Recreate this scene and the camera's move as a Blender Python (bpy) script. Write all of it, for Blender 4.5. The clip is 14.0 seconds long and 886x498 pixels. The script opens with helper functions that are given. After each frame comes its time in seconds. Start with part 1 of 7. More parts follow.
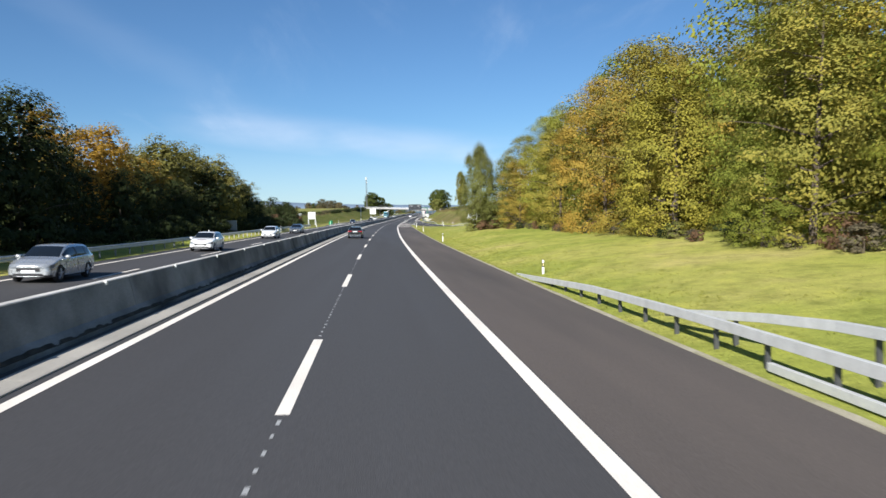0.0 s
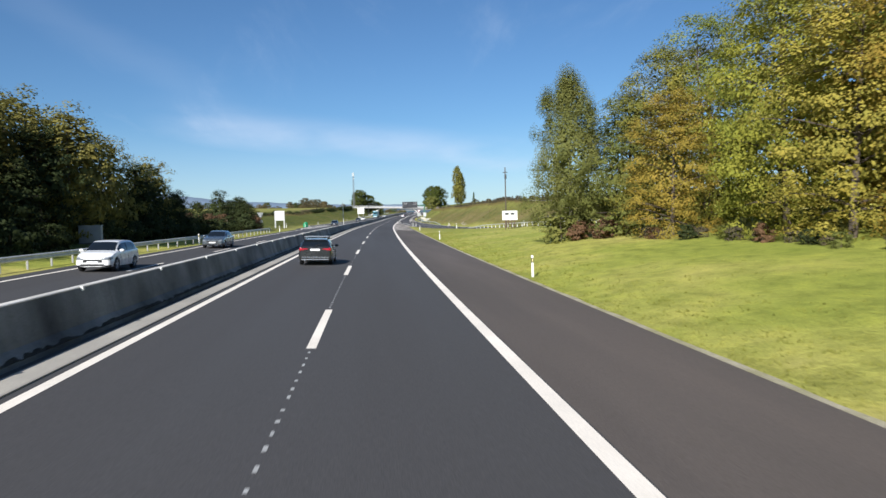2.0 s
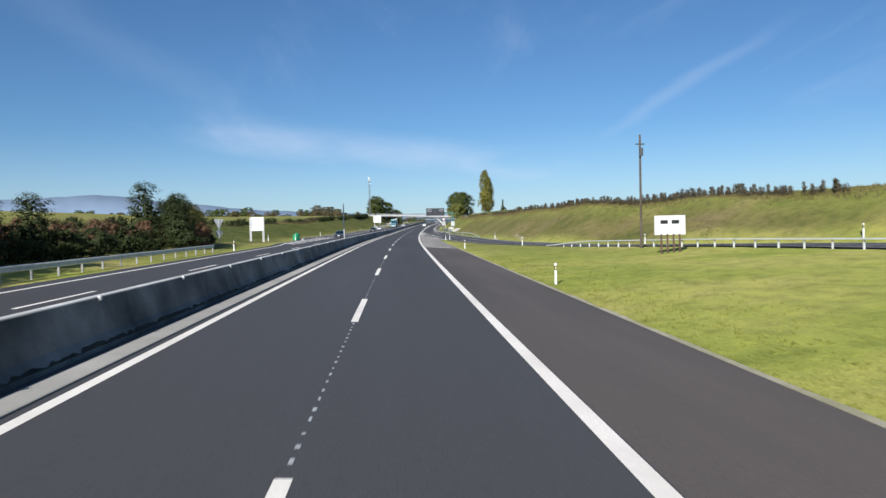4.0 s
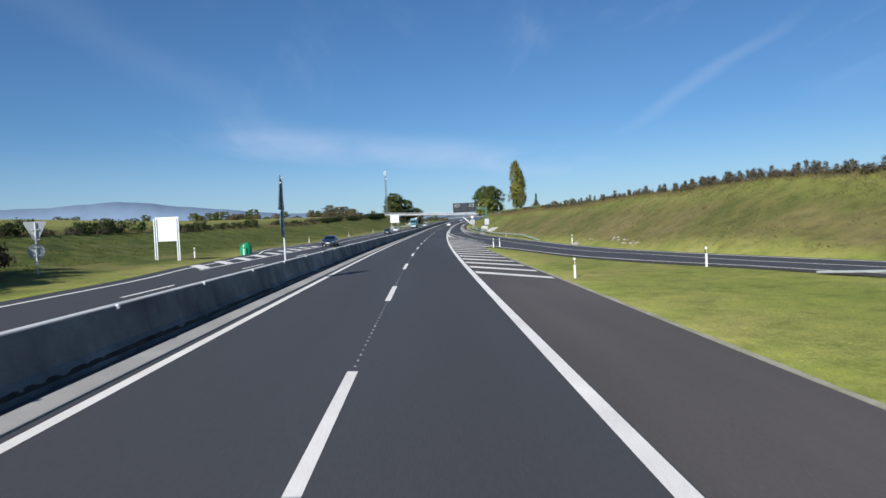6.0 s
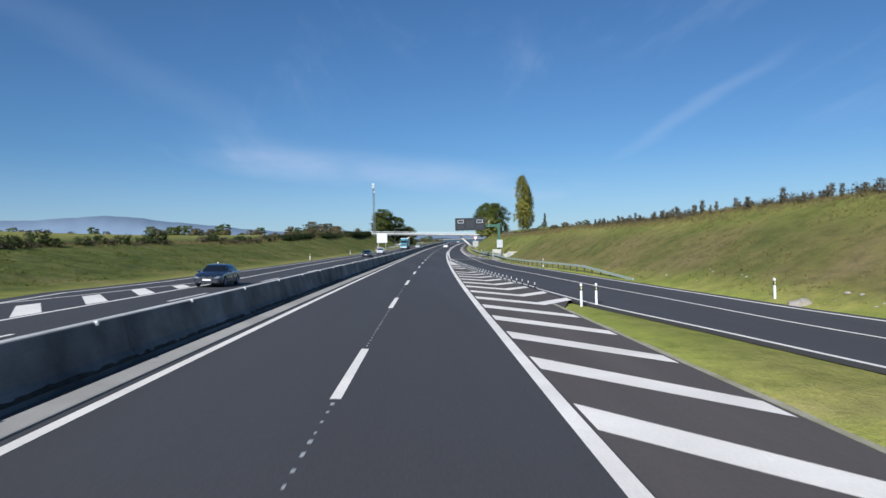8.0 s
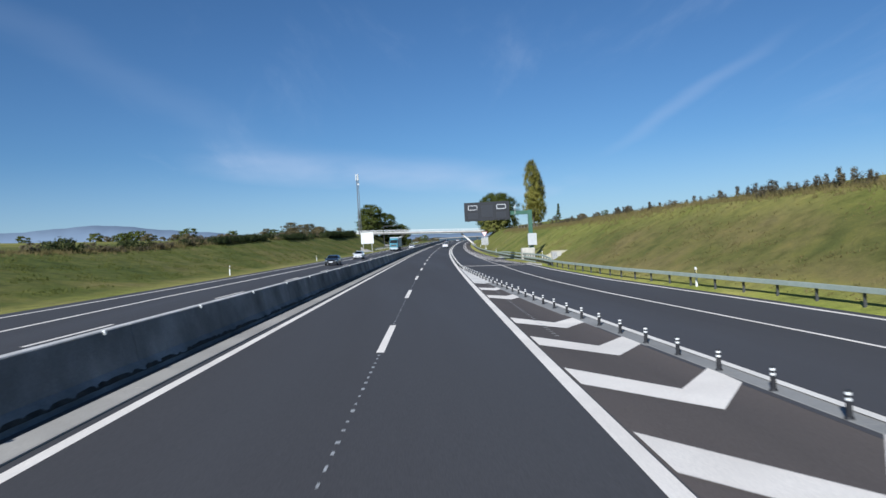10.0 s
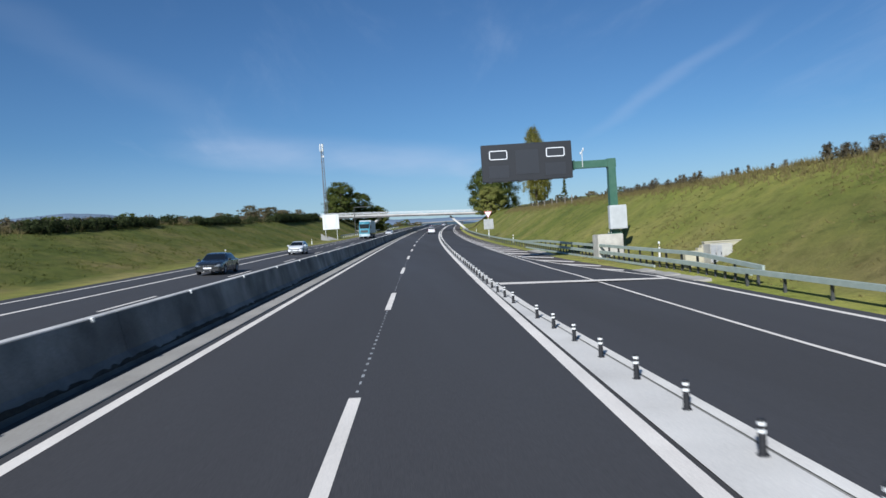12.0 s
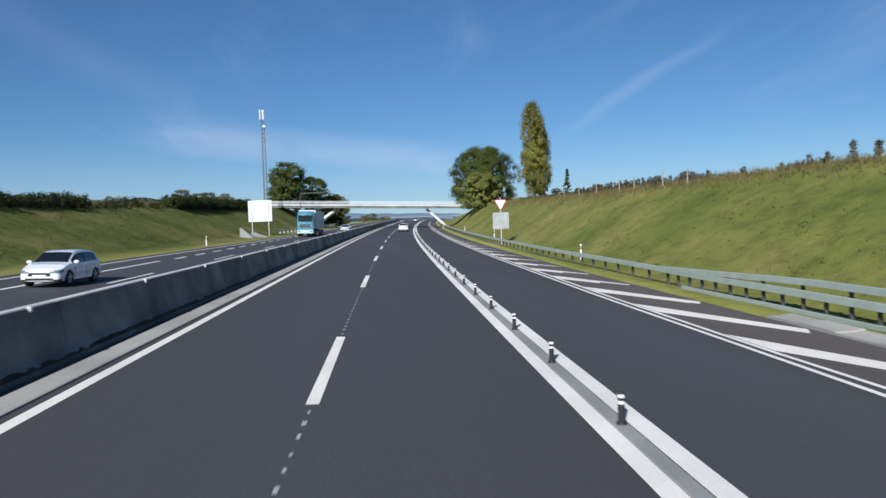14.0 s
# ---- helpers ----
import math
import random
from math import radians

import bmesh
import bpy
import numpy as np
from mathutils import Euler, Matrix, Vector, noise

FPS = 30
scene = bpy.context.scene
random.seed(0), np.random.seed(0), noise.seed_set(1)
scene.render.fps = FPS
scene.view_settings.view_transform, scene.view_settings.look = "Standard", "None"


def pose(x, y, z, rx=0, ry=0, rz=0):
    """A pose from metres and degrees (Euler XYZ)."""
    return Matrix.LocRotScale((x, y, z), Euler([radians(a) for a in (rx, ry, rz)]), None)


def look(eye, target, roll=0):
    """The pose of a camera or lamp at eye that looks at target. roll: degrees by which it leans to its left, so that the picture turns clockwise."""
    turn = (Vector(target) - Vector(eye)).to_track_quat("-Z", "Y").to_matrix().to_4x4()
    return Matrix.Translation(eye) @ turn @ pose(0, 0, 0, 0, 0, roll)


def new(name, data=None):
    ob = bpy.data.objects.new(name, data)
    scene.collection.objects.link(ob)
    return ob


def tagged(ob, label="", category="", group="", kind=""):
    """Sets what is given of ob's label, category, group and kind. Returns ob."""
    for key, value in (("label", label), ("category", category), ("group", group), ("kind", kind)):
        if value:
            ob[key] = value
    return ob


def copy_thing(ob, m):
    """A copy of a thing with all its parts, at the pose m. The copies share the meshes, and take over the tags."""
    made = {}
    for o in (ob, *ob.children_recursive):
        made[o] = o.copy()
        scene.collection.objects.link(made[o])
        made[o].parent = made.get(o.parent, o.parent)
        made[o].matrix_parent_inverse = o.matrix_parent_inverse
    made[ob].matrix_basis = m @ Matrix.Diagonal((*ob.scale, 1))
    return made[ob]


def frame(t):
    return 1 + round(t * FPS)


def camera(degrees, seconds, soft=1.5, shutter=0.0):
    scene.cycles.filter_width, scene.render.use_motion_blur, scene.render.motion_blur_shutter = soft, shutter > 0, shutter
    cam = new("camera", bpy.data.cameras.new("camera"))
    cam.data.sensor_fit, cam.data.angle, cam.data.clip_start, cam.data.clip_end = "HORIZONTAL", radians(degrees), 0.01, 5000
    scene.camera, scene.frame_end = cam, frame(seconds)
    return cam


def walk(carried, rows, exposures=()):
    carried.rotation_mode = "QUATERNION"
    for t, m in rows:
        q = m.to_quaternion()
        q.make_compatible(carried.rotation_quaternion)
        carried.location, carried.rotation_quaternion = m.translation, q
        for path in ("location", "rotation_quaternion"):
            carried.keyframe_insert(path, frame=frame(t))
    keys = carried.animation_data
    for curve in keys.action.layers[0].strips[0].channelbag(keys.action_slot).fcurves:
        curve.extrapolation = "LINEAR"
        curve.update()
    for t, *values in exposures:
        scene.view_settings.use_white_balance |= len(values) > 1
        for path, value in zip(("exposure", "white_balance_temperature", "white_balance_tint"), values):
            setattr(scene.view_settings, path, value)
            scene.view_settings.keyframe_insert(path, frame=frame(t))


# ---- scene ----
cam = camera(64.86, 14.0, soft=1.5, shutter=0.12)
PATH = [
    (0.0, look((1.342, 6.321, 2.699), (6.168, 56.048, 0.719), -1.07)),
    (0.5, look((1.364, 18.387, 2.765), (6.485, 68.087, 0.845), -1.12)),
    (1.0, look((1.402, 30.472, 2.842), (6.754, 80.148, 0.937), -1.24)),
    (1.5, look((1.459, 42.713, 2.928), (7.033, 92.358, 0.863), -1.46)),
    (2.0, look((1.541, 55.547, 3.027), (7.148, 105.190, 0.984), -1.60)),
    (2.5, look((1.631, 67.747, 3.129), (7.016, 117.423, 1.310), -1.15)),
    (3.0, look((1.758, 80.061, 3.236), (6.636, 129.805, 1.923), -0.96)),
    (5.5, look((3.283, 140.764, 3.797), (6.605, 190.634, 2.427), -2.36)),
    (6.0, look((3.677, 152.966, 3.911), (6.487, 202.869, 2.571), -2.63)),
    (6.5, look((4.085, 165.217, 4.024), (6.604, 215.143, 2.984), -2.07)),
    (7.0, look((4.519, 177.264, 4.132), (7.087, 227.194, 3.565), -1.43)),
    (7.5, look((5.025, 189.433, 4.236), (8.011, 239.343, 4.050), -1.20)),
    (8.0, look((5.495, 201.505, 4.339), (8.848, 251.392, 4.529), -1.36)),
    (8.5, look((5.937, 213.522, 4.443), (9.483, 263.395, 4.838), -1.63)),
    (11.0, look((8.768, 274.352, 5.010), (12.687, 324.196, 4.545), -4.09)),
    (11.5, look((9.418, 286.391, 5.140), (13.880, 336.184, 4.270), -3.99)),
    (12.0, look((10.121, 298.464, 5.278), (15.015, 348.213, 4.254), -3.74)),
    (12.5, look((10.845, 310.705, 5.426), (16.090, 360.418, 4.389), -3.13)),
    (13.0, look((11.636, 322.728, 5.579), (17.248, 372.402, 4.569), -2.54)),
    (13.5, look((12.499, 334.964, 5.743), (18.764, 384.557, 4.626), -1.70)),
    (14.0, look((13.396, 347.244, 5.915), (20.612, 396.701, 4.503), -2.03)),
]
walk(cam, PATH, [(0.0, 0.76, 6150, 10), (1.0, 0.68, 6120, 10), (2.5, 0.62, 6100, 10), (5.5, 0.36, 5750, 10), (9.0, 0.29, 5650, 10), (11.0, 0.25, 5660, 10), (12.2, 0.2, 5670, 10), (13.2, 0.24, 5690, 10), (14.0, 0.28, 5700, 10)])

# ---- daylight: low autumn sun from behind and to the left ----
SUN_TO = Vector((-3.98, -8.06, 5.45)).normalized()
sky_world = bpy.data.worlds.new("sky_world")
scene.world = sky_world
sky_world.use_nodes = True
SKY_STRENGTH, SUN_STRENGTH = 0.055, 5.0


def sky_nodes():
    nt = sky_world.node_tree
    nt.nodes.clear()
    N, L = nt.nodes.new, nt.links.new
    out, bg = N("ShaderNodeOutputWorld"), N("ShaderNodeBackground")
    sky = N("ShaderNodeTexSky")
    sky.sky_type, sky.sun_disc = "NISHITA", False
    sky.sun_elevation, sky.sun_rotation = math.asin(SUN_TO.z), math.atan2(SUN_TO.x, SUN_TO.y)
    sky.altitude, sky.air_density, sky.dust_density, sky.ozone_density = 400, 1.0, 0.25, 3.5
    tc = N("ShaderNodeTexCoord")
    sep = N("ShaderNodeSeparateXYZ")
    L(tc.outputs["Generated"], sep.inputs[0])

    def math_node(op, a, b=None, clamp=False):
        n = N("ShaderNodeMath")
        n.operation, n.use_clamp = op, clamp
        for k, v in enumerate((a, b)):
            if v is None:
                continue
            if isinstance(v, (int, float)):
                n.inputs[k].default_value = v
            else:
                L(v, n.inputs[k])
        return n.outputs[0]

    def ramp(v, a, b):
        n = N("ShaderNodeMapRange")
        n.interpolation_type = "SMOOTHSTEP"
        n.inputs["From Min"].default_value, n.inputs["From Max"].default_value = a, b
        L(v, n.inputs["Value"])
        return n.outputs["Result"]

    # thin cirrus: stretched noise on the flattened dome
    zz = math_node("ADD", sep.outputs[2], 0.12)
    px, py = math_node("DIVIDE", sep.outputs[0], zz), math_node("DIVIDE", sep.outputs[1], zz)
    comb = N("ShaderNodeCombineXYZ")
    L(px, comb.inputs[0]), L(py, comb.inputs[1])
    mp = N("ShaderNodeMapping")
    mp.inputs["Rotation"].default_value = (0, 0, radians(-24))
    mp.inputs["Scale"].default_value = (1.7, 0.5, 1)
    L(comb.outputs[0], mp.inputs["Vector"])
    n1 = N("ShaderNodeTexNoise")
    n1.inputs["Scale"].default_value, n1.inputs["Detail"].default_value, n1.inputs["Roughness"].default_value = 0.9, 9, 0.62
    n1.inputs["Distortion"].default_value = 0.5
    L(mp.outputs[0], n1.inputs["Vector"])
    wisps = ramp(n1.outputs["Fac"], 0.5, 0.82)
    # a denser low bank of cirrus over the road's far end
    tilt = math_node("ADD", sep.outputs[2], math_node("MULTIPLY", sep.outputs[0], 0.12))
    low = math_node("MULTIPLY", ramp(tilt, 0.072, 0.108), ramp(tilt, 0.15, 0.112))
    mid = math_node("MULTIPLY", ramp(sep.outputs[0], -0.3, -0.2), ramp(sep.outputs[0], 0.46, 0.12))
    n2 = N("ShaderNodeTexNoise")
    n2.inputs["Scale"].default_value, n2.inputs["Detail"].default_value = 5.0, 7
    mp2 = N("ShaderNodeMapping")
    mp2.inputs["Scale"].default_value = (1.0, 1.0, 3.2)
    L(tc.outputs["Generated"], mp2.inputs["Vector"]), L(mp2.outputs[0], n2.inputs["Vector"])
    bank = math_node("MULTIPLY", math_node("MULTIPLY", low, mid), ramp(n2.outputs["Fac"], 0.2, 0.66))
    # an old vapour trail, spread out by the wind
    nrm = N("ShaderNodeVectorMath")
    nrm.operation = "DOT_PRODUCT"
    a, b = Vector(TRAIL_A).normalized(), Vector(TRAIL_B).normalized()
    nrm.inputs[1].default_value = a.cross(b).normalized()
    L(tc.outputs["Generated"], nrm.inputs[0])
    band = ramp(math_node("ABSOLUTE", math_node("ADD", nrm.outputs["Value"], math_node("MULTIPLY", math_node("SUBTRACT", n2.outputs["Fac"], 0.5), 0.03))), 0.014, 0.0)
    along = math_node("MULTIPLY", ramp(sep.outputs[2], 0.09, 0.17), ramp(sep.outputs[2], 0.27, 0.19))
    trail = math_node("MULTIPLY", math_node("MULTIPLY", band, along), ramp(sep.outputs[0], 0.1, 0.25))
    nrm2 = N("ShaderNodeVectorMath")
    nrm2.operation = "DOT_PRODUCT"
    nrm2.inputs[1].default_value = Vector(FAN_A).normalized().cross(Vector(FAN_B).normalized()).normalized()
    L(tc.outputs["Generated"], nrm2.inputs[0])
    fan = ramp(math_node("ABSOLUTE", math_node("ADD", nrm2.outputs["Value"], math_node("MULTIPLY", math_node("SUBTRACT", n2.outputs["Fac"], 0.5), 0.06))), 0.035, 0.0)
    fan = math_node("MULTIPLY", math_node("MULTIPLY", fan, ramp(sep.outputs[2], 0.12, 0.19)), ramp(sep.outputs[0], -0.08, -0.22))
    trail = math_node("ADD", trail, math_node("MULTIPLY", fan, 0.36))
    cover = math_node("ADD", math_node("ADD", math_node("MULTIPLY", wisps, 0.2), math_node("MULTIPLY", bank, 0.4)), math_node("MULTIPLY", trail, 0.14), True)
    # haze near the horizon
    haze = math_node("MULTIPLY", ramp(math_node("ABSOLUTE", sep.outputs[2]), 0.15, 0.0), 0.26)
    cover = math_node("MAXIMUM", cover, haze)
    mix = N("ShaderNodeMix")
    mix.data_type = "RGBA"
    L(cover, mix.inputs["Factor"])
    tint = N("ShaderNodeMix")
    tint.data_type, tint.blend_type = "RGBA", "MULTIPLY"
    tint.inputs["Factor"].default_value = 1.0
    tint.inputs["B"].default_value = (0.79, 0.995, 1.13, 1)
    L(sky.outputs[0], tint.inputs["A"])
    L(tint.outputs["Result"], mix.inputs["A"])
    mix.inputs["B"].default_value = CLOUD
    L(mix.outputs["Result"], bg.inputs["Color"])
    bg.inputs["Strength"].default_value = SKY_STRENGTH
    L(bg.outputs[0], out.inputs[0])


FAN_A, FAN_B = (-0.355, 0.899, 0.257), (-0.175, 0.971, 0.163)
TRAIL_A, TRAIL_B, CLOUD = (0.29, 0.95, 0.108), (0.487, 0.84, 0.24), (9.5, 10.2, 11.6, 1)
sky_nodes()
sun = new("sun", bpy.data.lights.new("sun", "SUN"))
sun.data.energy, sun.data.angle, sun.data.color = SUN_STRENGTH, radians(0.53), (1.0, 0.95, 0.87)
sun.matrix_world = look((0, 0, 60), Vector((0, 0, 60)) - SUN_TO)


# ---- materials ----
def material(name, rgb, rough=0.7, metal=0.0, vary=0.12, scale=1.5, fine=40.0, bump=0.1, bump_scale=60.0, rgb2=None, spec=0.4, island=0.0, per_object=0.0,
             streak=None, coat=0.0, stains=0.0):
    """Two scales of variation in colour, a fine relief and a broken roughness."""
    mat = bpy.data.materials.new(name)
    mat.use_nodes = True
    nt = mat.node_tree
    N, L = nt.nodes.new, nt.links.new
    p = nt.nodes["Principled BSDF"]
    tc = N("ShaderNodeTexCoord")
    vec = tc.outputs["Object"]
    if streak:
        mp = N("ShaderNodeMapping")
        mp.inputs["Scale"].default_value = streak
        L(vec, mp.inputs["Vector"])
        vec = mp.outputs[0]

    def tex(s, detail=4):
        n = N("ShaderNodeTexNoise")
        n.inputs["Scale"].default_value, n.inputs["Detail"].default_value = s, detail
        L(vec, n.inputs["Vector"])
        return n.outputs["Fac"]

    def scaled(v, a, b):
        n = N("ShaderNodeMapRange")
        n.inputs["From Min"].default_value, n.inputs["From Max"].default_value = 0.3, 0.7
        n.inputs["To Min"].default_value, n.inputs["To Max"].default_value = a, b
        L(v, n.inputs["Value"])
        return n.outputs["Result"]

    big, small = tex(scale), tex(fine, 3)
    col = N("ShaderNodeMix")
    col.data_type = "RGBA"
    col.inputs["A"].default_value = (*rgb, 1)
    col.inputs["B"].default_value = (*(rgb2 or [c * 0.7 for c in rgb]), 1)
    L(scaled(big, 0, 1), col.inputs["Factor"])
    hsv = N("ShaderNodeHueSaturation")
    L(col.outputs["Result"], hsv.inputs["Color"])
    val = scaled(small, 1 - vary, 1 + vary)

    def times(u, v):
        n = N("ShaderNodeMath")
        n.operation = "MULTIPLY"
        L(u, n.inputs[0]), L(v, n.inputs[1])
        return n.outputs[0]

    def spread(v, w):
        n = N("ShaderNodeMapRange")
        n.inputs["To Min"].default_value, n.inputs["To Max"].default_value = 1 - w, 1 + w
        L(v, n.inputs["Value"])
        return n.outputs["Result"]

    if island:
        val = times(val, spread(N("ShaderNodeNewGeometry").outputs["Random Per Island"], island))
    if per_object:
        val = times(val, spread(N("ShaderNodeObjectInfo").outputs["Random"], per_object))
    if stains:
        st = N("ShaderNodeTexNoise")
        st.inputs["Scale"].default_value, st.inputs["Detail"].default_value = 0.35, 6
        L(tc.outputs["Object"], st.inputs["Vector"])
        val = times(val, scaled(st.outputs["Fac"], 1 + stains * 0.5, 1 - stains))
    L(val, hsv.inputs["Value"])
    L(hsv.outputs[0], p.inputs["Base Color"])
    p.inputs["Metallic"].default_value = metal
    p.inputs["Specular IOR Level"].default_value = spec
    p.inputs["Coat Weight"].default_value = coat
    L(scaled(big, max(0, rough - 0.08), min(1, rough + 0.08)), p.inputs["Roughness"])
    if bump:
        bp = N("ShaderNodeBump")
        bp.inputs["Strength"].default_value, bp.inputs["Distance"].default_value = bump, 0.02
        L(tex(bump_scale, 3), bp.inputs["Height"])
        L(bp.outputs[0], p.inputs["Normal"])
    return mat


def leaf_material(name, rgbs, tree_spread=0.25, glow=0.4):
    """Leaves: each tree and each leaf draws its own colour between the given ones; light passes through."""
    mat = bpy.data.materials.new(name)
    mat.use_nodes = True
    nt = mat.node_tree
    N, L = nt.nodes.new, nt.links.new
    p = nt.nodes["Principled BSDF"]
    isl, info, tc = N("ShaderNodeNewGeometry"), N("ShaderNodeObjectInfo"), N("ShaderNodeTexCoord")
    n1 = N("ShaderNodeTexNoise")
    n1.inputs["Scale"].default_value, n1.inputs["Detail"].default_value = 0.5, 4
    L(tc.outputs["Object"], n1.inputs["Vector"])

    def fma(a, k, c):
        n = N("ShaderNodeMath")
        n.operation = "MULTIPLY_ADD"
        n.inputs[1].default_value = k
        L(a, n.inputs[0])
        if isinstance(c, float):
            n.inputs[2].default_value = c
        else:
            L(c, n.inputs[2])
        return n.outputs[0]

    f = fma(isl.outputs["Random Per Island"], 0.2, fma(info.outputs["Random"], 2.3 * tree_spread, fma(n1.outputs["Fac"], 0.8, -0.1 - 1.15 * tree_spread)))
    cr = N("ShaderNodeValToRGB")
    while len(cr.color_ramp.elements) < len(rgbs):
        cr.color_ramp.elements.new(0.5)
    for k, (el, c) in enumerate(zip(cr.color_ramp.elements, rgbs)):
        el.position, el.color = k / (len(rgbs) - 1), (*c, 1)
    L(f, cr.inputs["Fac"])
    L(cr.outputs[0], p.inputs["Base Color"])
    p.inputs["Roughness"].default_value, p.inputs["Specular IOR Level"].default_value = 0.7, 0.1
    tr = N("ShaderNodeBsdfTranslucent")
    L(cr.outputs[0], tr.inputs["Color"])
    mx = N("ShaderNodeMixShader")
    mx.inputs[0].default_value = glow
    L(p.outputs[0], mx.inputs[1]), L(tr.outputs[0], mx.inputs[2])
    L(mx.outputs[0], nt.nodes["Material Output"].inputs[0])
    return mat


def plain(name, rgb, rough=0.5, metal=0.0, emit=0.0, coat=0.0, spec=0.5):
    mat = bpy.data.materials.new(name)
    mat.use_nodes = True
    p = mat.node_tree.nodes["Principled BSDF"]
    p.inputs["Base Color"].default_value = (*rgb, 1)
    p.inputs["Roughness"].default_value, p.inputs["Metallic"].default_value = rough, metal
    p.inputs["Coat Weight"].default_value, p.inputs["Specular IOR Level"].default_value = coat, spec
    if emit:
        p.inputs["Emission Color"].default_value, p.inputs["Emission Strength"].default_value = (*rgb, 1), emit
    return mat


def ground_material():
    """Mown grass: fresh and dry patches, fine blades, bare soil in places."""
    mat = bpy.data.materials.new("mown_grass")
    mat.use_nodes = True
    nt = mat.node_tree
    N, L = nt.nodes.new, nt.links.new
    p = nt.nodes["Principled BSDF"]
    tc = N("ShaderNodeTexCoord")

    def tex(s, detail, stretch=None, rough=0.6):
        n = N("ShaderNodeTexNoise")
        n.inputs["Scale"].default_value, n.inputs["Detail"].default_value, n.inputs["Roughness"].default_value = s, detail, rough
        v = tc.outputs["Object"]
        if stretch:
            mp = N("ShaderNodeMapping")
            mp.inputs["Scale"].default_value = stretch
            L(v, mp.inputs["Vector"])
            v = mp.outputs[0]
        L(v, n.inputs["Vector"])
        return n.outputs["Fac"]

    def ramp(v, stops):
        c = N("ShaderNodeValToRGB")
        while len(c.color_ramp.elements) < len(stops):
            c.color_ramp.elements.new(0.5)
        for el, (pos, rgb) in zip(c.color_ramp.elements, stops):
            el.position, el.color = pos, (*rgb, 1)
        L(v, c.inputs["Fac"])
        return c.outputs[0]

    def mix(kind, f, a, b):
        n = N("ShaderNodeMix")
        n.data_type, n.blend_type = "RGBA", kind
        if isinstance(f, float):
            n.inputs["Factor"].default_value = f
        else:
            L(f, n.inputs["Factor"])
        L(a, n.inputs["A"]), L(b, n.inputs["B"])
        return n.outputs["Result"]

    fresh = ramp(tex(0.09, 7), [(0.3, (0.24, 0.275, 0.05)), (0.45, (0.315, 0.335, 0.068)), (0.57, (0.39, 0.37, 0.097)), (0.7, (0.46, 0.39, 0.15))])
    rough_bank = ramp(tex(0.14, 7), [(0.28, (0.095, 0.108, 0.03)), (0.42, (0.145, 0.14, 0.042)), (0.55, (0.19, 0.16, 0.06)), (0.72, (0.225, 0.17, 0.085))])
    # dark stretched patches put the shade of furrows into the grass colour
    furrow_shade = ramp(tex(0.55, 7, (0.6, 1.0, 2.2), 0.68), [(0.34, (0.03, 0.045, 0.014)), (0.46, (0.075, 0.095, 0.022)), (0.56, (0.115, 0.13, 0.034)), (0.7, (0.19, 0.17, 0.06))])
    lush = ramp(tex(0.12, 7), [(0.32, (0.075, 0.094, 0.022)), (0.45, (0.125, 0.138, 0.032)), (0.55, (0.172, 0.164, 0.047)), (0.68, (0.235, 0.19, 0.078))])
    kind = N("ShaderNodeAttribute")
    kind.attribute_name = "sward"
    parts = N("ShaderNodeSeparateXYZ")
    L(kind.outputs["Vector"], parts.inputs[0])
    base = mix("MIX", parts.outputs[1], mix("MIX", parts.outputs[0], fresh, rough_bank), lush)
    base = mix("MIX", parts.outputs[2], base, furrow_shade)
    tuft = ramp(tex(1.0, 7, (1, 0.75, 1.3), 0.72), [(0.3, (0.4, 0.43, 0.36)), (0.5, (0.95, 0.96, 0.95)), (0.7, (1.35, 1.27, 1.1))])
    blade = ramp(tex(22, 4), [(0.3, (0.7, 0.72, 0.7)), (0.7, (1.25, 1.22, 1.15))])
    col = mix("MULTIPLY", 1.0, mix("MULTIPLY", 0.68, base, tuft), blade)
    L(col, p.inputs["Base Color"])
    p.inputs["Roughness"].default_value, p.inputs["Specular IOR Level"].default_value = 0.9, 0.12
    bp = N("ShaderNodeBump")
    bp.inputs["Strength"].default_value, bp.inputs["Distance"].default_value = 0.7, 0.12
    L(tex(5, 6, None, 0.7), bp.inputs["Height"])
    L(bp.outputs[0], p.inputs["Normal"])
    return mat


ASPHALT = material("asphalt", (0.0665, 0.0638, 0.0635), 0.78, vary=0.14, scale=0.25, fine=90, bump=0.25, bump_scale=160, rgb2=(0.0545, 0.052, 0.0525), spec=0.3, streak=(1, 0.06, 1))
ASPHALT_OLD = material("brown_asphalt", (0.12, 0.099, 0.086), 0.85, vary=0.2, scale=0.35, fine=110, bump=0.35, bump_scale=140, rgb2=(0.078, 0.068, 0.062), spec=0.22, streak=(1, 0.1, 1))
ASPHALT_RAMP = material("ramp_asphalt", (0.069, 0.0665, 0.068), 0.8, vary=0.16, scale=0.3, fine=90, bump=0.25, bump_scale=150, rgb2=(0.055, 0.053, 0.054), spec=0.3, streak=(1, 0.08, 1))
PAINT = material("road_paint", (0.86, 0.79, 0.69), 0.75, vary=0.1, scale=0.6, fine=30, bump=0.15, bump_scale=120, rgb2=(0.75, 0.685, 0.6), stains=0.12, spec=0.2)
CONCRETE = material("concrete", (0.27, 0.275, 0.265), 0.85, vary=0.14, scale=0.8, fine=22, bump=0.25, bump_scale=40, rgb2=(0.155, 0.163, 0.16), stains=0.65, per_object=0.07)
KERB = material("kerb_concrete", (0.41, 0.38, 0.325), 0.85, vary=0.12, scale=0.5, fine=30, bump=0.2, bump_scale=60, rgb2=(0.35, 0.325, 0.285), stains=0.2)
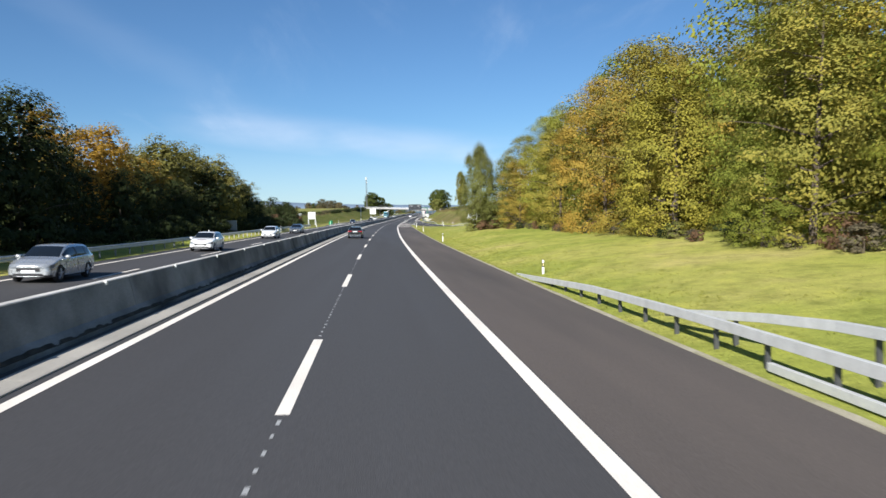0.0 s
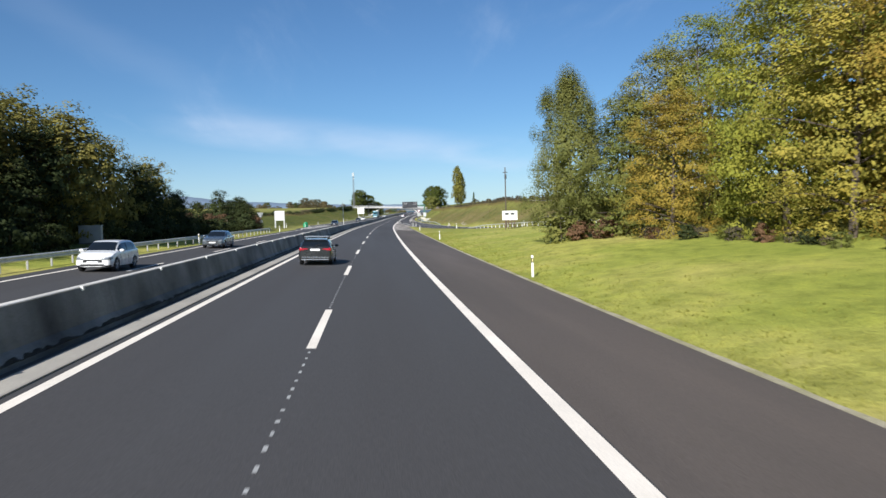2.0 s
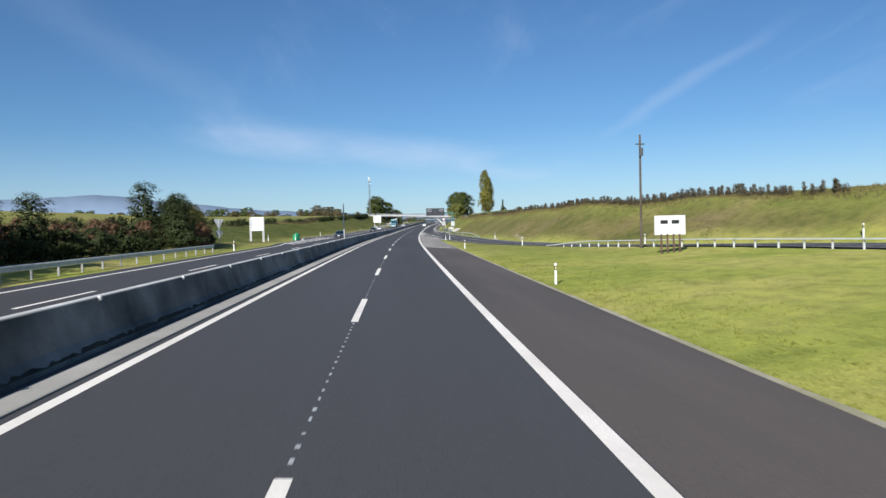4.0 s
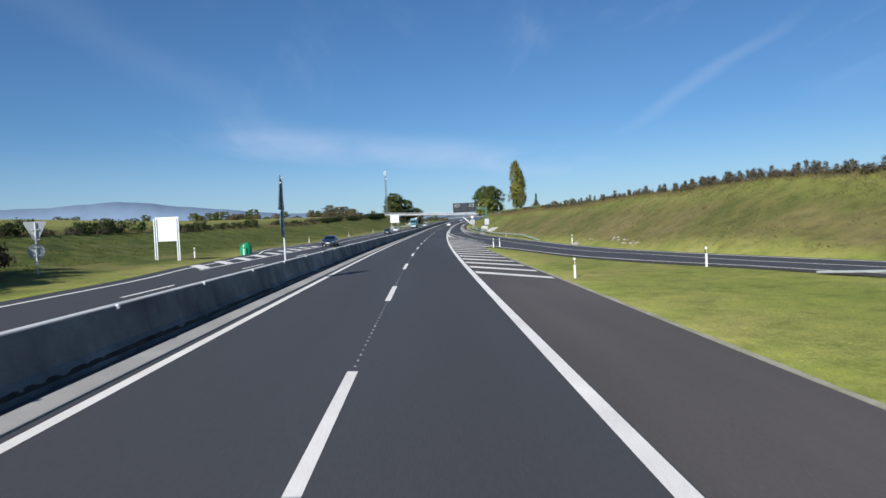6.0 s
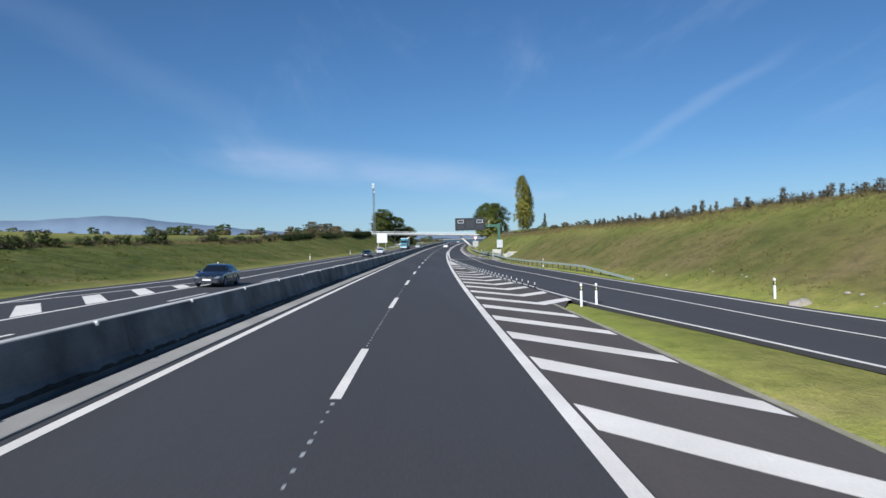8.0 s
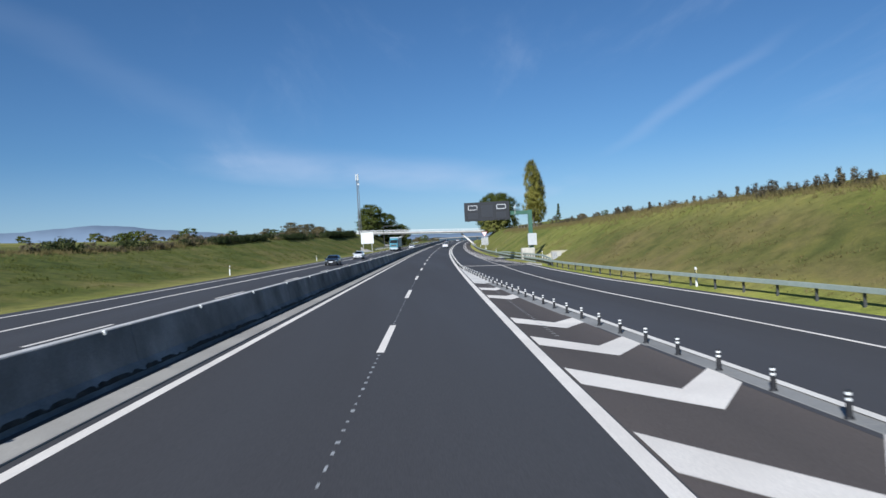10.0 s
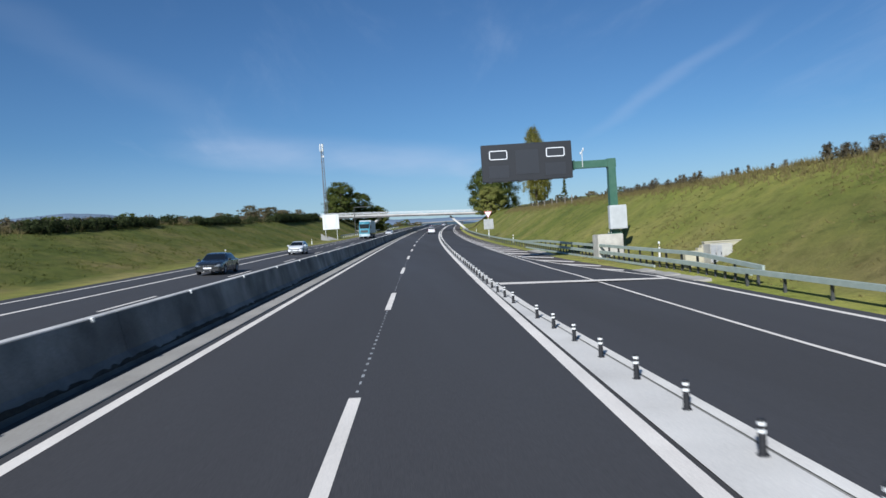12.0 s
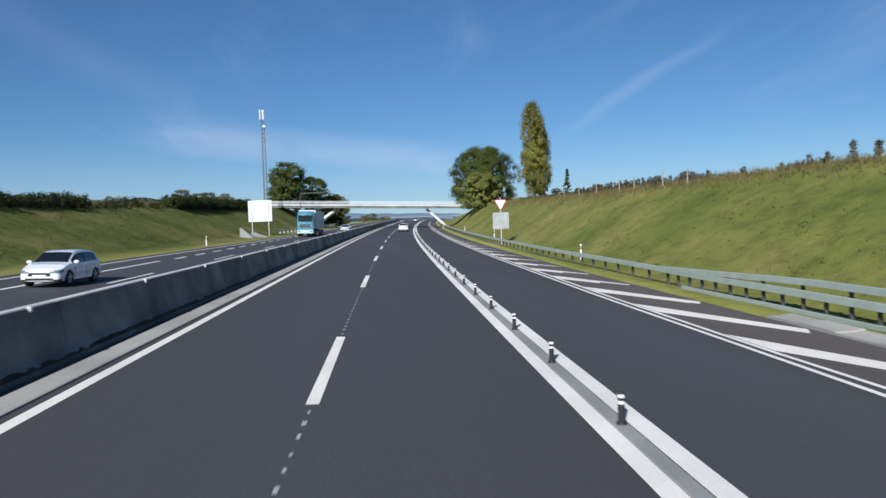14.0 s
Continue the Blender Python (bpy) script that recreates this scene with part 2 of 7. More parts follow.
KERB_GREY = material("grey_kerb", (0.3, 0.29, 0.265), 0.9, vary=0.12, scale=0.6, fine=30, bump=0.2, bump_scale=60, rgb2=(0.23, 0.225, 0.21), stains=0.2)
GALV = material("galvanised_steel", (0.66, 0.66, 0.64), 0.55, metal=0.25, vary=0.08, scale=2.5, fine=30, bump=0.05, rgb2=(0.54, 0.54, 0.52))
DARK_STEEL = material("dark_post_steel", (0.09, 0.092, 0.09), 0.6, metal=0.3, vary=0.15, scale=4, fine=40, bump=0.08)
GREEN_STEEL = material("green_painted_steel", (0.075, 0.15, 0.105), 0.42, vary=0.08, scale=1.5, fine=30, bump=0.04, rgb2=(0.035, 0.105, 0.065))
GREEN_RAIL = material("green_grey_rail", (0.43, 0.48, 0.41), 0.6, metal=0.1, vary=0.1, scale=2, fine=30, bump=0.05, rgb2=(0.34, 0.39, 0.33))
GRASS = ground_material()
WHITE_PLASTIC = material("white_plastic", (0.8, 0.8, 0.77), 0.5, vary=0.06, scale=3, fine=25, bump=0.03, rgb2=(0.68, 0.68, 0.64))
BLACK_PLASTIC = material("black_plastic", (0.022, 0.022, 0.024), 0.55, vary=0.15, scale=5, fine=40, bump=0.05)
BOARD_WHITE = material("white_board_back", (0.74, 0.74, 0.7), 0.5, vary=0.05, scale=1.2, fine=20, bump=0.03, rgb2=(0.62, 0.62, 0.58), stains=0.12)
SIGN_BACK = material("sign_back_grey", (0.11, 0.15, 0.16), 0.55, metal=0.3, vary=0.1, scale=2, fine=30, bump=0.03, rgb2=(0.085, 0.12, 0.13))
BARK = material("bark", (0.11, 0.085, 0.06), 0.9, vary=0.3, scale=3, fine=20, bump=0.6, bump_scale=12, rgb2=(0.07, 0.055, 0.042), streak=(1, 1, 0.25))
BIRCH_BARK = material("birch_bark", (0.3, 0.28, 0.24), 0.8, vary=0.3, scale=4, fine=12, bump=0.3, bump_scale=14, rgb2=(0.18, 0.16, 0.14))
ROCK = material("limestone", (0.42, 0.38, 0.31), 0.9, vary=0.2, scale=2, fine=14, bump=0.5, bump_scale=12, rgb2=(0.3, 0.26, 0.2))
LEAF_AUTUMN = leaf_material("autumn_leaves", [(0.17, 0.17, 0.038), (0.26, 0.235, 0.046), (0.36, 0.295, 0.055), (0.44, 0.32, 0.06), (0.43, 0.26, 0.056), (0.33, 0.2, 0.07)], 0.36, 0.22)
LEAF_YELLOW = leaf_material("yellow_leaves", [(0.15, 0.165, 0.03), (0.27, 0.245, 0.04), (0.4, 0.33, 0.05), (0.44, 0.32, 0.055)], 0.15, 0.24)
LEAF_FRESH = leaf_material("yellow_green_leaves", [(0.13, 0.165, 0.032), (0.23, 0.25, 0.04), (0.34, 0.315, 0.05), (0.42, 0.33, 0.06)], 0.2, 0.28)
LEAF_RUST = leaf_material("rust_leaves", [(0.2, 0.18, 0.04), (0.32, 0.245, 0.046), (0.43, 0.285, 0.054), (0.42, 0.235, 0.052)], 0.2, 0.28)
LEAF_GREEN = leaf_material("green_leaves", [(0.05, 0.065, 0.017), (0.085, 0.105, 0.024), (0.14, 0.15, 0.034), (0.2, 0.18, 0.045)], 0.12)
LEAF_BIRCH = leaf_material("birch_leaves", [(0.1, 0.125, 0.038), (0.17, 0.185, 0.05), (0.255, 0.245, 0.065), (0.34, 0.28, 0.07)], 0.1)
LEAF_SILVER = leaf_material("silver_birch_leaves", [(0.13, 0.15, 0.05), (0.2, 0.215, 0.065), (0.28, 0.275, 0.085), (0.37, 0.32, 0.085)], 0.08, 0.45)
# near-black greens: the wood's shade is put into this leaf colour
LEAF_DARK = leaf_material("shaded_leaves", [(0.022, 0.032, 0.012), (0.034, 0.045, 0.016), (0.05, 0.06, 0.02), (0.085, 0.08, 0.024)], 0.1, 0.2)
LEAF_OLIVE = leaf_material("olive_leaves", [(0.1, 0.105, 0.034), (0.175, 0.165, 0.046), (0.27, 0.23, 0.06), (0.38, 0.28, 0.07)], 0.2, 0.3)
LEAF_ORANGE = leaf_material("orange_leaves", [(0.2, 0.15, 0.03), (0.38, 0.24, 0.042), (0.5, 0.3, 0.048), (0.52, 0.34, 0.056)], 0.2)
LEAF_POPLAR = leaf_material("poplar_leaves", [(0.17, 0.18, 0.045), (0.27, 0.26, 0.06), (0.37, 0.31, 0.075), (0.42, 0.31, 0.08)], 0.08)
LEAF_TWIG = leaf_material("twigs_and_dead_leaves", [(0.06, 0.05, 0.034), (0.095, 0.08, 0.05), (0.14, 0.115, 0.065), (0.11, 0.115, 0.045)], 0.15, 0.15)
LEAF_DULL = leaf_material("dull_brown_leaves", [(0.06, 0.058, 0.03), (0.105, 0.09, 0.045), (0.145, 0.115, 0.055), (0.17, 0.13, 0.065)], 0.2, 0.2)
LEAF_BROWN = leaf_material("brown_red_leaves", [(0.11, 0.07, 0.04), (0.18, 0.105, 0.06), (0.24, 0.14, 0.075), (0.18, 0.15, 0.05)], 0.15)
DRY_GRASS = leaf_material("dry_grass", [(0.16, 0.14, 0.05), (0.26, 0.21, 0.09), (0.36, 0.29, 0.14)], 0.1)
BANK_GRASS = leaf_material("bank_grass", [(0.14, 0.14, 0.045), (0.21, 0.18, 0.065), (0.28, 0.22, 0.1), (0.36, 0.29, 0.15)], 0.1)
LUSH_GRASS = leaf_material("lush_grass", [(0.08, 0.1, 0.025), (0.13, 0.145, 0.036), (0.18, 0.18, 0.05), (0.25, 0.21, 0.08)], 0.1)
FRESH_GRASS = leaf_material("fresh_grass", [(0.18, 0.21, 0.035), (0.26, 0.26, 0.05), (0.33, 0.3, 0.08)], 0.1)

# ---- the road's line: s along it, e to the right of the lane divider ----
STEP, S_MIN, S_MAX = 2.0, -240.0, 4200.0
CROSSFALL = 0.0318
GRID_S = np.arange(S_MIN, S_MAX + 1, STEP)
BEND = np.interp(GRID_S, [-40, 40, 100, 160, 220, 280, 340, 420, 520, 700, 900], [0.764, 1.728, 2.755, 1.016, 3.45, 1.571, 1.388, 2.697, 2.626, 2.626, 0]) * 1e-4
SAG = np.interp(GRID_S, [-240, -100, -40, 80, 180, 280, 380, 520, 620, 640, 900, 920], [0, 0, 1.033, 0.289, -0.257, 0.566, 0.62, 0.354, 0.2, -1.0, -1.0, 0]) * 1e-4
ORIGIN = int(np.argmin(abs(GRID_S)))


def summed(a, first=0.0):
    b = np.cumsum(a) * STEP
    return b - b[ORIGIN] + first


TURN = summed(BEND)
LINE_X, LINE_Y, LINE_Z = summed(np.sin(TURN)), summed(np.cos(TURN)), summed(summed(SAG, 0.00454))


def xyz(s, e, z=0.0):
    """World places of road places; z over the lane divider's level at s."""
    t = np.interp(s, GRID_S, TURN)
    return np.stack(np.broadcast_arrays(np.interp(s, GRID_S, LINE_X) + e * np.cos(t), np.interp(s, GRID_S, LINE_Y) - e * np.sin(t), np.interp(s, GRID_S, LINE_Z) + z), -1)


def at(s, e, z=0.0, turn=0.0):
    """A pose on the road: local y runs along it; turn in degrees, to the left."""
    t = float(np.interp(s, GRID_S, TURN))
    return Matrix.Translation(Vector(xyz(s, e, z))) @ Matrix.Rotation(-t + radians(turn), 4, "Z")


def curve(*pairs):
    a, b = [p[0] for p in pairs], [p[1] for p in pairs]
    return lambda s: np.interp(s, a, b)


RAMP_LEFT = curve((40, 64), (100, 36), (130, 27.5), (150, 23.6), (171, 20.2), (186, 17.4), (195, 14.9), (206, 13.0), (214, 12.2), (224, 11.0), (234, 9.6), (255, 8.0), (283, 6.2), (307, 5.14), (320, 4.62), (331, 4.48), (4000, 4.42))
RAMP_MID = curve((40, 68), (100, 40), (130, 32), (150, 27.4), (175, 22.2), (192, 18.7), (204, 17.4), (211, 16.05), (216, 15.3), (225, 14.3), (237, 13.7), (246, 13), (268, 11.7), (288, 10.1), (298, 9.55), (314, 9.15), (334, 9.08), (340, 8.88), (360, 8.66), (372, 8.5), (386, 8.45), (430, 8.2), (520, 8.0), (4000, 7.9))
RAMP_RIGHT = curve((40, 74), (100, 46), (130, 37), (150, 31), (175, 24.8), (187, 22.5), (195, 21), (205, 19.6), (215, 18.4), (230, 16.9), (250, 15.9), (279, 14.3), (297, 12.9), (315, 12.3), (331, 12.1), (338, 11.6), (345, 11.1), (352, 10.85), (369, 10.65), (386, 10.35), (430, 9.95), (4000, 9.7))
RAMP_RISE = curve((40, 4.8), (95, 2.0), (130, 1.1), (150, 0.8), (180, 0.0), (213, -0.3), (4000, -0.3))
OPP_EDGE = curve((-240, -13.7), (190, -13.7), (200, -14.7), (222, -15.4), (232, -17.4), (240, -18.2), (250, -17.3), (300, -17.0), (380, -17.0), (400, -16.7), (430, -15.6), (560, -15.0), (700, -14.0), (4200, -14.0))


def surface(s, e):
    """Height of the paved surface over the lane divider."""
    s, e = np.broadcast_arrays(np.asarray(s, float), np.asarray(e, float))
    z = -CROSSFALL * np.clip(e, -20, 9.5)
    return z + (RAMP_RISE(s) - (-CROSSFALL * 9.5)) * np.clip((e - 9.5) / 5, 0, 1)


def section(*pairs):
    return np.array([p[0] for p in pairs], float), np.array([p[1] for p in pairs], float)


# cross-sections of the open ground: distance from the lane divider and height
GROUND = [
    (-240, section((-700, 30), (-120, 7), (-40, 3), (-26, 1.6), (-17, 0.4), (8, -0.3), (20, 1.1), (30, 2.2), (60, 5), (700, 20))),
    (100, section((-700, 30), (-120, 7), (-40, 3), (-26, 1.6), (-17, 0.4), (8, -0.3), (13.9, 0.5), (20, 1.05), (30, 2.2), (60, 5), (700, 20))),
    (128, section((-700, 30), (-120, 7), (-40, 3), (-26, 1.4), (-17, 0.4), (8, -0.3), (14, 0.35), (20, 0.75), (38, 1.6), (43, 4.3), (60, 5.2), (700, 22))),
    (150, section((-700, 30), (-120, 7), (-40, 3), (-26, 1.2), (-17, 0.4), (8, -0.3), (14, 0.0), (23, 0.6), (32, 1.1), (38.5, 4.9), (60, 5.5), (700, 22))),
    (180, section((-700, 32), (-120, 8.5), (-46, 3.6), (-30, 1.0), (-22, 0.7), (-17, 0.4), (8, -0.3), (17, -0.15), (25, -0.05), (27, 0.4), (34, 4.9), (38, 5.2), (60, 5.6), (700, 22))),
    (213, section((-700, 34), (-110, 9.2), (-46, 4.1), (-39, 3.45), (-29, 1.1), (-20, 0.45), (8, -0.3), (18.5, -0.25), (20.5, -0.1), (29.7, 5.2), (33, 5.5), (60, 6), (700, 22))),
    (250, section((-700, 34), (-110, 9.2), (-46, 4.2), (-38, 3.35), (-25, 0.7), (-20, 0.5), (8, -0.3), (15.5, -0.3), (18, 0), (27.6, 5.1), (31, 5.5), (60, 6), (700, 22))),
    (320, section((-700, 32), (-110, 9.0), (-44, 4.7), (-36, 3.8), (-22.5, 0.7), (-20, 0.5), (8, -0.3), (13.5, -0.4), (15.5, 0), (23.8, 4.8), (27, 5.3), (60, 6), (700, 22))),
    (400, section((-700, 28), (-120, 8.2), (-36, 5.4), (-32.5, 5.0), (-22, 0.7), (-20, 0.55), (8, -0.3), (13, -0.4), (15, 0.1), (22.5, 4.6), (26, 5.0), (60, 6.5), (700, 22))),
    (465, section((-700, 26), (-120, 7.5), (-36, 5.9), (-32, 5.4), (-22, 0.7), (-20, 0.5), (8, -0.3), (13, -0.4), (15, 0.1), (22, 4.7), (28, 5.6), (60, 7.5), (700, 22))),
    (530, section((-700, 26), (-120, 8), (-36, 6.8), (-30, 6.0), (-22, 0.8), (-20, 0.5), (8, -0.3), (12.5, -0.4), (15, 0.2), (20, 4.4), (30, 6.5), (50, 8), (700, 24))),
    (575, section((-700, 24), (-120, 8), (-36, 6.0), (-22, 0.8), (-20, 0.5), (8, -0.3), (12, -0.4), (15, 0.2), (26, 5.2), (38, 7.2), (52, 8.3), (700, 24))),
    (700, section((-700, 8), (-120, 2), (-36, 0.8), (-20, 0.5), (8, -0.3), (12, -0.4), (30, 0.6), (80, 2), (700, 10))),
    (4200, section((-700, -4), (-120, -1), (-36, 0.3), (-20, 0.5), (8, -0.3), (12, -0.4), (30, 0), (700, -4))),
]


def ground_height(s, e):
    s, e = np.broadcast_arrays(np.asarray(s, float), np.asarray(e, float))
    shape, s, e = s.shape, s.ravel(), e.ravel()
    keys = np.array([g[0] for g in GROUND], float)
    rows = np.stack([np.interp(e, *g[1]) for g in GROUND])
    k = np.clip(np.searchsorted(keys, s) - 1, 0, len(keys) - 2)
    f = np.clip((s - keys[k]) / (keys[k + 1] - keys[k]), 0, 1)
    f = f * f * (3 - 2 * f)
    i = np.arange(len(s))
    z = rows[k, i] * (1 - f) + rows[k + 1, i] * f
    # near paving the ground meets it; under paving it lies lower
    left = OPP_EDGE(s) - 1.3
    right = np.where(s < 236, 7.95, RAMP_RIGHT(s) + 0.7)
    d1 = np.maximum(left - e, e - right)
    d2 = np.where((s > 40) & (s < 240), np.maximum(RAMP_LEFT(s) - 0.7 - e, e - RAMP_RIGHT(s) - 0.7), 99)
    d = np.minimum(d1, d2)
    sf = surface(s, e)
    w = np.clip(d / 1.8, 0, 1)
    bumpy = 0.05 * np.sin(e * 1.7 + s * 0.31) * np.sin(s * 0.53 - e * 0.6) * np.clip((d - 1) / 3, 0, 1)
    return np.where(d <= 0, sf - 0.08 - 0.1 * np.clip(-d, 0, 1), (sf - 0.06) * (1 - w) + z * w + bumpy).reshape(shape)


def over_ground(s, e):
    return float(ground_height(s, e))


# ---- mesh helpers ----
def mesh_from(name, verts, faces, mats, index=None, smooth=False):
    me = bpy.data.meshes.new(name)
    me.from_pydata([tuple(v) for v in verts], [], [tuple(f) for f in faces])
    for m in mats if isinstance(mats, (list, tuple)) else [mats]:
        me.materials.append(m)
    if index is not None:
        me.polygons.foreach_set("material_index", np.asarray(index, np.int32))
    if smooth:
        me.polygons.foreach_set("use_smooth", np.ones(len(me.polygons), bool))
    me.update()
    return me


def part(name, data, mat, parent, label=""):
    """Links a bmesh or a mesh as one mesh object under a thing or a part."""
    if isinstance(data, bmesh.types.BMesh):
        me = bpy.data.meshes.new(name)
        data.to_mesh(me)
        data.free()
        me.materials.append(mat)
        data = me
    ob = new(name, data)
    ob.parent = parent
    return tagged(ob, label)


def thing(name, label, category, group="", kind="", m=None):
    ob = new(name)
    ob.empty_display_size = 0.2
    if m is not None:
        ob.matrix_world = m
    return tagged(ob, label, category, group, kind)


def box(bm, x0, x1, y0, y1, z0, z1, bevel=0.0):
    made = bmesh.ops.create_cube(bm, size=1.0, matrix=Matrix.Translation(((x0 + x1) / 2, (y0 + y1) / 2, (z0 + z1) / 2)) @ Matrix.Diagonal((x1 - x0, y1 - y0, z1 - z0, 1)))
    if bevel:
        es = list({e for v in made["verts"] for e in v.link_edges})
        bmesh.ops.bevel(bm, geom=es, offset=bevel, segments=2, affect="EDGES", clamp_overlap=True)
    return bm


def boxed(x0, x1, y0, y1, z0, z1, bevel=0.0):
    return box(bmesh.new(), x0, x1, y0, y1, z0, z1, bevel)


def rod(bm, a, b, r0, r1=None, n=10):
    a, b = Vector(a), Vector(b)
    d = b - a
    m = Matrix.Translation((a + b) / 2) @ d.to_track_quat("Z", "Y").to_matrix().to_4x4()
    bmesh.ops.create_cone(bm, cap_ends=True, segments=n, radius1=r0, radius2=r0 if r1 is None else r1, depth=d.length, matrix=m)
    return bm


def rodded(a, b, r0, r1=None, n=10):
    return rod(bmesh.new(), a, b, r0, r1, n)


def sweep(name, stations, profile, mat, smooth=False, closed=True, caps=True):
    """A profile of (sideways, up) points carried along road stations (s, e, z)."""
    n, verts, faces = len(profile), [], []
    pr = np.asarray(profile, float)
    for s, e, z in stations:
        verts.append(xyz(s, e + pr[:, 0], z + pr[:, 1]))
    verts = np.concatenate(verts)
    for k in range(len(stations) - 1):
        for i in range(n if closed else n - 1):
            j = (i + 1) % n
            faces.append((k * n + i, k * n + j, (k + 1) * n + j, (k + 1) * n + i))
    if closed and caps:
        faces.append(tuple(range(n - 1, -1, -1)))
        faces.append(tuple((len(stations) - 1) * n + i for i in range(n)))
    return mesh_from(name, verts, faces, mat, smooth=smooth)


def ribbon(name, s_values, left, right, lift, mat, across=1, height=surface, depth=0.0):
    """A strip of surface between two lines along the road."""
    s_values = np.asarray(s_values, float)
    lo = left(s_values) if callable(left) else np.full(len(s_values), left)
    hi = right(s_values) if callable(right) else np.full(len(s_values), right)
    f = np.linspace(0, 1, across + 1)
    E = lo[:, None] * (1 - f) + hi[:, None] * f
    S = np.repeat(s_values[:, None], across + 1, 1)
    V = xyz(S, E, height(S, E) + lift).reshape(-1, 3)
    w = across + 1
    faces = [(k * w + i, k * w + i + 1, (k + 1) * w + i + 1, (k + 1) * w + i) for k in range(len(s_values) - 1) for i in range(across)]
    if depth:
        m = len(V)
        V = np.concatenate([V, V - np.array([0, 0, depth])])
        rim = [k * w for k in range(len(s_values))]
        rim2 = [k * w + across for k in range(len(s_values))]
        for a, b in zip(rim[:-1], rim[1:]):
            faces.append((a, b, b + m, a + m))
        for a, b in zip(rim2[:-1], rim2[1:]):
            faces.append((b, a, a + m, b + m))
    return mesh_from(name, V, faces, mat)


def steps(a, b, d):
    return np.linspace(a, b, max(2, int(math.ceil((b - a) / d)) + 1))


FAR_STEPS = np.concatenate([steps(-60, 640, 4), steps(660, 1400, 20), steps(1500, 4200, 100)])

# ---- ground and paving ----
def build_ground():
    S = np.concatenate([steps(-240, -60, 30), steps(-50, 30, 5), steps(32, 600, 2.0), steps(610, 900, 10), steps(950, 4200, 130)])
    E = np.concatenate([-np.geomspace(2600, 62, 16), steps(-60, -30, 2), steps(-29, -12, 0.7), steps(-8, 6, 7), steps(7, 34, 0.6), steps(36, 62, 2), np.geomspace(66, 2600, 16)])
    SS, EE = np.meshgrid(S, E, indexing="ij")
    H = ground_height(SS, EE)
    V = xyz(SS, EE, H).reshape(-1, 3)
    w = len(E)
    idx = np.arange(len(S) * w).reshape(len(S), w)
    F = np.stack([idx[:-1, :-1], idx[:-1, 1:], idx[1:, 1:], idx[1:, :-1]], -1).reshape(-1, 4)
    me = mesh_from("ground", V, F.tolist(), GRASS, smooth=True)
    # kinds of sward: the dry, seldom mown bank, and the lush slopes
    bank = np.clip((EE - RAMP_RIGHT(SS) - 0.8) / 2.6, 0, 1) * np.clip((SS - 120) / 40, 0, 1) * np.clip((374 - SS) / 55, 0, 1)
    bank *= 1 - 0.5 * np.clip((EE - np.interp(SS, [150, 180, 213, 250, 320, 400], [38, 33.8, 29.2, 27, 23.2, 22]) + 3.2) / 2.6, 0, 1)
    island = np.clip((EE - 8.2) / 1.5, 0, 1) * np.clip(RAMP_LEFT(SS) + 1 - EE, 0, 1) * np.clip((SS - 140) / 50, 0, 1) * np.clip(250 - SS, 0, 1)
    bank = np.maximum(bank, 0.45 * island)
    bank = np.maximum(bank, 0.6 * np.clip((-44 - EE) / 5, 0, 1))
    bank = np.maximum(bank, 0.5 * np.clip((-15 - EE) / 2, 0, 1) * np.clip((SS - 140) / 20, 0, 1))
    crown = np.clip((EE - np.interp(SS, [150, 180, 213, 250, 320, 400], [38, 33.8, 29.2, 27, 23.2, 22]) + 4.2) / 3, 0, 1) * np.clip((SS - 140) / 20, 0, 1) * 0.45
    slope = np.clip((OPP_EDGE(SS) - np.interp(SS, [190, 240], [4.5, 2.2]) - EE) / 3, 0, 1) * np.clip((EE + 60) / 20, 0, 1) + np.clip((EE - 10.8) / 2, 0, 1) * np.clip((SS - 328) / 45, 0, 1) * 0.8
    # third channel: where the left slope takes the colour with painted furrow shade
    left = np.clip((-24 - EE) / 3, 0, 1) * np.clip((EE + 48) / 6, 0, 1) * np.interp(SS, [170, 200, 300, 380], [0.9, 0.9, 0.65, 0.3])
    sward = np.stack([bank, np.clip(np.maximum(slope, crown), 0, 1), left], -1).reshape(-1)
    me.attributes.new("sward", "FLOAT_VECTOR", "POINT").data.foreach_set("vector", sward)
    ob = new("ground", me)
    tagged(ob, "sunlit mown grass verge and banks beside the motorway", "grass", kind="structure")


build_ground()
road = tagged(new("road", ribbon("road", FAR_STEPS, -4.22, 4.1, 0, ASPHALT, 4)), "dark grey asphalt motorway carriageway with two lanes", "road", kind="structure")
shoulder = tagged(new("hard_shoulder", ribbon("hard_shoulder", steps(-60, 300, 4), 4.1, curve((-60, 7.9), (190, 7.85), (233.5, 7.55), (237, 8.9), (255, 7.7), (283, 5.9), (300, 5.1)), 0.0, ASPHALT_OLD, 2, depth=0.12)), "brownish asphalt hard shoulder beside the carriageway", "road", kind="structure")
opp_road = tagged(new("opposite_road", ribbon("opposite_road", FAR_STEPS, lambda s: OPP_EDGE(s) - 1.1, -6.1, 0, ASPHALT, 3, depth=0.15)), "dark grey asphalt carriageway of the oncoming traffic", "road", kind="structure")
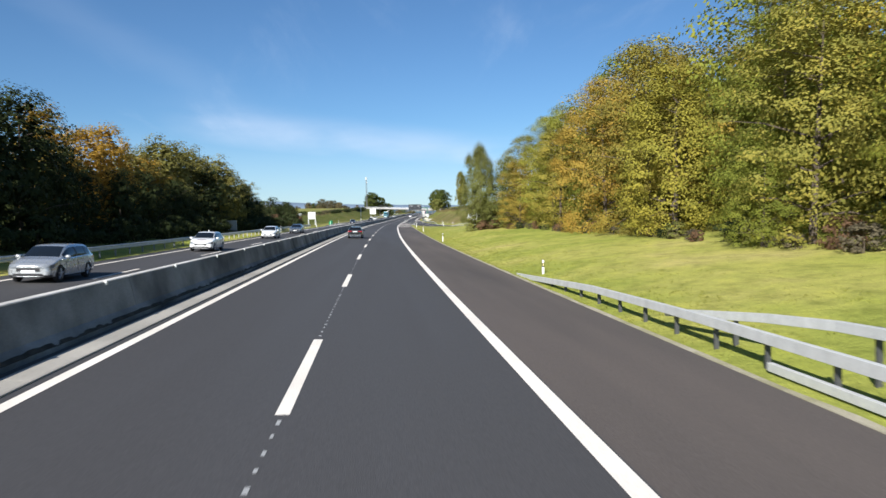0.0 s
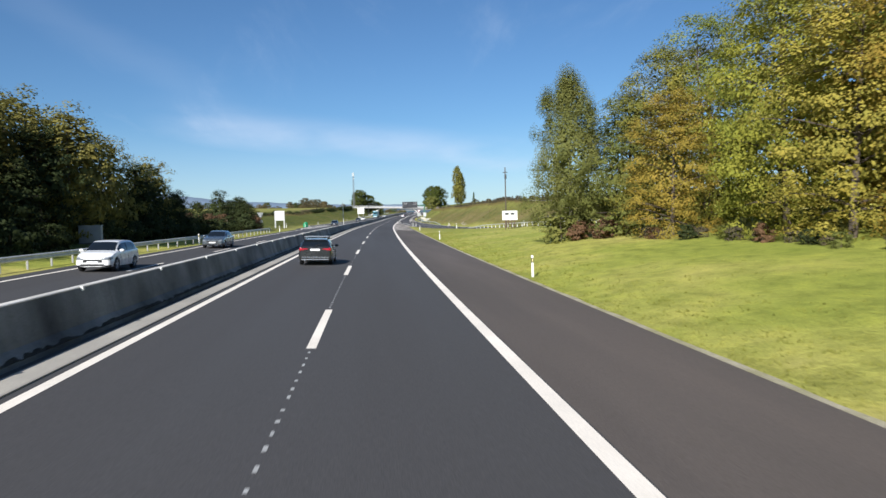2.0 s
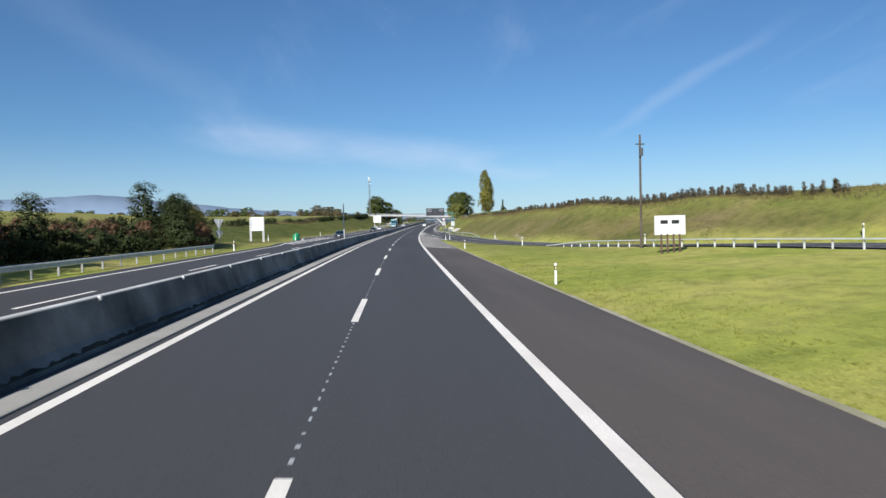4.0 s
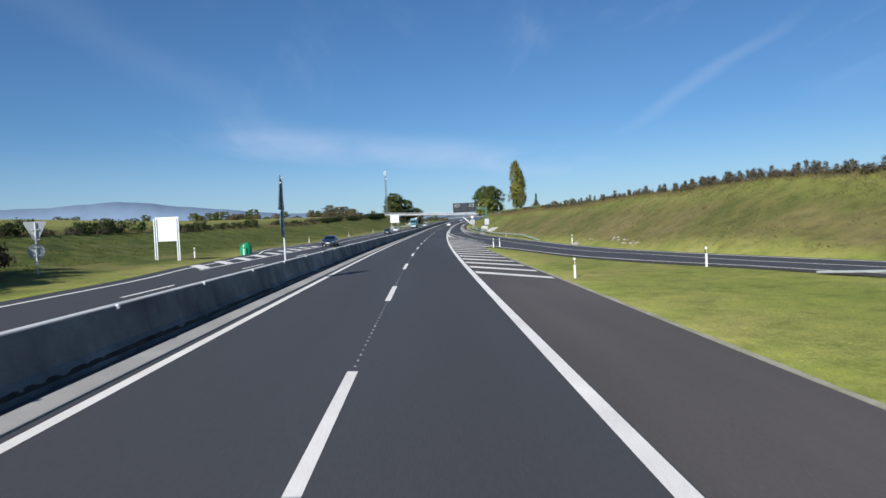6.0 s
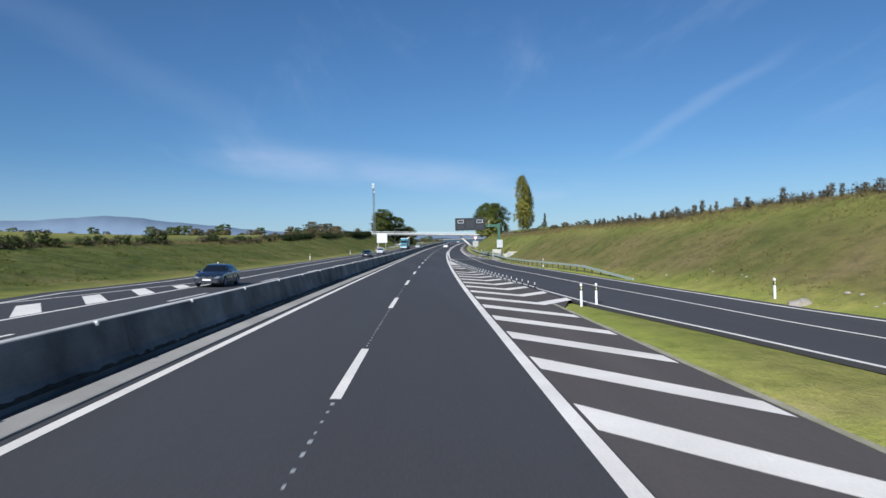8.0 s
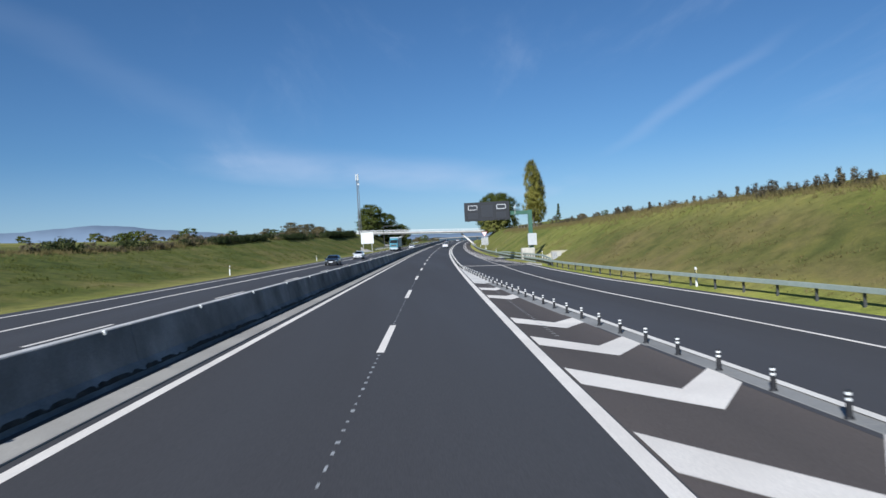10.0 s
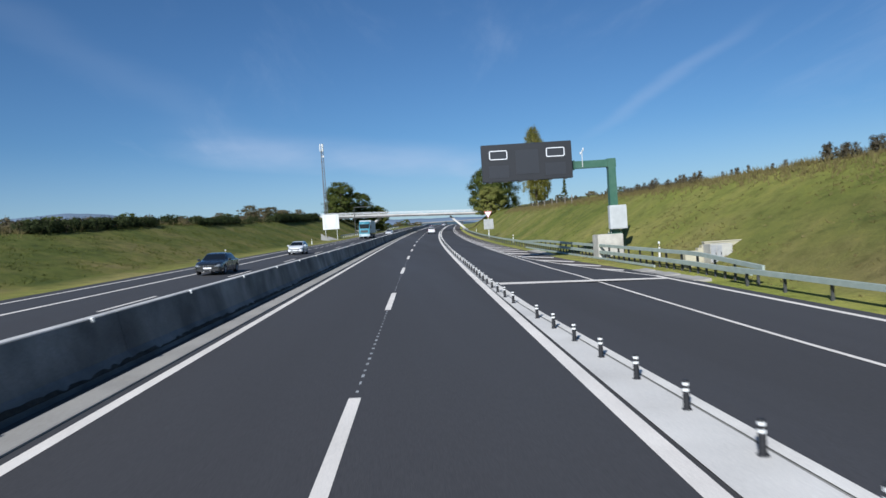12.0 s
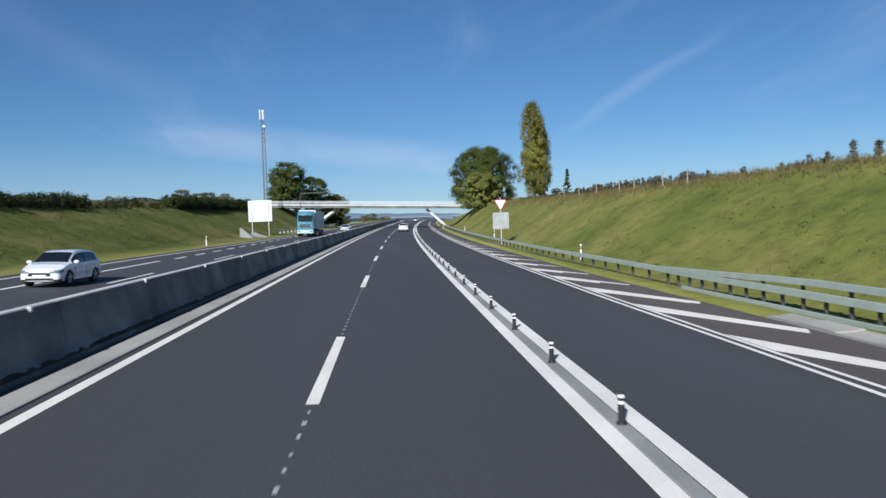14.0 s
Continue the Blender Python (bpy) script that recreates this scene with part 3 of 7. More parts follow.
ramp_road = tagged(new("slip_road", ribbon("slip_road", np.concatenate([steps(44, 640, 3), steps(660, 1400, 20)]), lambda s: np.where(s < 240, RAMP_LEFT(s) - np.interp(s, [150, 170, 230, 240], [0.3, 0.12, 0.12, 0.45]), np.where(s < 300, np.maximum(RAMP_LEFT(s) - 0.45, 4.1), 4.1)), lambda s: RAMP_RIGHT(s) + 0.55, 0.006, ASPHALT_RAMP, 18, depth=0.12)), "dark asphalt slip road that joins the motorway", "road", kind="structure")


def stripe(name, s_values, left, right, parent, lift=0.006, mat=None):
    return part(name, ribbon(name, s_values, left, right, lift, mat or PAINT), mat or PAINT, parent)


def line_at(curve_fn, a, b):
    return (lambda s: curve_fn(s) + a), (lambda s: curve_fn(s) + b)


stripe("edge_line", FAR_STEPS, -4.03, -3.8, road)
stripe("edge_line", FAR_STEPS, 3.78, 4.065, road)
for k in range(-4, 60):
    stripe("lane_dash", steps(15.96 + 18 * k, 21.96 + 18 * k, 3), -0.1, 0.1, road)
# dotted worn line between the dashes
dots = bmesh.new()
rng = np.random.default_rng(2)
for k in range(-3, 34):
    for j in range(20):
        a = 22.35 + 18 * k + 0.585 * j + rng.uniform(-0.05, 0.05)
        w, n = rng.uniform(0.018, 0.034), rng.uniform(0.1, 0.24)
        q = [(a, -w), (a, w), (a + n, w), (a + n, -w)]
        dots.faces.new([dots.verts.new(xyz(s, e, float(surface(s, e)) + 0.006)) for s, e in q])
part("dotted_line", dots, material("worn_paint", (0.42, 0.42, 0.41), 0.7, vary=0.2, scale=2), road)
for k in range(-4, 40):
    a = 0.75 + 18 * k
    stripe("lane_dash", steps(a, a + 5.8, 2.9), lambda s: np.interp(s, [300, 380], [-10.72, -11.2]), lambda s: np.interp(s, [300, 380], [-10.55, -11.03]), opp_road)
stripe("edge_line", FAR_STEPS, -6.75, -6.6, opp_road)
stripe("edge_line", FAR_STEPS, *line_at(OPP_EDGE, -0.1, 0.1), opp_road)
stripe("edge_line", steps(292, 395.2, 3), -14.42, -14.18, opp_road)
for k in range(34):
    a = 397.8 + 5.05 * k
    stripe("merge_dash", steps(a, a + 2.7, 1.4), -14.25, -14.0, opp_road)
stripe("edge_line", steps(198, 292, 3), curve((198, -13.3), (250, -13.3), (292, -14.4)), curve((198, -13.1), (250, -13.1), (292, -14.2)), opp_road)
stripe("edge_line", steps(229, 268, 3), curve((229, -18.2), (233, -17.4), (239, -16.4), (242.5, -15.9), (252.5, -14.4), (258, -13.5), (268, -13.75)), curve((229, -18.05), (233, -17.25), (239, -16.25), (242.5, -15.75), (252.5, -14.25), (258, -13.35), (268, -13.6)), opp_road)
for k in range(10):
    s0 = 199.3 + 5.6 * k
    far = float(np.interp(s0 + 4, [199, 236, 242.5, 252.5, 257], [-15.55, -16.0, -15.7, -14.2, -13.75]))
    E4 = np.array([-13.4, -13.4, far + 0.15, far])
    run = 1.75 * (-13.4 - far)
    V = xyz(np.array([s0 - 0.3, s0 + 1.8, s0 + 1.6 + run, s0 + run]), E4)
    V[:, 2] += surface(s0, E4) + 0.008
    part("chevron_bar", mesh_from("chevron_bar", V, [(0, 1, 2, 3)], PAINT), PAINT, opp_road)

# slip road lines
stripe("edge_line", steps(46, 247, 3), *line_at(RAMP_LEFT, -0.07, 0.1), ramp_road, 0.012)
stripe("edge_line", steps(46, 331, 3), *line_at(RAMP_RIGHT, -0.1, 0.1), ramp_road, 0.012)
stripe("lane_line", steps(46, 640, 3), *line_at(RAMP_MID, -0.07, 0.07), ramp_road, 0.02)
HATCH_LINE = curve((331, 12.0), (337.3, 11.0), (343.9, 10.1), (350, 9.45), (357, 9.05), (360, 8.9), (372, 8.76), (386, 8.71), (430, 8.46), (640, 8.2))
stripe("edge_line", steps(331, 640, 3), *line_at(HATCH_LINE, 0.0, 0.13), ramp_road, 0.012)


def bar_mesh(corners):
    c = np.array(corners, float)
    V = xyz(c[:, 0], c[:, 1], surface(c[:, 0], c[:, 1]) + 0.012)
    return mesh_from("chevron_bar", V, [tuple(range(len(c)))], PAINT)


# hatched nose between carriageway and slip road
for k in range(17):
    s0 = 191.3 + 5.15 * k
    if s0 < 236:
        right = float(np.interp(s0 - 3, [187, 217, 236], [7.66, 7.55, 7.45]))
        drop = 1.28 * (right - 4.14)
        part("chevron_bar", bar_mesh([(s0, 4.14), (s0 + 1.75, 4.14), (s0 + 1.2 - drop, right), (s0 - drop, right)]), PAINT, shoulder)
    elif s0 < 280:
        edge = float(RAMP_LEFT(s0 - 1)) - 0.42
        kink = 4.14 + (edge - 4.14) * 0.6
        drop, back = 1.28 * (kink - 4.14), 1.7 * (edge - kink)
        part("chevron_bar", bar_mesh([(s0, 4.14), (s0 + 1.75, 4.14), (s0 + 1.6 - drop, kink - 0.1), (s0 + 1.6 - drop + back, edge), (s0 - drop + back, edge), (s0 - drop, kink)]), PAINT, ramp_road)
part("chevron_bar", bar_mesh([(284.8, 4.14), (286.6, 4.14), (285.7, 5.1), (287.0, 5.68), (285.2, 5.9), (283.4, 5.1)]), PAINT, ramp_road)
part("chevron_bar", bar_mesh([(290.8, 4.14), (292.8, 4.14), (292.0, 5.02), (293.0, 5.33), (291.3, 5.48), (289.9, 4.92)]), PAINT, ramp_road)
# row of worn ticks across the nose
ticks = bmesh.new()
for k in range(52):
    a = 270.2 + 0.5 * k
    if not 283.3 < a < 285.8 and not 289.7 < a < 292.6:
        q = [(a, 4.84), (a, 4.97), (a + 0.09, 4.98), (a + 0.09, 4.85)]
        ticks.faces.new([ticks.verts.new(xyz(s, e, float(surface(s, e)) + 0.014)) for s, e in q])
part("worn_ticks", ticks, material("faded_paint", (0.42, 0.41, 0.39), 0.7, vary=0.2, scale=2), ramp_road)
NOSE_PAINT = material("dull_paint", (0.73, 0.685, 0.61), 0.8, vary=0.08, scale=0.8, fine=30, bump=0.15, rgb2=(0.65, 0.61, 0.545), stains=0.15)
stripe("nose_patch", steps(297.4, 331, 2), 4.12, lambda s: RAMP_LEFT(s) + np.interp(s, [297, 299, 317, 331], [-0.22, -0.13, -0.13, -0.235]), ramp_road, 0.034, NOSE_PAINT)
tip = bar_mesh([(297.38, 4.12), (297.38, 5.33), (296.65, 5.02), (296.15, 4.7), (297.1, 4.12)])
tip.transform(Matrix.Translation((0, 0, 0.022)))
tip.materials[0] = NOSE_PAINT
part("nose_tip", tip, None, ramp_road)
# stop line across the slip road and hatching to its right
part("stop_line", bar_mesh([(330.1, 4.72), (329.1, 12.05), (329.8, 12.05), (331.15, 4.72)]), PAINT, ramp_road)
HATCH_TIPS = [338.2, 344.1, 350.2, 357.0, 363.5, 369.6, 375.3, 381.0, 386.4] + [391.7 + 5.5 * k for k in range(30)]
HATCH_EDGE = curve((336, 12.0), (340.1, 11.83), (345.1, 11.48), (352, 11.28), (363, 11.2), (369, 11.13), (375, 10.92), (386, 10.72), (430, 10.3), (600, 10.1))
for far in HATCH_TIPS:
    inner, w = float(HATCH_LINE(far)) + 0.16, 2.1
    end = far - 5.9 * min(1, (float(HATCH_EDGE(far - 4)) - inner) / 2.15)
    outer = float(HATCH_EDGE(end))
    part("chevron_bar", bar_mesh([(far, inner), (end, outer), (end - 0.55, outer - 0.28), (far - w, float(HATCH_LINE(far - w)) + 0.16)]), PAINT, ramp_road)
tagged(new("hatched_shoulder", ribbon("hatched_shoulder", steps(337, 640, 3), lambda s: HATCH_LINE(s) + 0.13, lambda s: RAMP_RIGHT(s) + 0.55, 0.0095, ASPHALT_OLD, 1)), "brownish asphalt strip under the hatched bars", "road", kind="structure")

# ---- kerb, barrier ----
kerb_profile = [(-4.76, -0.1), (-4.22, -0.1), (-4.22, 0.02), (-4.25, 0.03), (-4.74, 0.06), (-4.76, 0.05)]
kerb = tagged(new("kerb", None), "pale concrete kerb strip at the foot of the barrier", "kerb", kind="structure")
for k in range(-10, 110):
    a, b = 6.0 * k, 6.0 * k + 5.985
    part("kerb_stone", sweep("kerb_stone", [(s, 0, float(surface(s, -4.5))) for s in (a, (a + b) / 2, b)], kerb_profile, KERB), KERB, kerb)
verge_soil = tagged(new("verge_edge", ribbon("verge_edge", steps(-40, 236, 1.5), lambda s: np.interp(s, [-60, 190, 236], [7.88, 7.83, 7.53]), lambda s: np.interp(s, [-60, 190, 236], [8.06, 8.02, 7.7]) + 0.06 * np.sin(s * 1.9) * np.sin(s * 0.7), 0.012, material("verge_soil", (0.4, 0.36, 0.27), 0.95, vary=0.25, scale=1.2, fine=25, bump=0.4, rgb2=(0.26, 0.24, 0.13)), depth=0.1)), "thin strip of pale grit along the shoulder's edge", "verge", kind="structure")
gutter = tagged(new("gutter", ribbon("gutter", steps(-60, 700, 4), -6.15, -4.74, -0.02, ASPHALT_OLD, 1)), "dirty asphalt strip under the median barrier", "gutter", kind="structure")
barrier = tagged(new("median_barrier", None), "grey weathered concrete median barrier, its top edge coloured as sunlit", "barrier", kind="structure")
BARRIER_TOP = curve((0, 1.07), (100, 1.07), (170, 1.045), (230, 1.06), (250, 1.09), (325, 1.15), (700, 1.16))
# sunlight on the barrier's top is put into this paler concrete colour
RIM = material("sunlit_rim_tint", (0.66, 0.63, 0.58), 0.8, vary=0.12, scale=0.9, fine=25, bump=0.15, rgb2=(0.5, 0.48, 0.44), stains=0.25)


def swept_height(name, s_values, profile, mat):
    """Like sweep, for a profile whose upper part follows the barrier's height."""
    rings = [xyz(s, np.array([e for e, z in profile]), float(surface(s, -5.3)) + np.array([z if z < 0.5 else z - 1.06 + float(BARRIER_TOP(s)) for e, z in profile])) for s in s_values]
    n = len(profile)
    F = [(k * n + i, k * n + (i + 1) % n, (k + 1) * n + (i + 1) % n, (k + 1) * n + i) for k in range(len(rings) - 1) for i in range(n)]
    F += [tuple(range(n - 1, -1, -1)), tuple((len(rings) - 1) * n + i for i in range(n))]
    return mesh_from(name, np.concatenate(rings), F, mat)


wall_profile = [(-5.98, -0.05), (-5.06, -0.05), (-5.06, 0.07), (-5.24, 0.27), (-5.4, 1.0), (-5.41, 1.025), (-5.63, 1.025), (-5.64, 1.0), (-5.8, 0.27), (-5.98, 0.07)]
rim_profile = [(-5.645, 1.026), (-5.405, 1.026), (-5.4, 1.04), (-5.415, 1.055), (-5.43, 1.06), (-5.61, 1.06), (-5.63, 1.055), (-5.65, 1.04)]
for k in range(-5, 55):
    a, b = 12.0 * k + 2, 12.0 * k + 13.975
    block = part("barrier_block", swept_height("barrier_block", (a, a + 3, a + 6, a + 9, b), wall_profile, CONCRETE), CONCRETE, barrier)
    part("rim", swept_height("rim", (a, a + 3, a + 6, a + 9, b), rim_profile, RIM), RIM, block, "top edge coloured pale as if sunlit")
knob = bpy.data.meshes.new("reflector")
bm = bmesh.new()
box(bm, -0.03, 0.05, -0.05, 0.05, -0.07, 0.035, 0.012)
bm.to_mesh(knob)
bm.free()
knob.materials.append(WHITE_PLASTIC)
for k in range(-60, 45):
    s0 = 360.88 + 6.01 * k
    part("reflector", knob, None, barrier, "small white reflector on the rim").matrix_world = at(s0, -5.4, float(surface(s0, -5.4)) + float(BARRIER_TOP(s0)) - 0.03)
rng = np.random.default_rng(7)
dirt_s = steps(-40, 560, 0.22)
low_hi = 0.012 * rng.normal(0, 1, len(dirt_s)) + 0.012 * np.sin(dirt_s * 0.9) * np.sin(dirt_s * 0.23)
dirt = sweep("leaf_litter", [(s, 0, float(surface(s, -5))) for s in dirt_s], [(-5.2, 0.05), (-5.1, 0.04), (-5.055, 0.095), (-5.13, 0.162)], material("leaf_litter", (0.06, 0.05, 0.036), 0.95, vary=0.4, scale=2, fine=20, bump=0.5, rgb2=(0.02, 0.018, 0.014)))
co = np.empty(len(dirt.vertices) * 3)
dirt.vertices.foreach_get("co", co)
co = co.reshape(-1, 4, 3)
co[:, 2, 2] += low_hi * 0.5
co[:, 3, 2] += low_hi
dirt.vertices.foreach_set("co", co.ravel())
tagged(new("leaf_litter", dirt), "dark leaf litter and dirt along the barrier's foot", "litter", kind="stuff")
channel = tagged(new("drain_channel", None), "pale concrete drain slabs along the hatched lane", "drain", kind="structure")
for a in list(np.arange(327.5, 334, 1.5)) + list(np.arange(355.5, 365, 1.5)):
    e = float(np.interp(a, [327, 335, 355, 365], [12.95, 12.5, 11.75, 11.8]))
    part("drain_slab", sweep("drain_slab", [(s, e, float(surface(s, e)) + 0.01 - 0.02 * ((a * 7) % 3)) for s in (a, a + 1.47)], [(-0.38, -0.1), (0.38, -0.1), (0.38, 0.07), (0.28, 0.07), (0.05, 0.04), (-0.25, 0.035), (-0.38, 0.045)], KERB), None, channel)

# ---- plants ----
def leaf_cloud(name, rng, centres, spreads, per, size, mat, flat=0.5, outward=None, hang=0.0, droop=0.0, inner=None):
    """Many small leaves in clumps; each leaf is a folded lozenge of its own."""
    c = np.repeat(centres, per, 0)
    sp = np.repeat(spreads, per)[:, None]
    off = rng.normal(0, 1, (len(c), 3))
    off *= (1.35 * rng.uniform(0, 1, len(c)) ** 0.42 / np.maximum(np.linalg.norm(off, axis=1), 1e-6))[:, None]
    off = off * sp * np.array([1, 1, flat])
    off[:, 2] -= hang * np.abs(off[:, 0]) + droop * np.linalg.norm(off[:, :2], axis=1) - droop * sp[:, 0]
    p = c + off
    big = np.ones((len(p), 1))
    if inner is not None:
        # larger shaded leaves deep inside the crown
        p = np.concatenate([p, inner[0]])
        big = np.concatenate([big, np.full((len(inner[0]), 1), inner[1])])
    n = rng.normal(0, 1, (len(p), 3)) * 0.2
    n[:len(off)] += 0.75 * off / np.maximum(np.linalg.norm(off, axis=1, keepdims=True), 1e-6)
    n[:, 2] += 0.4
    if outward is not None:
        o = p - outward
        n += 0.85 * o / np.maximum(np.linalg.norm(o, axis=1, keepdims=True), 0.1)
    n /= np.linalg.norm(n, axis=1, keepdims=True)
    r = rng.normal(0, 1, (len(p), 3))
    u = np.cross(n, r)
    u /= np.maximum(np.linalg.norm(u, axis=1, keepdims=True), 1e-6)
    w = np.cross(n, u)
    k = size * big * rng.uniform(0.6, 1.25, (len(p), 1))
    a, b = u * k * 0.5, w * k * 0.33
    dip = n * k * 0.1
    V = np.stack([p - a, p + b - dip, p + a, p - b - dip], 1).reshape(-1, 3)
    m = len(p)
    me = bpy.data.meshes.new(name)
    me.vertices.add(4 * m)
    me.vertices.foreach_set("co", V.ravel())
    me.loops.add(4 * m)
    me.loops.foreach_set("vertex_index", np.arange(4 * m, dtype=np.int32))
    me.polygons.add(m)
    me.polygons.foreach_set("loop_start", np.arange(0, 4 * m, 4, dtype=np.int32))
    me.update(calc_edges=True)
    me.materials.append(mat)
    return me


def crown_centres(rng, n, height, radius, low, profile, shell=0.3):
    """Clump centres on an uneven crown: profile(f) is the radius share at the height share f."""
    f = rng.uniform(0, 1, n) ** 0.85
    ang = rng.uniform(0, 2 * np.pi, n)
    lobes = 1 + 0.16 * np.sin(3 * ang + rng.uniform(0, 6)) + 0.12 * np.sin(5 * ang + 9 * f + rng.uniform(0, 6)) + 0.1 * np.sin(11 * f + 2 * ang)
    r = radius * profile(f) * lobes * np.sqrt(rng.uniform(shell, 1.0, n))
    return np.stack([r * np.cos(ang), r * np.sin(ang), low + f * (height - low)], 1)


def trunk_mesh(rng, height, girth, centres, limbs, mat):
    bm = bmesh.new()
    lean = rng.normal(0, 0.25, 2)
    pts = [Vector((lean[0] * k, lean[1] * k, height * 0.86 * k - 0.3 * (k == 0))) for k in np.linspace(0, 1, 6)]
    for k in range(5):
        rod(bm, pts[k], pts[k + 1], girth * (1 - 0.17 * k), girth * (1 - 0.17 * (k + 1)), 7)
    for c in centres[rng.permutation(len(centres))[:limbs]]:
        z = max(0.12 * height, min(c[2] - 0.25 * math.hypot(c[0], c[1]), height * 0.8))
        k = z / (height * 0.86)
        a = Vector((lean[0] * k, lean[1] * k, z))
        mid = a.lerp(Vector(c), 0.55) + Vector((0, 0, 0.25))
        g = girth * 0.38 * (1 - 0.6 * k)
        rod(bm, a, mid, g, g * 0.6, 5)
        rod(bm, mid, c, g * 0.6, g * 0.15, 5)
    me = bpy.data.meshes.new("trunk")
    bm.to_mesh(me)
    bm.free()
    me.materials.append(mat)
    return me


DOME = lambda f: np.sqrt(np.clip(1 - (np.abs(f - 0.42) / 0.62) ** 2.2, 0.03, 1))
FULL = lambda f: np.sqrt(np.clip(1 - np.clip((f - 0.3) / 0.72, 0, 1) ** 2, 0.04, 1)) * np.clip(0.78 + f, 0, 1)
SPIRE = lambda f: np.clip(np.minimum(0.45 + 3.2 * f, 1.02 - 0.15 * f) * np.sqrt(np.clip(1.04 - f ** 5, 0, 1)), 0.05, 1)
CONE = lambda f: np.clip(1.02 - f, 0.05, 1)


def make_tree(seed, label, category, height, radius, low, profile, leaf, bark=None, clumps=110, per=85, size=0.4, girth=0.22, spread=0.75, flat=0.5, limbs=16, name="tree", group="", hang=0.0, droop=0.0, shell=0.3, core=0, core_leaf=0.7):
    rng = np.random.default_rng(seed)
    c = crown_centres(rng, clumps, height, radius, low, profile, shell)
    inner = (crown_centres(rng, core, height * 0.93, radius * 0.7, low, profile, 0.15), core_leaf / size) if core else None
    t = thing(name, label, category, group)
    part("trunk", trunk_mesh(rng, height, girth, c, limbs, bark or BARK), None, t)
    sp = spread * rng.uniform(0.65, 1.3, clumps)
    part("crown", leaf_cloud("crown", rng, c, sp, per, size, leaf, flat, np.array([0, 0, (height + low) / 2]), hang, droop, inner), None, t)
    return t


def plant(t, s, e, scale=1.0, turn=0.0, first=False, sink=0.1, tall=1.0):
    m = Matrix.Translation(Vector(xyz(s, e, over_ground(s, e) - sink))) @ Matrix.Rotation(turn, 4, "Z") @ Matrix.Diagonal((scale, scale, scale * tall, 1))
    if first:
        t.matrix_world = m
        return t
    c = copy_thing(t, m)
    return c


def forest(kinds, places, rng):
    used = set()
    for s, e, k, sc in places:
        kind = kinds[k % len(kinds)]
        turn, tall = rng.uniform(0, 6.28), rng.uniform(0.92, 1.1)
        plant(kind, s, e, sc, turn, first=id(kind) not in used, tall=tall)
        used.add(id(kind))


def build_woods():
    rng = np.random.default_rng(5)
    kinds = [("tall beech in yellow-green autumn leaf at the wood's edge", 13.0, 4.4, 0.5, LEAF_FRESH), ("broad beech turning orange-brown at the wood's edge", 12.6, 4.8, 0.4, LEAF_RUST),
             ("maple with bright yellow autumn leaves", 11.0, 4.0, 0.4, LEAF_YELLOW), ("hornbeam with green and brown autumn leaves", 12.6, 4.2, 0.3, LEAF_AUTUMN), ("oak in dull green leaf at the wood's edge", 11.5, 4.6, 0.5, LEAF_GREEN)]
    near = [make_tree(20 + k, lab, "tree", h, 0.9 * r, lo - 0.6, FULL, leaf, clumps=185, per=128, size=0.15, spread=0.86, flat=0.34, droop=0.5, limbs=20, shell=0.6, core=2200, core_leaf=0.27, group="trees of the roadside wood") for k, (lab, h, r, lo, leaf) in enumerate(kinds[:4])]
    wood = [make_tree(30 + k, lab, "tree", h, r, lo, FULL, leaf, clumps=110, per=52, size=0.23, spread=0.85, flat=0.4, droop=0.4, shell=0.55, core=600, core_leaf=0.42, group="trees of the wood behind") for k, (lab, h, r, lo, leaf) in enumerate(kinds[:4])]
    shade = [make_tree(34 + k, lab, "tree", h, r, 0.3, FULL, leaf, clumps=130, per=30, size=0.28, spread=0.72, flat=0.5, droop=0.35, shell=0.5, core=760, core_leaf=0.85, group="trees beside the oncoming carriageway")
             for k, (lab, h, r, leaf) in enumerate((("beech at the wood's edge, leaves coloured dark for its shade", 12.0, 4.3, LEAF_DARK), ("oak at the wood's edge with shade put into its leaf colour", 11.0, 4.5, LEAF_DARK), ("orange-leaved beech catching the low sun", 13.0, 4.2, LEAF_ORANGE), ("olive and yellow beech with a shaded foot", 12.0, 4.4, LEAF_OLIVE)))]
    front, places, dark = [], [], []
    # right-hand wood
    grow = curve((24, 1.0), (44, 1.05), (60, 1.07), (80, 1.06), (90, 1.02), (98, 0.98))
    for k, s in enumerate(np.arange(26, 98, 5.2)):
        front.append((s + rng.uniform(-0.8, 0.8), 22.3 + [0, 2.6, -0.9, 1.2, 3.2, -0.6][k % 6] + rng.uniform(-0.5, 0.5), [0, 0, 3, 0, 0, 2, 1, 2, 1, 0, 1, 3, 0, 0][k % 14], float(grow(s)) * rng.uniform(0.88, 1.06)))
    for k, s in enumerate(np.arange(27, 98, 5.6)):
        places.append((s + rng.uniform(-1.5, 1.5), 28.5 + rng.uniform(-1, 1), [0, 1, 3, 2, 1][k % 5], 1.1 * float(grow(s)) * rng.uniform(0.9, 1.08)))
    deep = make_tree(38, "shaded tree deep inside the roadside wood", "tree", 10.5, 4.4, 0.1, FULL, LEAF_GREEN, clumps=60, per=26, size=0.75, spread=1.2, flat=0.6, limbs=8, group="trees deep in the wood", core=140, core_leaf=1.1)
    forest([deep], [(float(s) + rng.uniform(-1, 1), 33.0 + rng.uniform(-1.5, 1.5), 0, float(grow(s)) * rng.uniform(0.95, 1.15)) for s in np.arange(26, 100, 5.0)], rng)
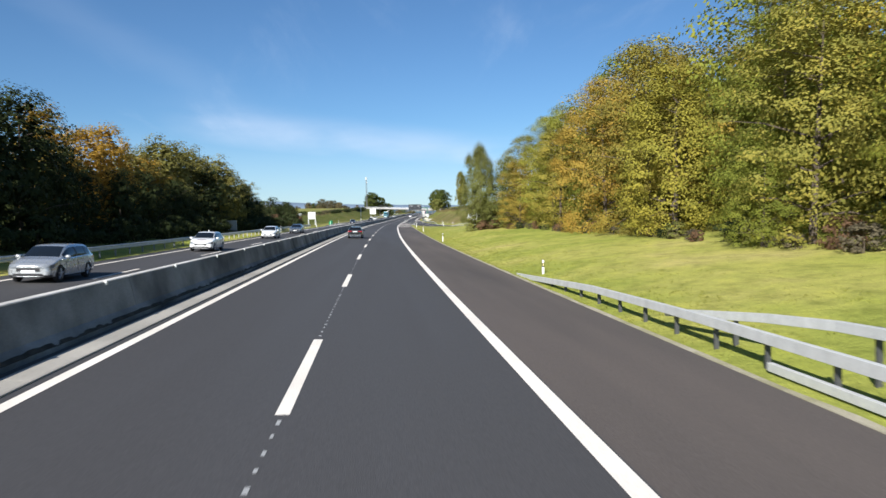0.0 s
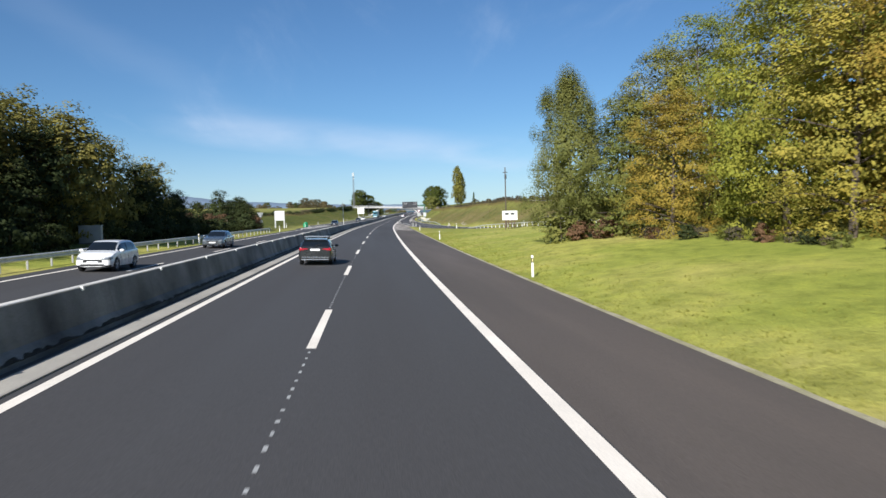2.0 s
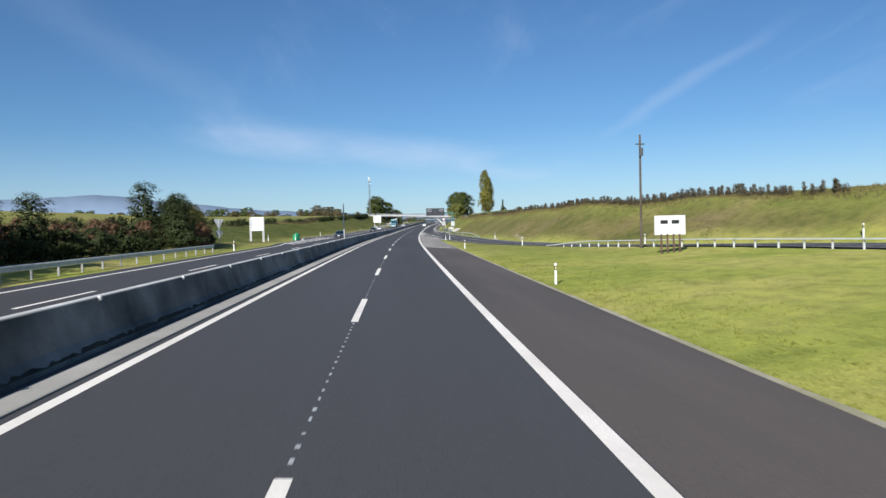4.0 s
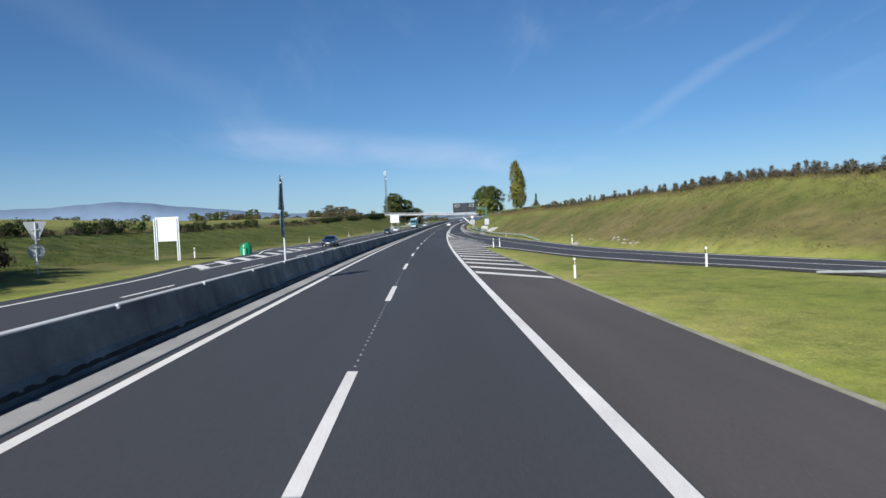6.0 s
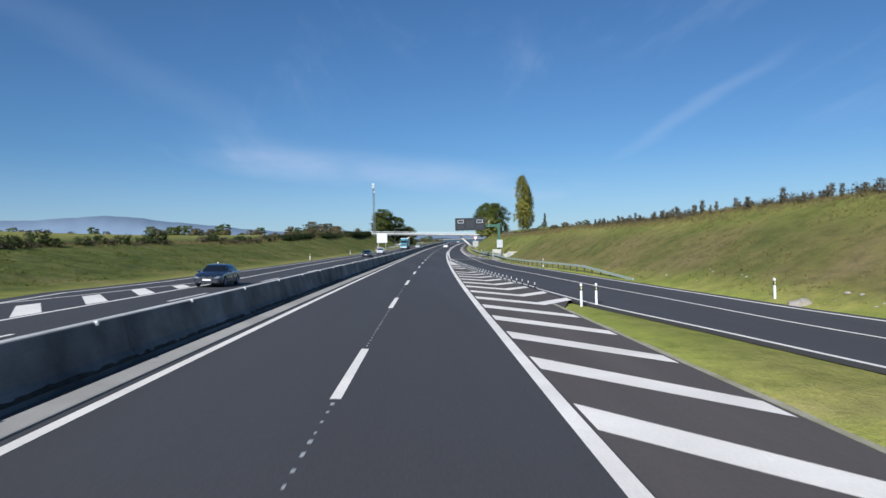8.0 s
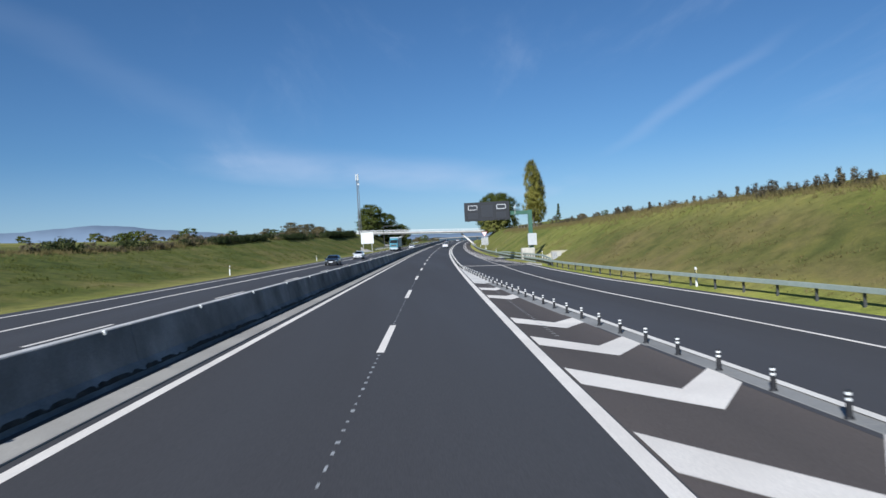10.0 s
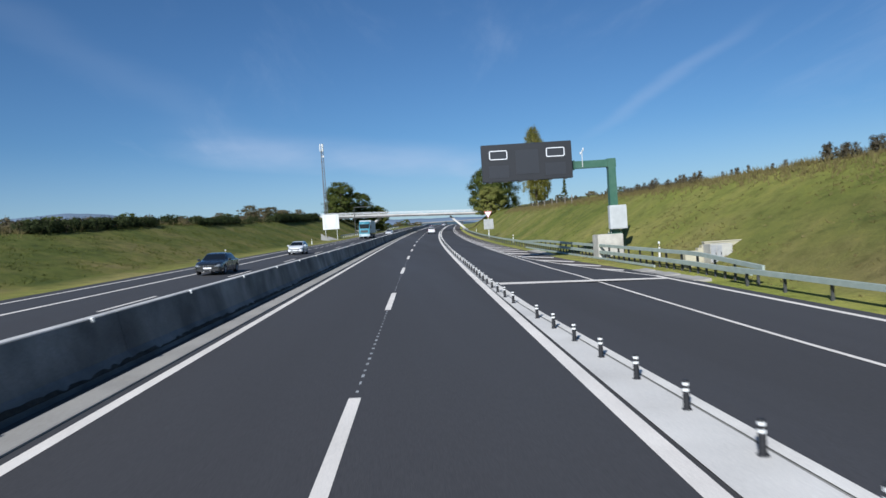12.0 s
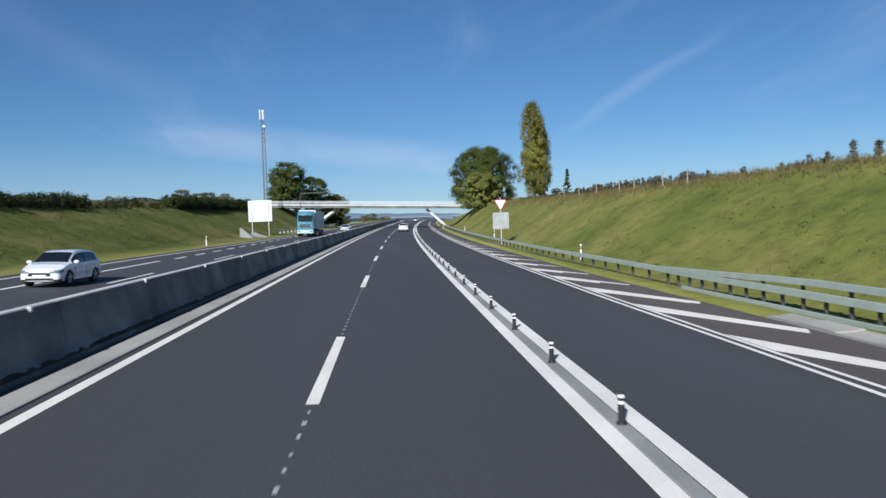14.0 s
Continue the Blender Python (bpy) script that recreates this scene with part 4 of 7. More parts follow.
    # left-hand row, added behind the edge to block sun through its gaps
    forest([deep], [(float(s) + rng.uniform(-1, 1), np.interp(s, [24, 90, 135], [-31.0, -30.6, -29.5]) + rng.uniform(-1.2, 1.2), 0, np.interp(s, [24, 46, 56, 104, 112, 124, 135], [0.74, 0.74, 0.52, 0.56, 0.8, 0.7, 0.5]) * rng.uniform(0.9, 1.05)) for s in np.arange(6, 138, 4.0)], rng)
    # left-hand wood: shade coloured into the edge's leaves all along, sunlit orange and olive tops behind
    # trees below s 28 are out of view, added to shade the verge
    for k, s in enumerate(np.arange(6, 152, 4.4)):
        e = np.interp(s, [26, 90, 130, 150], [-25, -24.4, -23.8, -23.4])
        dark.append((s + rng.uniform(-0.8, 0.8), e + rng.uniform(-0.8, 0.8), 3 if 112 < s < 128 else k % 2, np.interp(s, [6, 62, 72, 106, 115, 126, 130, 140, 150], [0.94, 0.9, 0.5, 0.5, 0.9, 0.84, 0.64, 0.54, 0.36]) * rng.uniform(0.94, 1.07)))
    for k, s in enumerate(np.arange(70, 123, 4.7)):
        dark.append((s + rng.uniform(-0.8, 0.8), -28.2 + rng.uniform(-0.6, 0.6), 2 if s < 91 or 95 < s < 101 else 3, np.interp(s, [70, 84, 90, 98, 104, 112, 121], [0.88, 0.93, 0.93, 0.88, 0.98, 1.06, 1.0]) * rng.uniform(0.95, 1.04)))
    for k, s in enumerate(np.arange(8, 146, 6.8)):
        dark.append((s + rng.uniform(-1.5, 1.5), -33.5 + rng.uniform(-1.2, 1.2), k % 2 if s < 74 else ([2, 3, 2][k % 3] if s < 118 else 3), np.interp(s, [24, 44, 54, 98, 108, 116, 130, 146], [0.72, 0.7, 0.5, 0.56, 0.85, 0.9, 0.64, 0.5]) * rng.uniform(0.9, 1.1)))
    front += [(37.5, 19.3, 0, 0.4), (101.0, 20.8, 3, 0.98), (104.0, 25.0, 0, 1.02), (108.0, 27.5, 1, 1.02), (96.5, 19.4, 1, 0.62), (105.2, 19.6, 0, 0.62)]
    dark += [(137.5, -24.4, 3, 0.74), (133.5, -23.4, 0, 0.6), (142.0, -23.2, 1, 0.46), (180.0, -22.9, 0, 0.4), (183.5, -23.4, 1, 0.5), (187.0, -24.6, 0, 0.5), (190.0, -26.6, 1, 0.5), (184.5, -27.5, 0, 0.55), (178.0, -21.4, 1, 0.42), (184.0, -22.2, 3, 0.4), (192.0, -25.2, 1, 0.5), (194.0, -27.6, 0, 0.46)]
    forest(near, front, rng)
    forest(wood, places, rng)
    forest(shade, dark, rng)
    # the silver birch at the end of the wood, with its hanging twigs
    birch = make_tree(41, "grey-green birch with hanging twigs at the wood's end", "tree", 11.7, 2.9, 0.7, lambda f: np.interp(f, [0, 0.15, 0.4, 0.6, 0.85, 1], [0.72, 0.85, 1.0, 0.88, 0.48, 0.15]), LEAF_SILVER, BIRCH_BARK, clumps=190, per=300, size=0.112, girth=0.16, spread=0.43, flat=1.7, name="birch_tree", hang=0.5, limbs=30, shell=0.25, core=3600, core_leaf=0.29)
    plant(birch, 104.0, 15.2, first=True)
    willow = make_tree(44, "olive-green broadleaf tree beside the birch", "tree", 9.6, 3.4, 0.3, FULL, LEAF_BIRCH, clumps=170, per=84, size=0.16, spread=0.7, flat=0.6, droop=0.3, limbs=18, shell=0.55, core=1300, core_leaf=0.36)
    plant(willow, 103.2, 19.0, first=True)
    # undergrowth at the wood's foot
    bushes = [make_tree(50 + k, lab, "bush", h, r, 0.1, DOME, leaf, clumps=38, per=30, size=0.27, girth=0.06, spread=0.45, limbs=5, name="bush", group="undergrowth of the wood")
              for k, (lab, h, r, leaf) in enumerate([("low bush with brown-red autumn leaves", 2.4, 1.5, LEAF_BROWN), ("olive-green bush at the wood's foot", 2.8, 1.7, LEAF_BIRCH), ("bush at the wood's foot, leaves coloured dark for shade", 2.2, 1.6, LEAF_DARK), ("thin grey-brown brushwood at the wood's foot", 2.3, 1.7, LEAF_TWIG)])]
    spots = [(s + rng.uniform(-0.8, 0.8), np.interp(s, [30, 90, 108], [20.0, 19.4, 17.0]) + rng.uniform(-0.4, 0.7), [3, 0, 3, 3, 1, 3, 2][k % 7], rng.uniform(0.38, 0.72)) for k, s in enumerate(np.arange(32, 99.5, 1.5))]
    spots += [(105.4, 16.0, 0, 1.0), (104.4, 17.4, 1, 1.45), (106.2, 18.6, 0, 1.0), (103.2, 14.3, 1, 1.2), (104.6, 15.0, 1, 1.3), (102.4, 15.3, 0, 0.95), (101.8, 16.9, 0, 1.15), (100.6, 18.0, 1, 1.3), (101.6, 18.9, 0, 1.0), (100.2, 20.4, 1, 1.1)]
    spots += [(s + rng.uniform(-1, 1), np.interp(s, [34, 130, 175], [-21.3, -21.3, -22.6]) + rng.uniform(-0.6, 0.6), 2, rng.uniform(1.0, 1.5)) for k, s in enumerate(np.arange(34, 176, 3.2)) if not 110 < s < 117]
    spots += [(s + rng.uniform(-0.8, 0.8), np.interp(s, [148, 190], [-24.5, -27]) + rng.uniform(-1.2, 1.2), 0, rng.uniform(1.3, 2.0)) for k, s in enumerate(np.arange(148, 196, 2.2))]
    spots += [(177.5, -20.6, 2, 1.3), (181, -20.8, 0, 1.4), (185, -21.0, 2, 1.1), (188, -22.4, 0, 1.4), (179, -20.9, 0, 1.5), (183, -21.3, 0, 1.8), (186.5, -22.0, 0, 1.9), (190, -23.2, 0, 1.8), (193.5, -24.6, 0, 1.9), (196.5, -26.2, 0, 1.6), (191.5, -24.0, 2, 1.3)]
    forest(bushes, spots, rng)
    # brushwood along the crests
    brush = [make_tree(60 + k, lab, "shrub", h, r, 0.05, prof, leaf, clumps=n, per=12, size=0.15, girth=0.02, spread=sp, flat=1.3, limbs=4, name=["twig_shrub", "green_shrub", "sapling", "dry_bush"][k], group="shrubs along the crest")
             for k, (lab, h, r, prof, leaf, n, sp) in enumerate([("thin leafless brown shrub on the bank's crest", 1.3, 0.36, lambda f: 1.0 - 0.55 * f, LEAF_TWIG, 30, 0.13), ("small dark green shrub on the bank's crest", 1.0, 0.65, DOME, LEAF_GREEN, 26, 0.2), ("upright brown-green sapling on the crest", 1.5, 0.3, lambda f: 1.0 - 0.6 * f, LEAF_TWIG, 26, 0.12), ("low dry bush with brown leaves on the crest", 0.8, 0.7, DOME, LEAF_TWIG, 24, 0.18)])]
    crest_r = curve((150, 39), (180, 34.8), (213, 30.2), (250, 28.0), (320, 24.2), (400, 22.9), (465, 22.6), (500, 23))
    spots = []
    for s in np.arange(160, 236, 0.33):
        if rng.uniform() < (0.96 if 166 < s < 228 and not 199 < s < 202 else 0.5):
            spots.append((s + rng.uniform(-0.3, 0.3), float(crest_r(s)) + rng.uniform(-0.2, 0.7), [0, 3, 0, 0, 3, 2][int(rng.integers(0, 6))], rng.uniform(0.7, 1.05)))
    for s in np.arange(236, 300, 0.75):
        if rng.uniform() < 0.75:
            spots.append((s + rng.uniform(-0.3, 0.3), float(crest_r(s)) + rng.uniform(-0.3, 0.6), [0, 3, 0, 3][int(rng.integers(0, 4))], rng.uniform(0.6, 1.1)))
    s = 236.0
    while s < 330:
        # loose clusters with gaps
        for k in range(int(rng.integers(1, 8))):
            spots.append((s + rng.uniform(-0.4, 0.4), float(crest_r(s)) + rng.uniform(-0.2, 0.9), [0, 3, 0, 3, 2][int(rng.integers(0, 5))], rng.uniform(0.4, 0.85) * np.interp(s, [236, 290, 330], [1.05, 1.1, 1.1])))
            s += 0.75
        s += rng.uniform(0.4, 2.6)
    # a broken hedge of dry brown scrub, then thin saplings in the straw
    for a, b, kinds, gap, size in ((331, 338, (0, 0, 2, 3), 0.36, 0.82), (342, 343.2, (2, 0), 0.6, 0.6), (346.5, 351, (0, 2), 1.1, 0.62), (354, 361, (0, 3, 3), 0.32, 0.85), (363, 375, (3, 0, 3), 0.34, 0.85), (378, 379.5, (2, 0), 0.5, 0.9),
                                   (382, 385, (0, 3, 1), 0.36, 0.72), (386.4, 387.4, (2, 0), 0.5, 0.6), (390, 393, (2, 0, 3), 0.8, 0.6), (395, 434, (0, 3, 3, 0), 0.34, 0.82), (436, 470, (3, 3, 0, 1), 0.8, 0.9)):
        for s in np.arange(a, b, gap):
            spots.append((s + rng.uniform(-0.3, 0.3), float(crest_r(s)) + rng.uniform(-0.1, 1.0), kinds[int(rng.integers(0, len(kinds)))], size * rng.uniform(0.7, 1.1)))
    forest(brush, spots, rng)
    # dark hedge along the field's edge
    hedge = [make_tree(66 + k, lab, "hedge shrub", h, r, 0.0, DOME, leaf, clumps=28, per=20, size=0.24, girth=0.03, spread=0.36, flat=0.8, limbs=4, name="hedge_shrub", group="hedge along the field")
             for k, (lab, h, r, leaf) in enumerate((("dense dark hedge shrub at the field's edge", 1.35, 1.25, LEAF_DARK), ("brown leafless hedge shrub at the field's edge", 1.2, 1.1, LEAF_TWIG), ("low dark bramble at the field's edge", 0.9, 1.3, LEAF_TWIG)))]
    spots = []
    for s in np.arange(176, 505, 1.5):
        gap = 0.5 + 0.5 * math.sin(s * 0.31) * math.sin(s * 0.117 + 1)
        if rng.uniform() < 0.45 + 0.6 * gap:
            spots.append((s, float(np.interp(s, [176, 213, 250, 320, 345, 400, 505], [-43, -39.6, -38.7, -36.6, -35.4, -34.2, -33.6])) + rng.uniform(-0.9, 0.9), int(rng.choice([0, 0, 1, 2, 2] if s < 345 else [0, 1, 1, 2, 2])), rng.uniform(0.6, 1.1) * (1 if s < 345 else 0.9)))
    # taller grey-brown scrub behind the hedge
    for s in np.arange(346, 505, 1.3):
        if math.sin(s * 0.37) + math.sin(s * 0.151 + 2) + rng.uniform(-0.8, 0.8) > -0.5:
            spots.append((s, float(np.interp(s, [345, 400, 505], [-37.5, -36.2, -35.6])) + rng.uniform(-1.0, 0.6), [1, 1, 2, 1, 2][int(rng.integers(0, 5))], rng.uniform(0.7, 1.2)))
    # bramble hanging over the edge of the slope
    for a, b, gap, size in ((362, 390, 0.9, 0.8), (404, 428, 0.9, 0.8), (430, 452, 2.0, 0.55), (454, 503, 0.75, 1.15)):
        for s in np.arange(a, b, gap):
            spots.append((s + rng.uniform(-0.4, 0.4), float(np.interp(s, [345, 400, 505], [-34.4, -33.0, -32.2])) + rng.uniform(-0.5, 0.7), 0, size * rng.uniform(0.75, 1.1)))
    forest(hedge, spots, rng)
    # single trees round the bridge
    oak = make_tree(71, "round dark green tree beside the bridge", "tree", 14.5, 7.4, 0.8, DOME, LEAF_GREEN, clumps=300, per=130, size=0.34, girth=0.4, spread=1.05, flat=0.75, shell=0.7, core=2200, core_leaf=0.9)
    plant(oak, 523, 21.6, first=True)
    low = make_tree(72, "lower olive-green tree before the round tree", "tree", 8.5, 5.0, 0.4, DOME, LEAF_BIRCH, clumps=90, per=70, size=0.42, girth=0.25, spread=0.9, core=400, core_leaf=0.7)
    plant(low, 512, 19.8, first=True)
    for k, (s, e, h) in enumerate(((541, 37.4, 25.8), (545, 39.6, 21.0))):
        pop = make_tree(73 + k, "tall columnar poplar with yellowing leaves", "poplar", h, 3.6, 0.8, SPIRE, LEAF_POPLAR, clumps=300, per=90, size=0.34, girth=0.35, spread=0.62, flat=1.6, core=1100, core_leaf=0.6, name="poplar_tree", group="poplars by the bridge")
        plant(pop, s, e, first=True)
    spruce = make_tree(76, "small dark conifer on the skyline", "conifer", 7.0, 1.3, 0.3, CONE, LEAF_GREEN, clumps=50, per=50, size=0.3, girth=0.12, spread=0.35, name="conifer")
    plant(spruce, 552, 49, first=True)
    for k, (s, e, h, r) in enumerate(((541, -30.5, 13.0, 5.2), (549, -33.0, 11.0, 4.6), (556, -26.0, 12.5, 5.0), (566, -21.0, 9.5, 4.0))):
        t = make_tree(80 + k, "dark green broadleaf tree behind the bridge's end", "tree", h, r, 0.4, DOME, LEAF_GREEN, clumps=130, per=60, size=0.48, girth=0.3, spread=0.95, shell=0.5, core=600, core_leaf=0.9, group="trees left of the bridge")
        plant(t, s, e, first=True)
    grove = make_tree(86, "olive-brown tree of a small field grove", "tree", 7.5, 4.6, 0.2, DOME, LEAF_DULL, clumps=80, per=44, size=0.45, girth=0.2, spread=0.85, limbs=8, core=300, core_leaf=0.6, group="trees of the field grove")
    forest([grove], [(602, -72, 0, 1.0), (608, -77, 0, 1.1), (612, -69, 0, 0.9), (604, -82, 0, 1.05), (616, -86, 0, 0.9), (598, -66, 0, 0.72), (590, -90, 0, 0.7), (500, -36.5, 0, 0.36)], rng)
    # distant copses
    copse = [make_tree(90 + k, "distant dark copse tree on the fields", "tree", h, 5.5, 0.2, DOME, leaf, clumps=30, per=26, size=1.0, girth=0.25, spread=1.2, limbs=4, group="distant field trees")
             for k, (h, leaf) in enumerate(((8.0, LEAF_GREEN), (6.5, LEAF_DULL), (5.5, LEAF_DULL)))]
    spots = [(rng.uniform(575, 640), rng.uniform(-150, -60), [1, 2, 1, 2, 0][k % 5], rng.uniform(0.55, 0.9)) for k in range(44)]
    spots += [(rng.uniform(505, 540), rng.uniform(-142, -106), [0, 2][k % 2], rng.uniform(0.5, 0.8)) for k in range(11)]
    spots += [(rng.uniform(560, 800), rng.uniform(-260, -110), int(rng.integers(0, 3)), rng.uniform(0.55, 0.95)) for k in range(30)]
    spots += [(rng.uniform(420, 560), rng.uniform(-200, -150), int(rng.integers(0, 3)), rng.uniform(0.4, 0.7)) for k in range(10)]
    spots += [(rng.uniform(555, 640), rng.uniform(46, 120), int(rng.integers(0, 3)), rng.uniform(0.35, 0.6)) for k in range(14)]
    spots += [(rng.uniform(800, 1100), rng.uniform(-120, -26), int(rng.integers(0, 3)), rng.uniform(0.8, 1.2)) for k in range(18)]
    spots += [(rng.uniform(800, 1100), rng.uniform(30, 160), int(rng.integers(0, 3)), rng.uniform(0.8, 1.2)) for k in range(14)]
    forest(copse, spots, rng)


build_woods()


def blades(name, label, rng, s, e, h, mat, width=0.03, per=4, lean=0.35):
    """Tufts of grass blades, one triangle a blade."""
    n = len(s)
    base = np.repeat(xyz(s, e, ground_height(s, e) - 0.02), per, 0) + np.concatenate([rng.normal(0, 0.07, (n * per, 2)), np.zeros((n * per, 1))], 1)
    a = rng.uniform(0, 2 * np.pi, n * per)
    side = np.stack([np.cos(a), np.sin(a), 0 * a], 1) * width
    hh = np.repeat(h, per) * rng.uniform(0.6, 1.2, n * per)
    tip = base + np.stack([rng.normal(0, lean, n * per) * hh, rng.normal(0, lean, n * per) * hh, hh], 1)
    V = np.stack([base - side, base + side, tip], 1).reshape(-1, 3)
    F = np.arange(len(V)).reshape(-1, 3)
    ob = new(name, mesh_from(name, V, F.tolist(), mat))
    return tagged(ob, label, "grass", kind="stuff")


def build_grass():
    rng = np.random.default_rng(9)
    n = 9000
    s = rng.uniform(20, 165, n)
    e = 8.0 + rng.exponential(2.2, n)
    ok = (e < np.where(s > 105, RAMP_LEFT(s) - 0.9, 19))
    blades("verge_grass", "fresh green grass blades on the roadside verge", rng, s[ok], e[ok], rng.uniform(0.04, 0.11, ok.sum()), FRESH_GRASS, 0.016, lean=0.7)
    n = 13000
    s = rng.uniform(150, 480, n)
    cr = np.interp(s, [150, 180, 213, 250, 320, 400, 465, 500], [39, 34.8, 30.2, 28.0, 24.2, 22.9, 22.6, 23])
    e = cr + rng.normal(-0.2, 0.7, n)
    blades("crest_grass", "tall dry straw-coloured grass along the bank's crest", rng, s, e, rng.uniform(0.1, 0.36, n) * np.interp(s, [240, 330], [1.1, 1.5]), DRY_GRASS, 0.025)
    n = 7000
    s = rng.uniform(200, 500, n)
    cl = np.interp(s, [180, 213, 250, 320, 400, 465, 510], [-46, -41, -40, -36.5, -34.5, -34, -34])
    blades("field_edge_grass", "tall dry grass along the field's edge", rng, s, cl + rng.normal(0, 1.0, n), rng.uniform(0.12, 0.4, n) * np.interp(s, [300, 350], [1, 2.2]), DRY_GRASS, 0.03)

    n = 13000
    s = rng.uniform(165, 350, n)
    lo, hi = RAMP_RIGHT(s) + 1.8, np.interp(s, [150, 180, 213, 250, 320, 400], [38, 33.8, 29.2, 27, 23.2, 22])
    e = lo + (hi - lo) * rng.uniform(0, 1, n)
    patch = np.sin(s * 0.7 + e * 1.3) + np.sin(s * 0.23 - e * 0.9 + 2) + rng.normal(0, 0.7, n) > 0.2
    blades("bank_grass", "rough brown-green grass tufts on the bank", rng, s[patch], e[patch], rng.uniform(0.06, 0.17, patch.sum()), BANK_GRASS, 0.028, lean=0.8)
    n = 3600
    s = rng.uniform(345, 500, n)
    lo = np.interp(s, [345, 380, 420, 500], [15.5, 14.2, 13.6, 13.4])
    e = lo + (22.2 - lo) * rng.uniform(0, 1, n)
    patch = np.sin(s * 0.8 + e * 1.2) + np.sin(s * 0.27 - e * 1.1 + 1) + rng.normal(0, 0.7, n) > 0.3
    blades("mown_bank_grass", "lumpy green grass on the mown bank", rng, s[patch], e[patch], rng.uniform(0.05, 0.12, patch.sum()), LUSH_GRASS, 0.03, lean=0.8)
    n = 26000
    s = rng.uniform(185, 500, n)
    e = np.interp(s, [185, 250, 320, 400, 500], [-25, -23.5, -22.5, -22.2, -22.2]) - rng.uniform(0, 13, n)
    patch = np.sin(s * 0.9 + e * 1.1) + np.sin(s * 0.31 - e * 1.4 + 2) + rng.normal(0, 0.6, n) > 0.3
    blades("slope_grass", "tussocks of dark green grass on the slope", rng, s[patch], e[patch], rng.uniform(0.08, 0.24, patch.sum()), LUSH_GRASS, 0.034, lean=0.8)


build_grass()


def make_stake():
    t = thing("fence_stake", "weathered grey wooden fence stake on the bank's crest", "fence stake", "stakes of the old fence")
    part("stake", rodded((0, 0, -0.3), (0.03, 0, 1.1), 0.055, 0.05, 8), WOOD_GREY, t)
    part("point", rodded((0.03, 0, 1.098), (0.034, 0, 1.2), 0.05, 0.012, 8), WOOD_GREY, t)
    return t


WOOD_GREY = material("weathered_wood", (0.36, 0.32, 0.26), 0.85, vary=0.2, scale=4, fine=30, bump=0.2, bump_scale=30, rgb2=(0.24, 0.21, 0.17))
for k, s in enumerate((396.5, 401.0, 407.5, 411.5, 419.0, 426.0, 433.0)):
    e = float(np.interp(s, [320, 400, 465], [24.2, 22.9, 22.6])) - 0.5
    m = at(s, e, over_ground(s, e), 40 * k)
    if k == 0:
        STAKE = make_stake()
        STAKE.matrix_world = m
    else:
        copy_thing(STAKE, m)

# ---- distance ----
def build_mountains():
    # the haze of distance is mixed into these blue-grey base colours
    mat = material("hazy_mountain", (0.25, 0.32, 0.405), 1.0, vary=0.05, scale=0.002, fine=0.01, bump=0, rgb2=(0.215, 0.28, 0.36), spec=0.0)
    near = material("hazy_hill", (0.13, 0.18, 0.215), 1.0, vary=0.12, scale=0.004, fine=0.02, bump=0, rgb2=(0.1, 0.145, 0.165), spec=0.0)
    far_ridge = curve((-62, 2.5), (-40, 2.7), (-32, 2.7), (-26, 2.72), (-22.8, 3.02), (-20, 3.1), (-17.2, 2.75), (-12.6, 2.2), (-10, 1.95), (-5, 1.6), (0, 1.45), (5, 1.35), (10, 1.1), (40, 1.0))
    low_ridge = curve((-62, 0.9), (-20, 0.9), (-4, 0.8), (0, 1.0), (4, 1.1), (7, 0.85), (12, 0.6), (40, 0.6))
    for name, dist, ridge, rough, seed, paint_mat in (("mountain_range", 4300, far_ridge, 0.05, 1, mat), ("hill_range", 3000, low_ridge, 0.07, 2, near)):
        d = np.linspace(-62, 40, 260)
        soft = sum(ridge(d + o) for o in (-1.2, -0.6, 0, 0.6, 1.2)) / 5
        el = soft + rough * (0.5 * np.sin(d * 0.9 + seed) + 0.35 * np.sin(d * 2.3) + 0.25 * np.sin(d * 5.1 + 1))
        V, F = [], []
        for b, h in zip(np.radians(d), dist * np.tan(np.radians(el))):
            for f, z in ((0.86, -60), (0.95, 0.45 * h), (1.0, h), (1.05, -60)):
                V.append((math.sin(b) * dist * f, math.cos(b) * dist * f, z + 4))
        for k in range(len(d) - 1):
            for i in range(3):
                F.append((4 * k + i, 4 * k + 4 + i, 4 * k + 5 + i, 4 * k + 1 + i))
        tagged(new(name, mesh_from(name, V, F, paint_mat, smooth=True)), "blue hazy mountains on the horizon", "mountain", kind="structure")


build_mountains()

# ---- guard rails ----
W_BEAM = [(0.0, 0.0), (0.02, 0.0), (0.075, 0.05), (0.075, 0.1), (0.02, 0.15), (0.02, 0.17), (0.075, 0.22), (0.075, 0.27), (0.02, 0.31), (0.0, 0.31)]


BOX_BEAM = [(0.0, 0.0), (0.09, 0.0), (0.1, 0.01), (0.1, 0.3), (0.09, 0.31), (0.0, 0.31)]


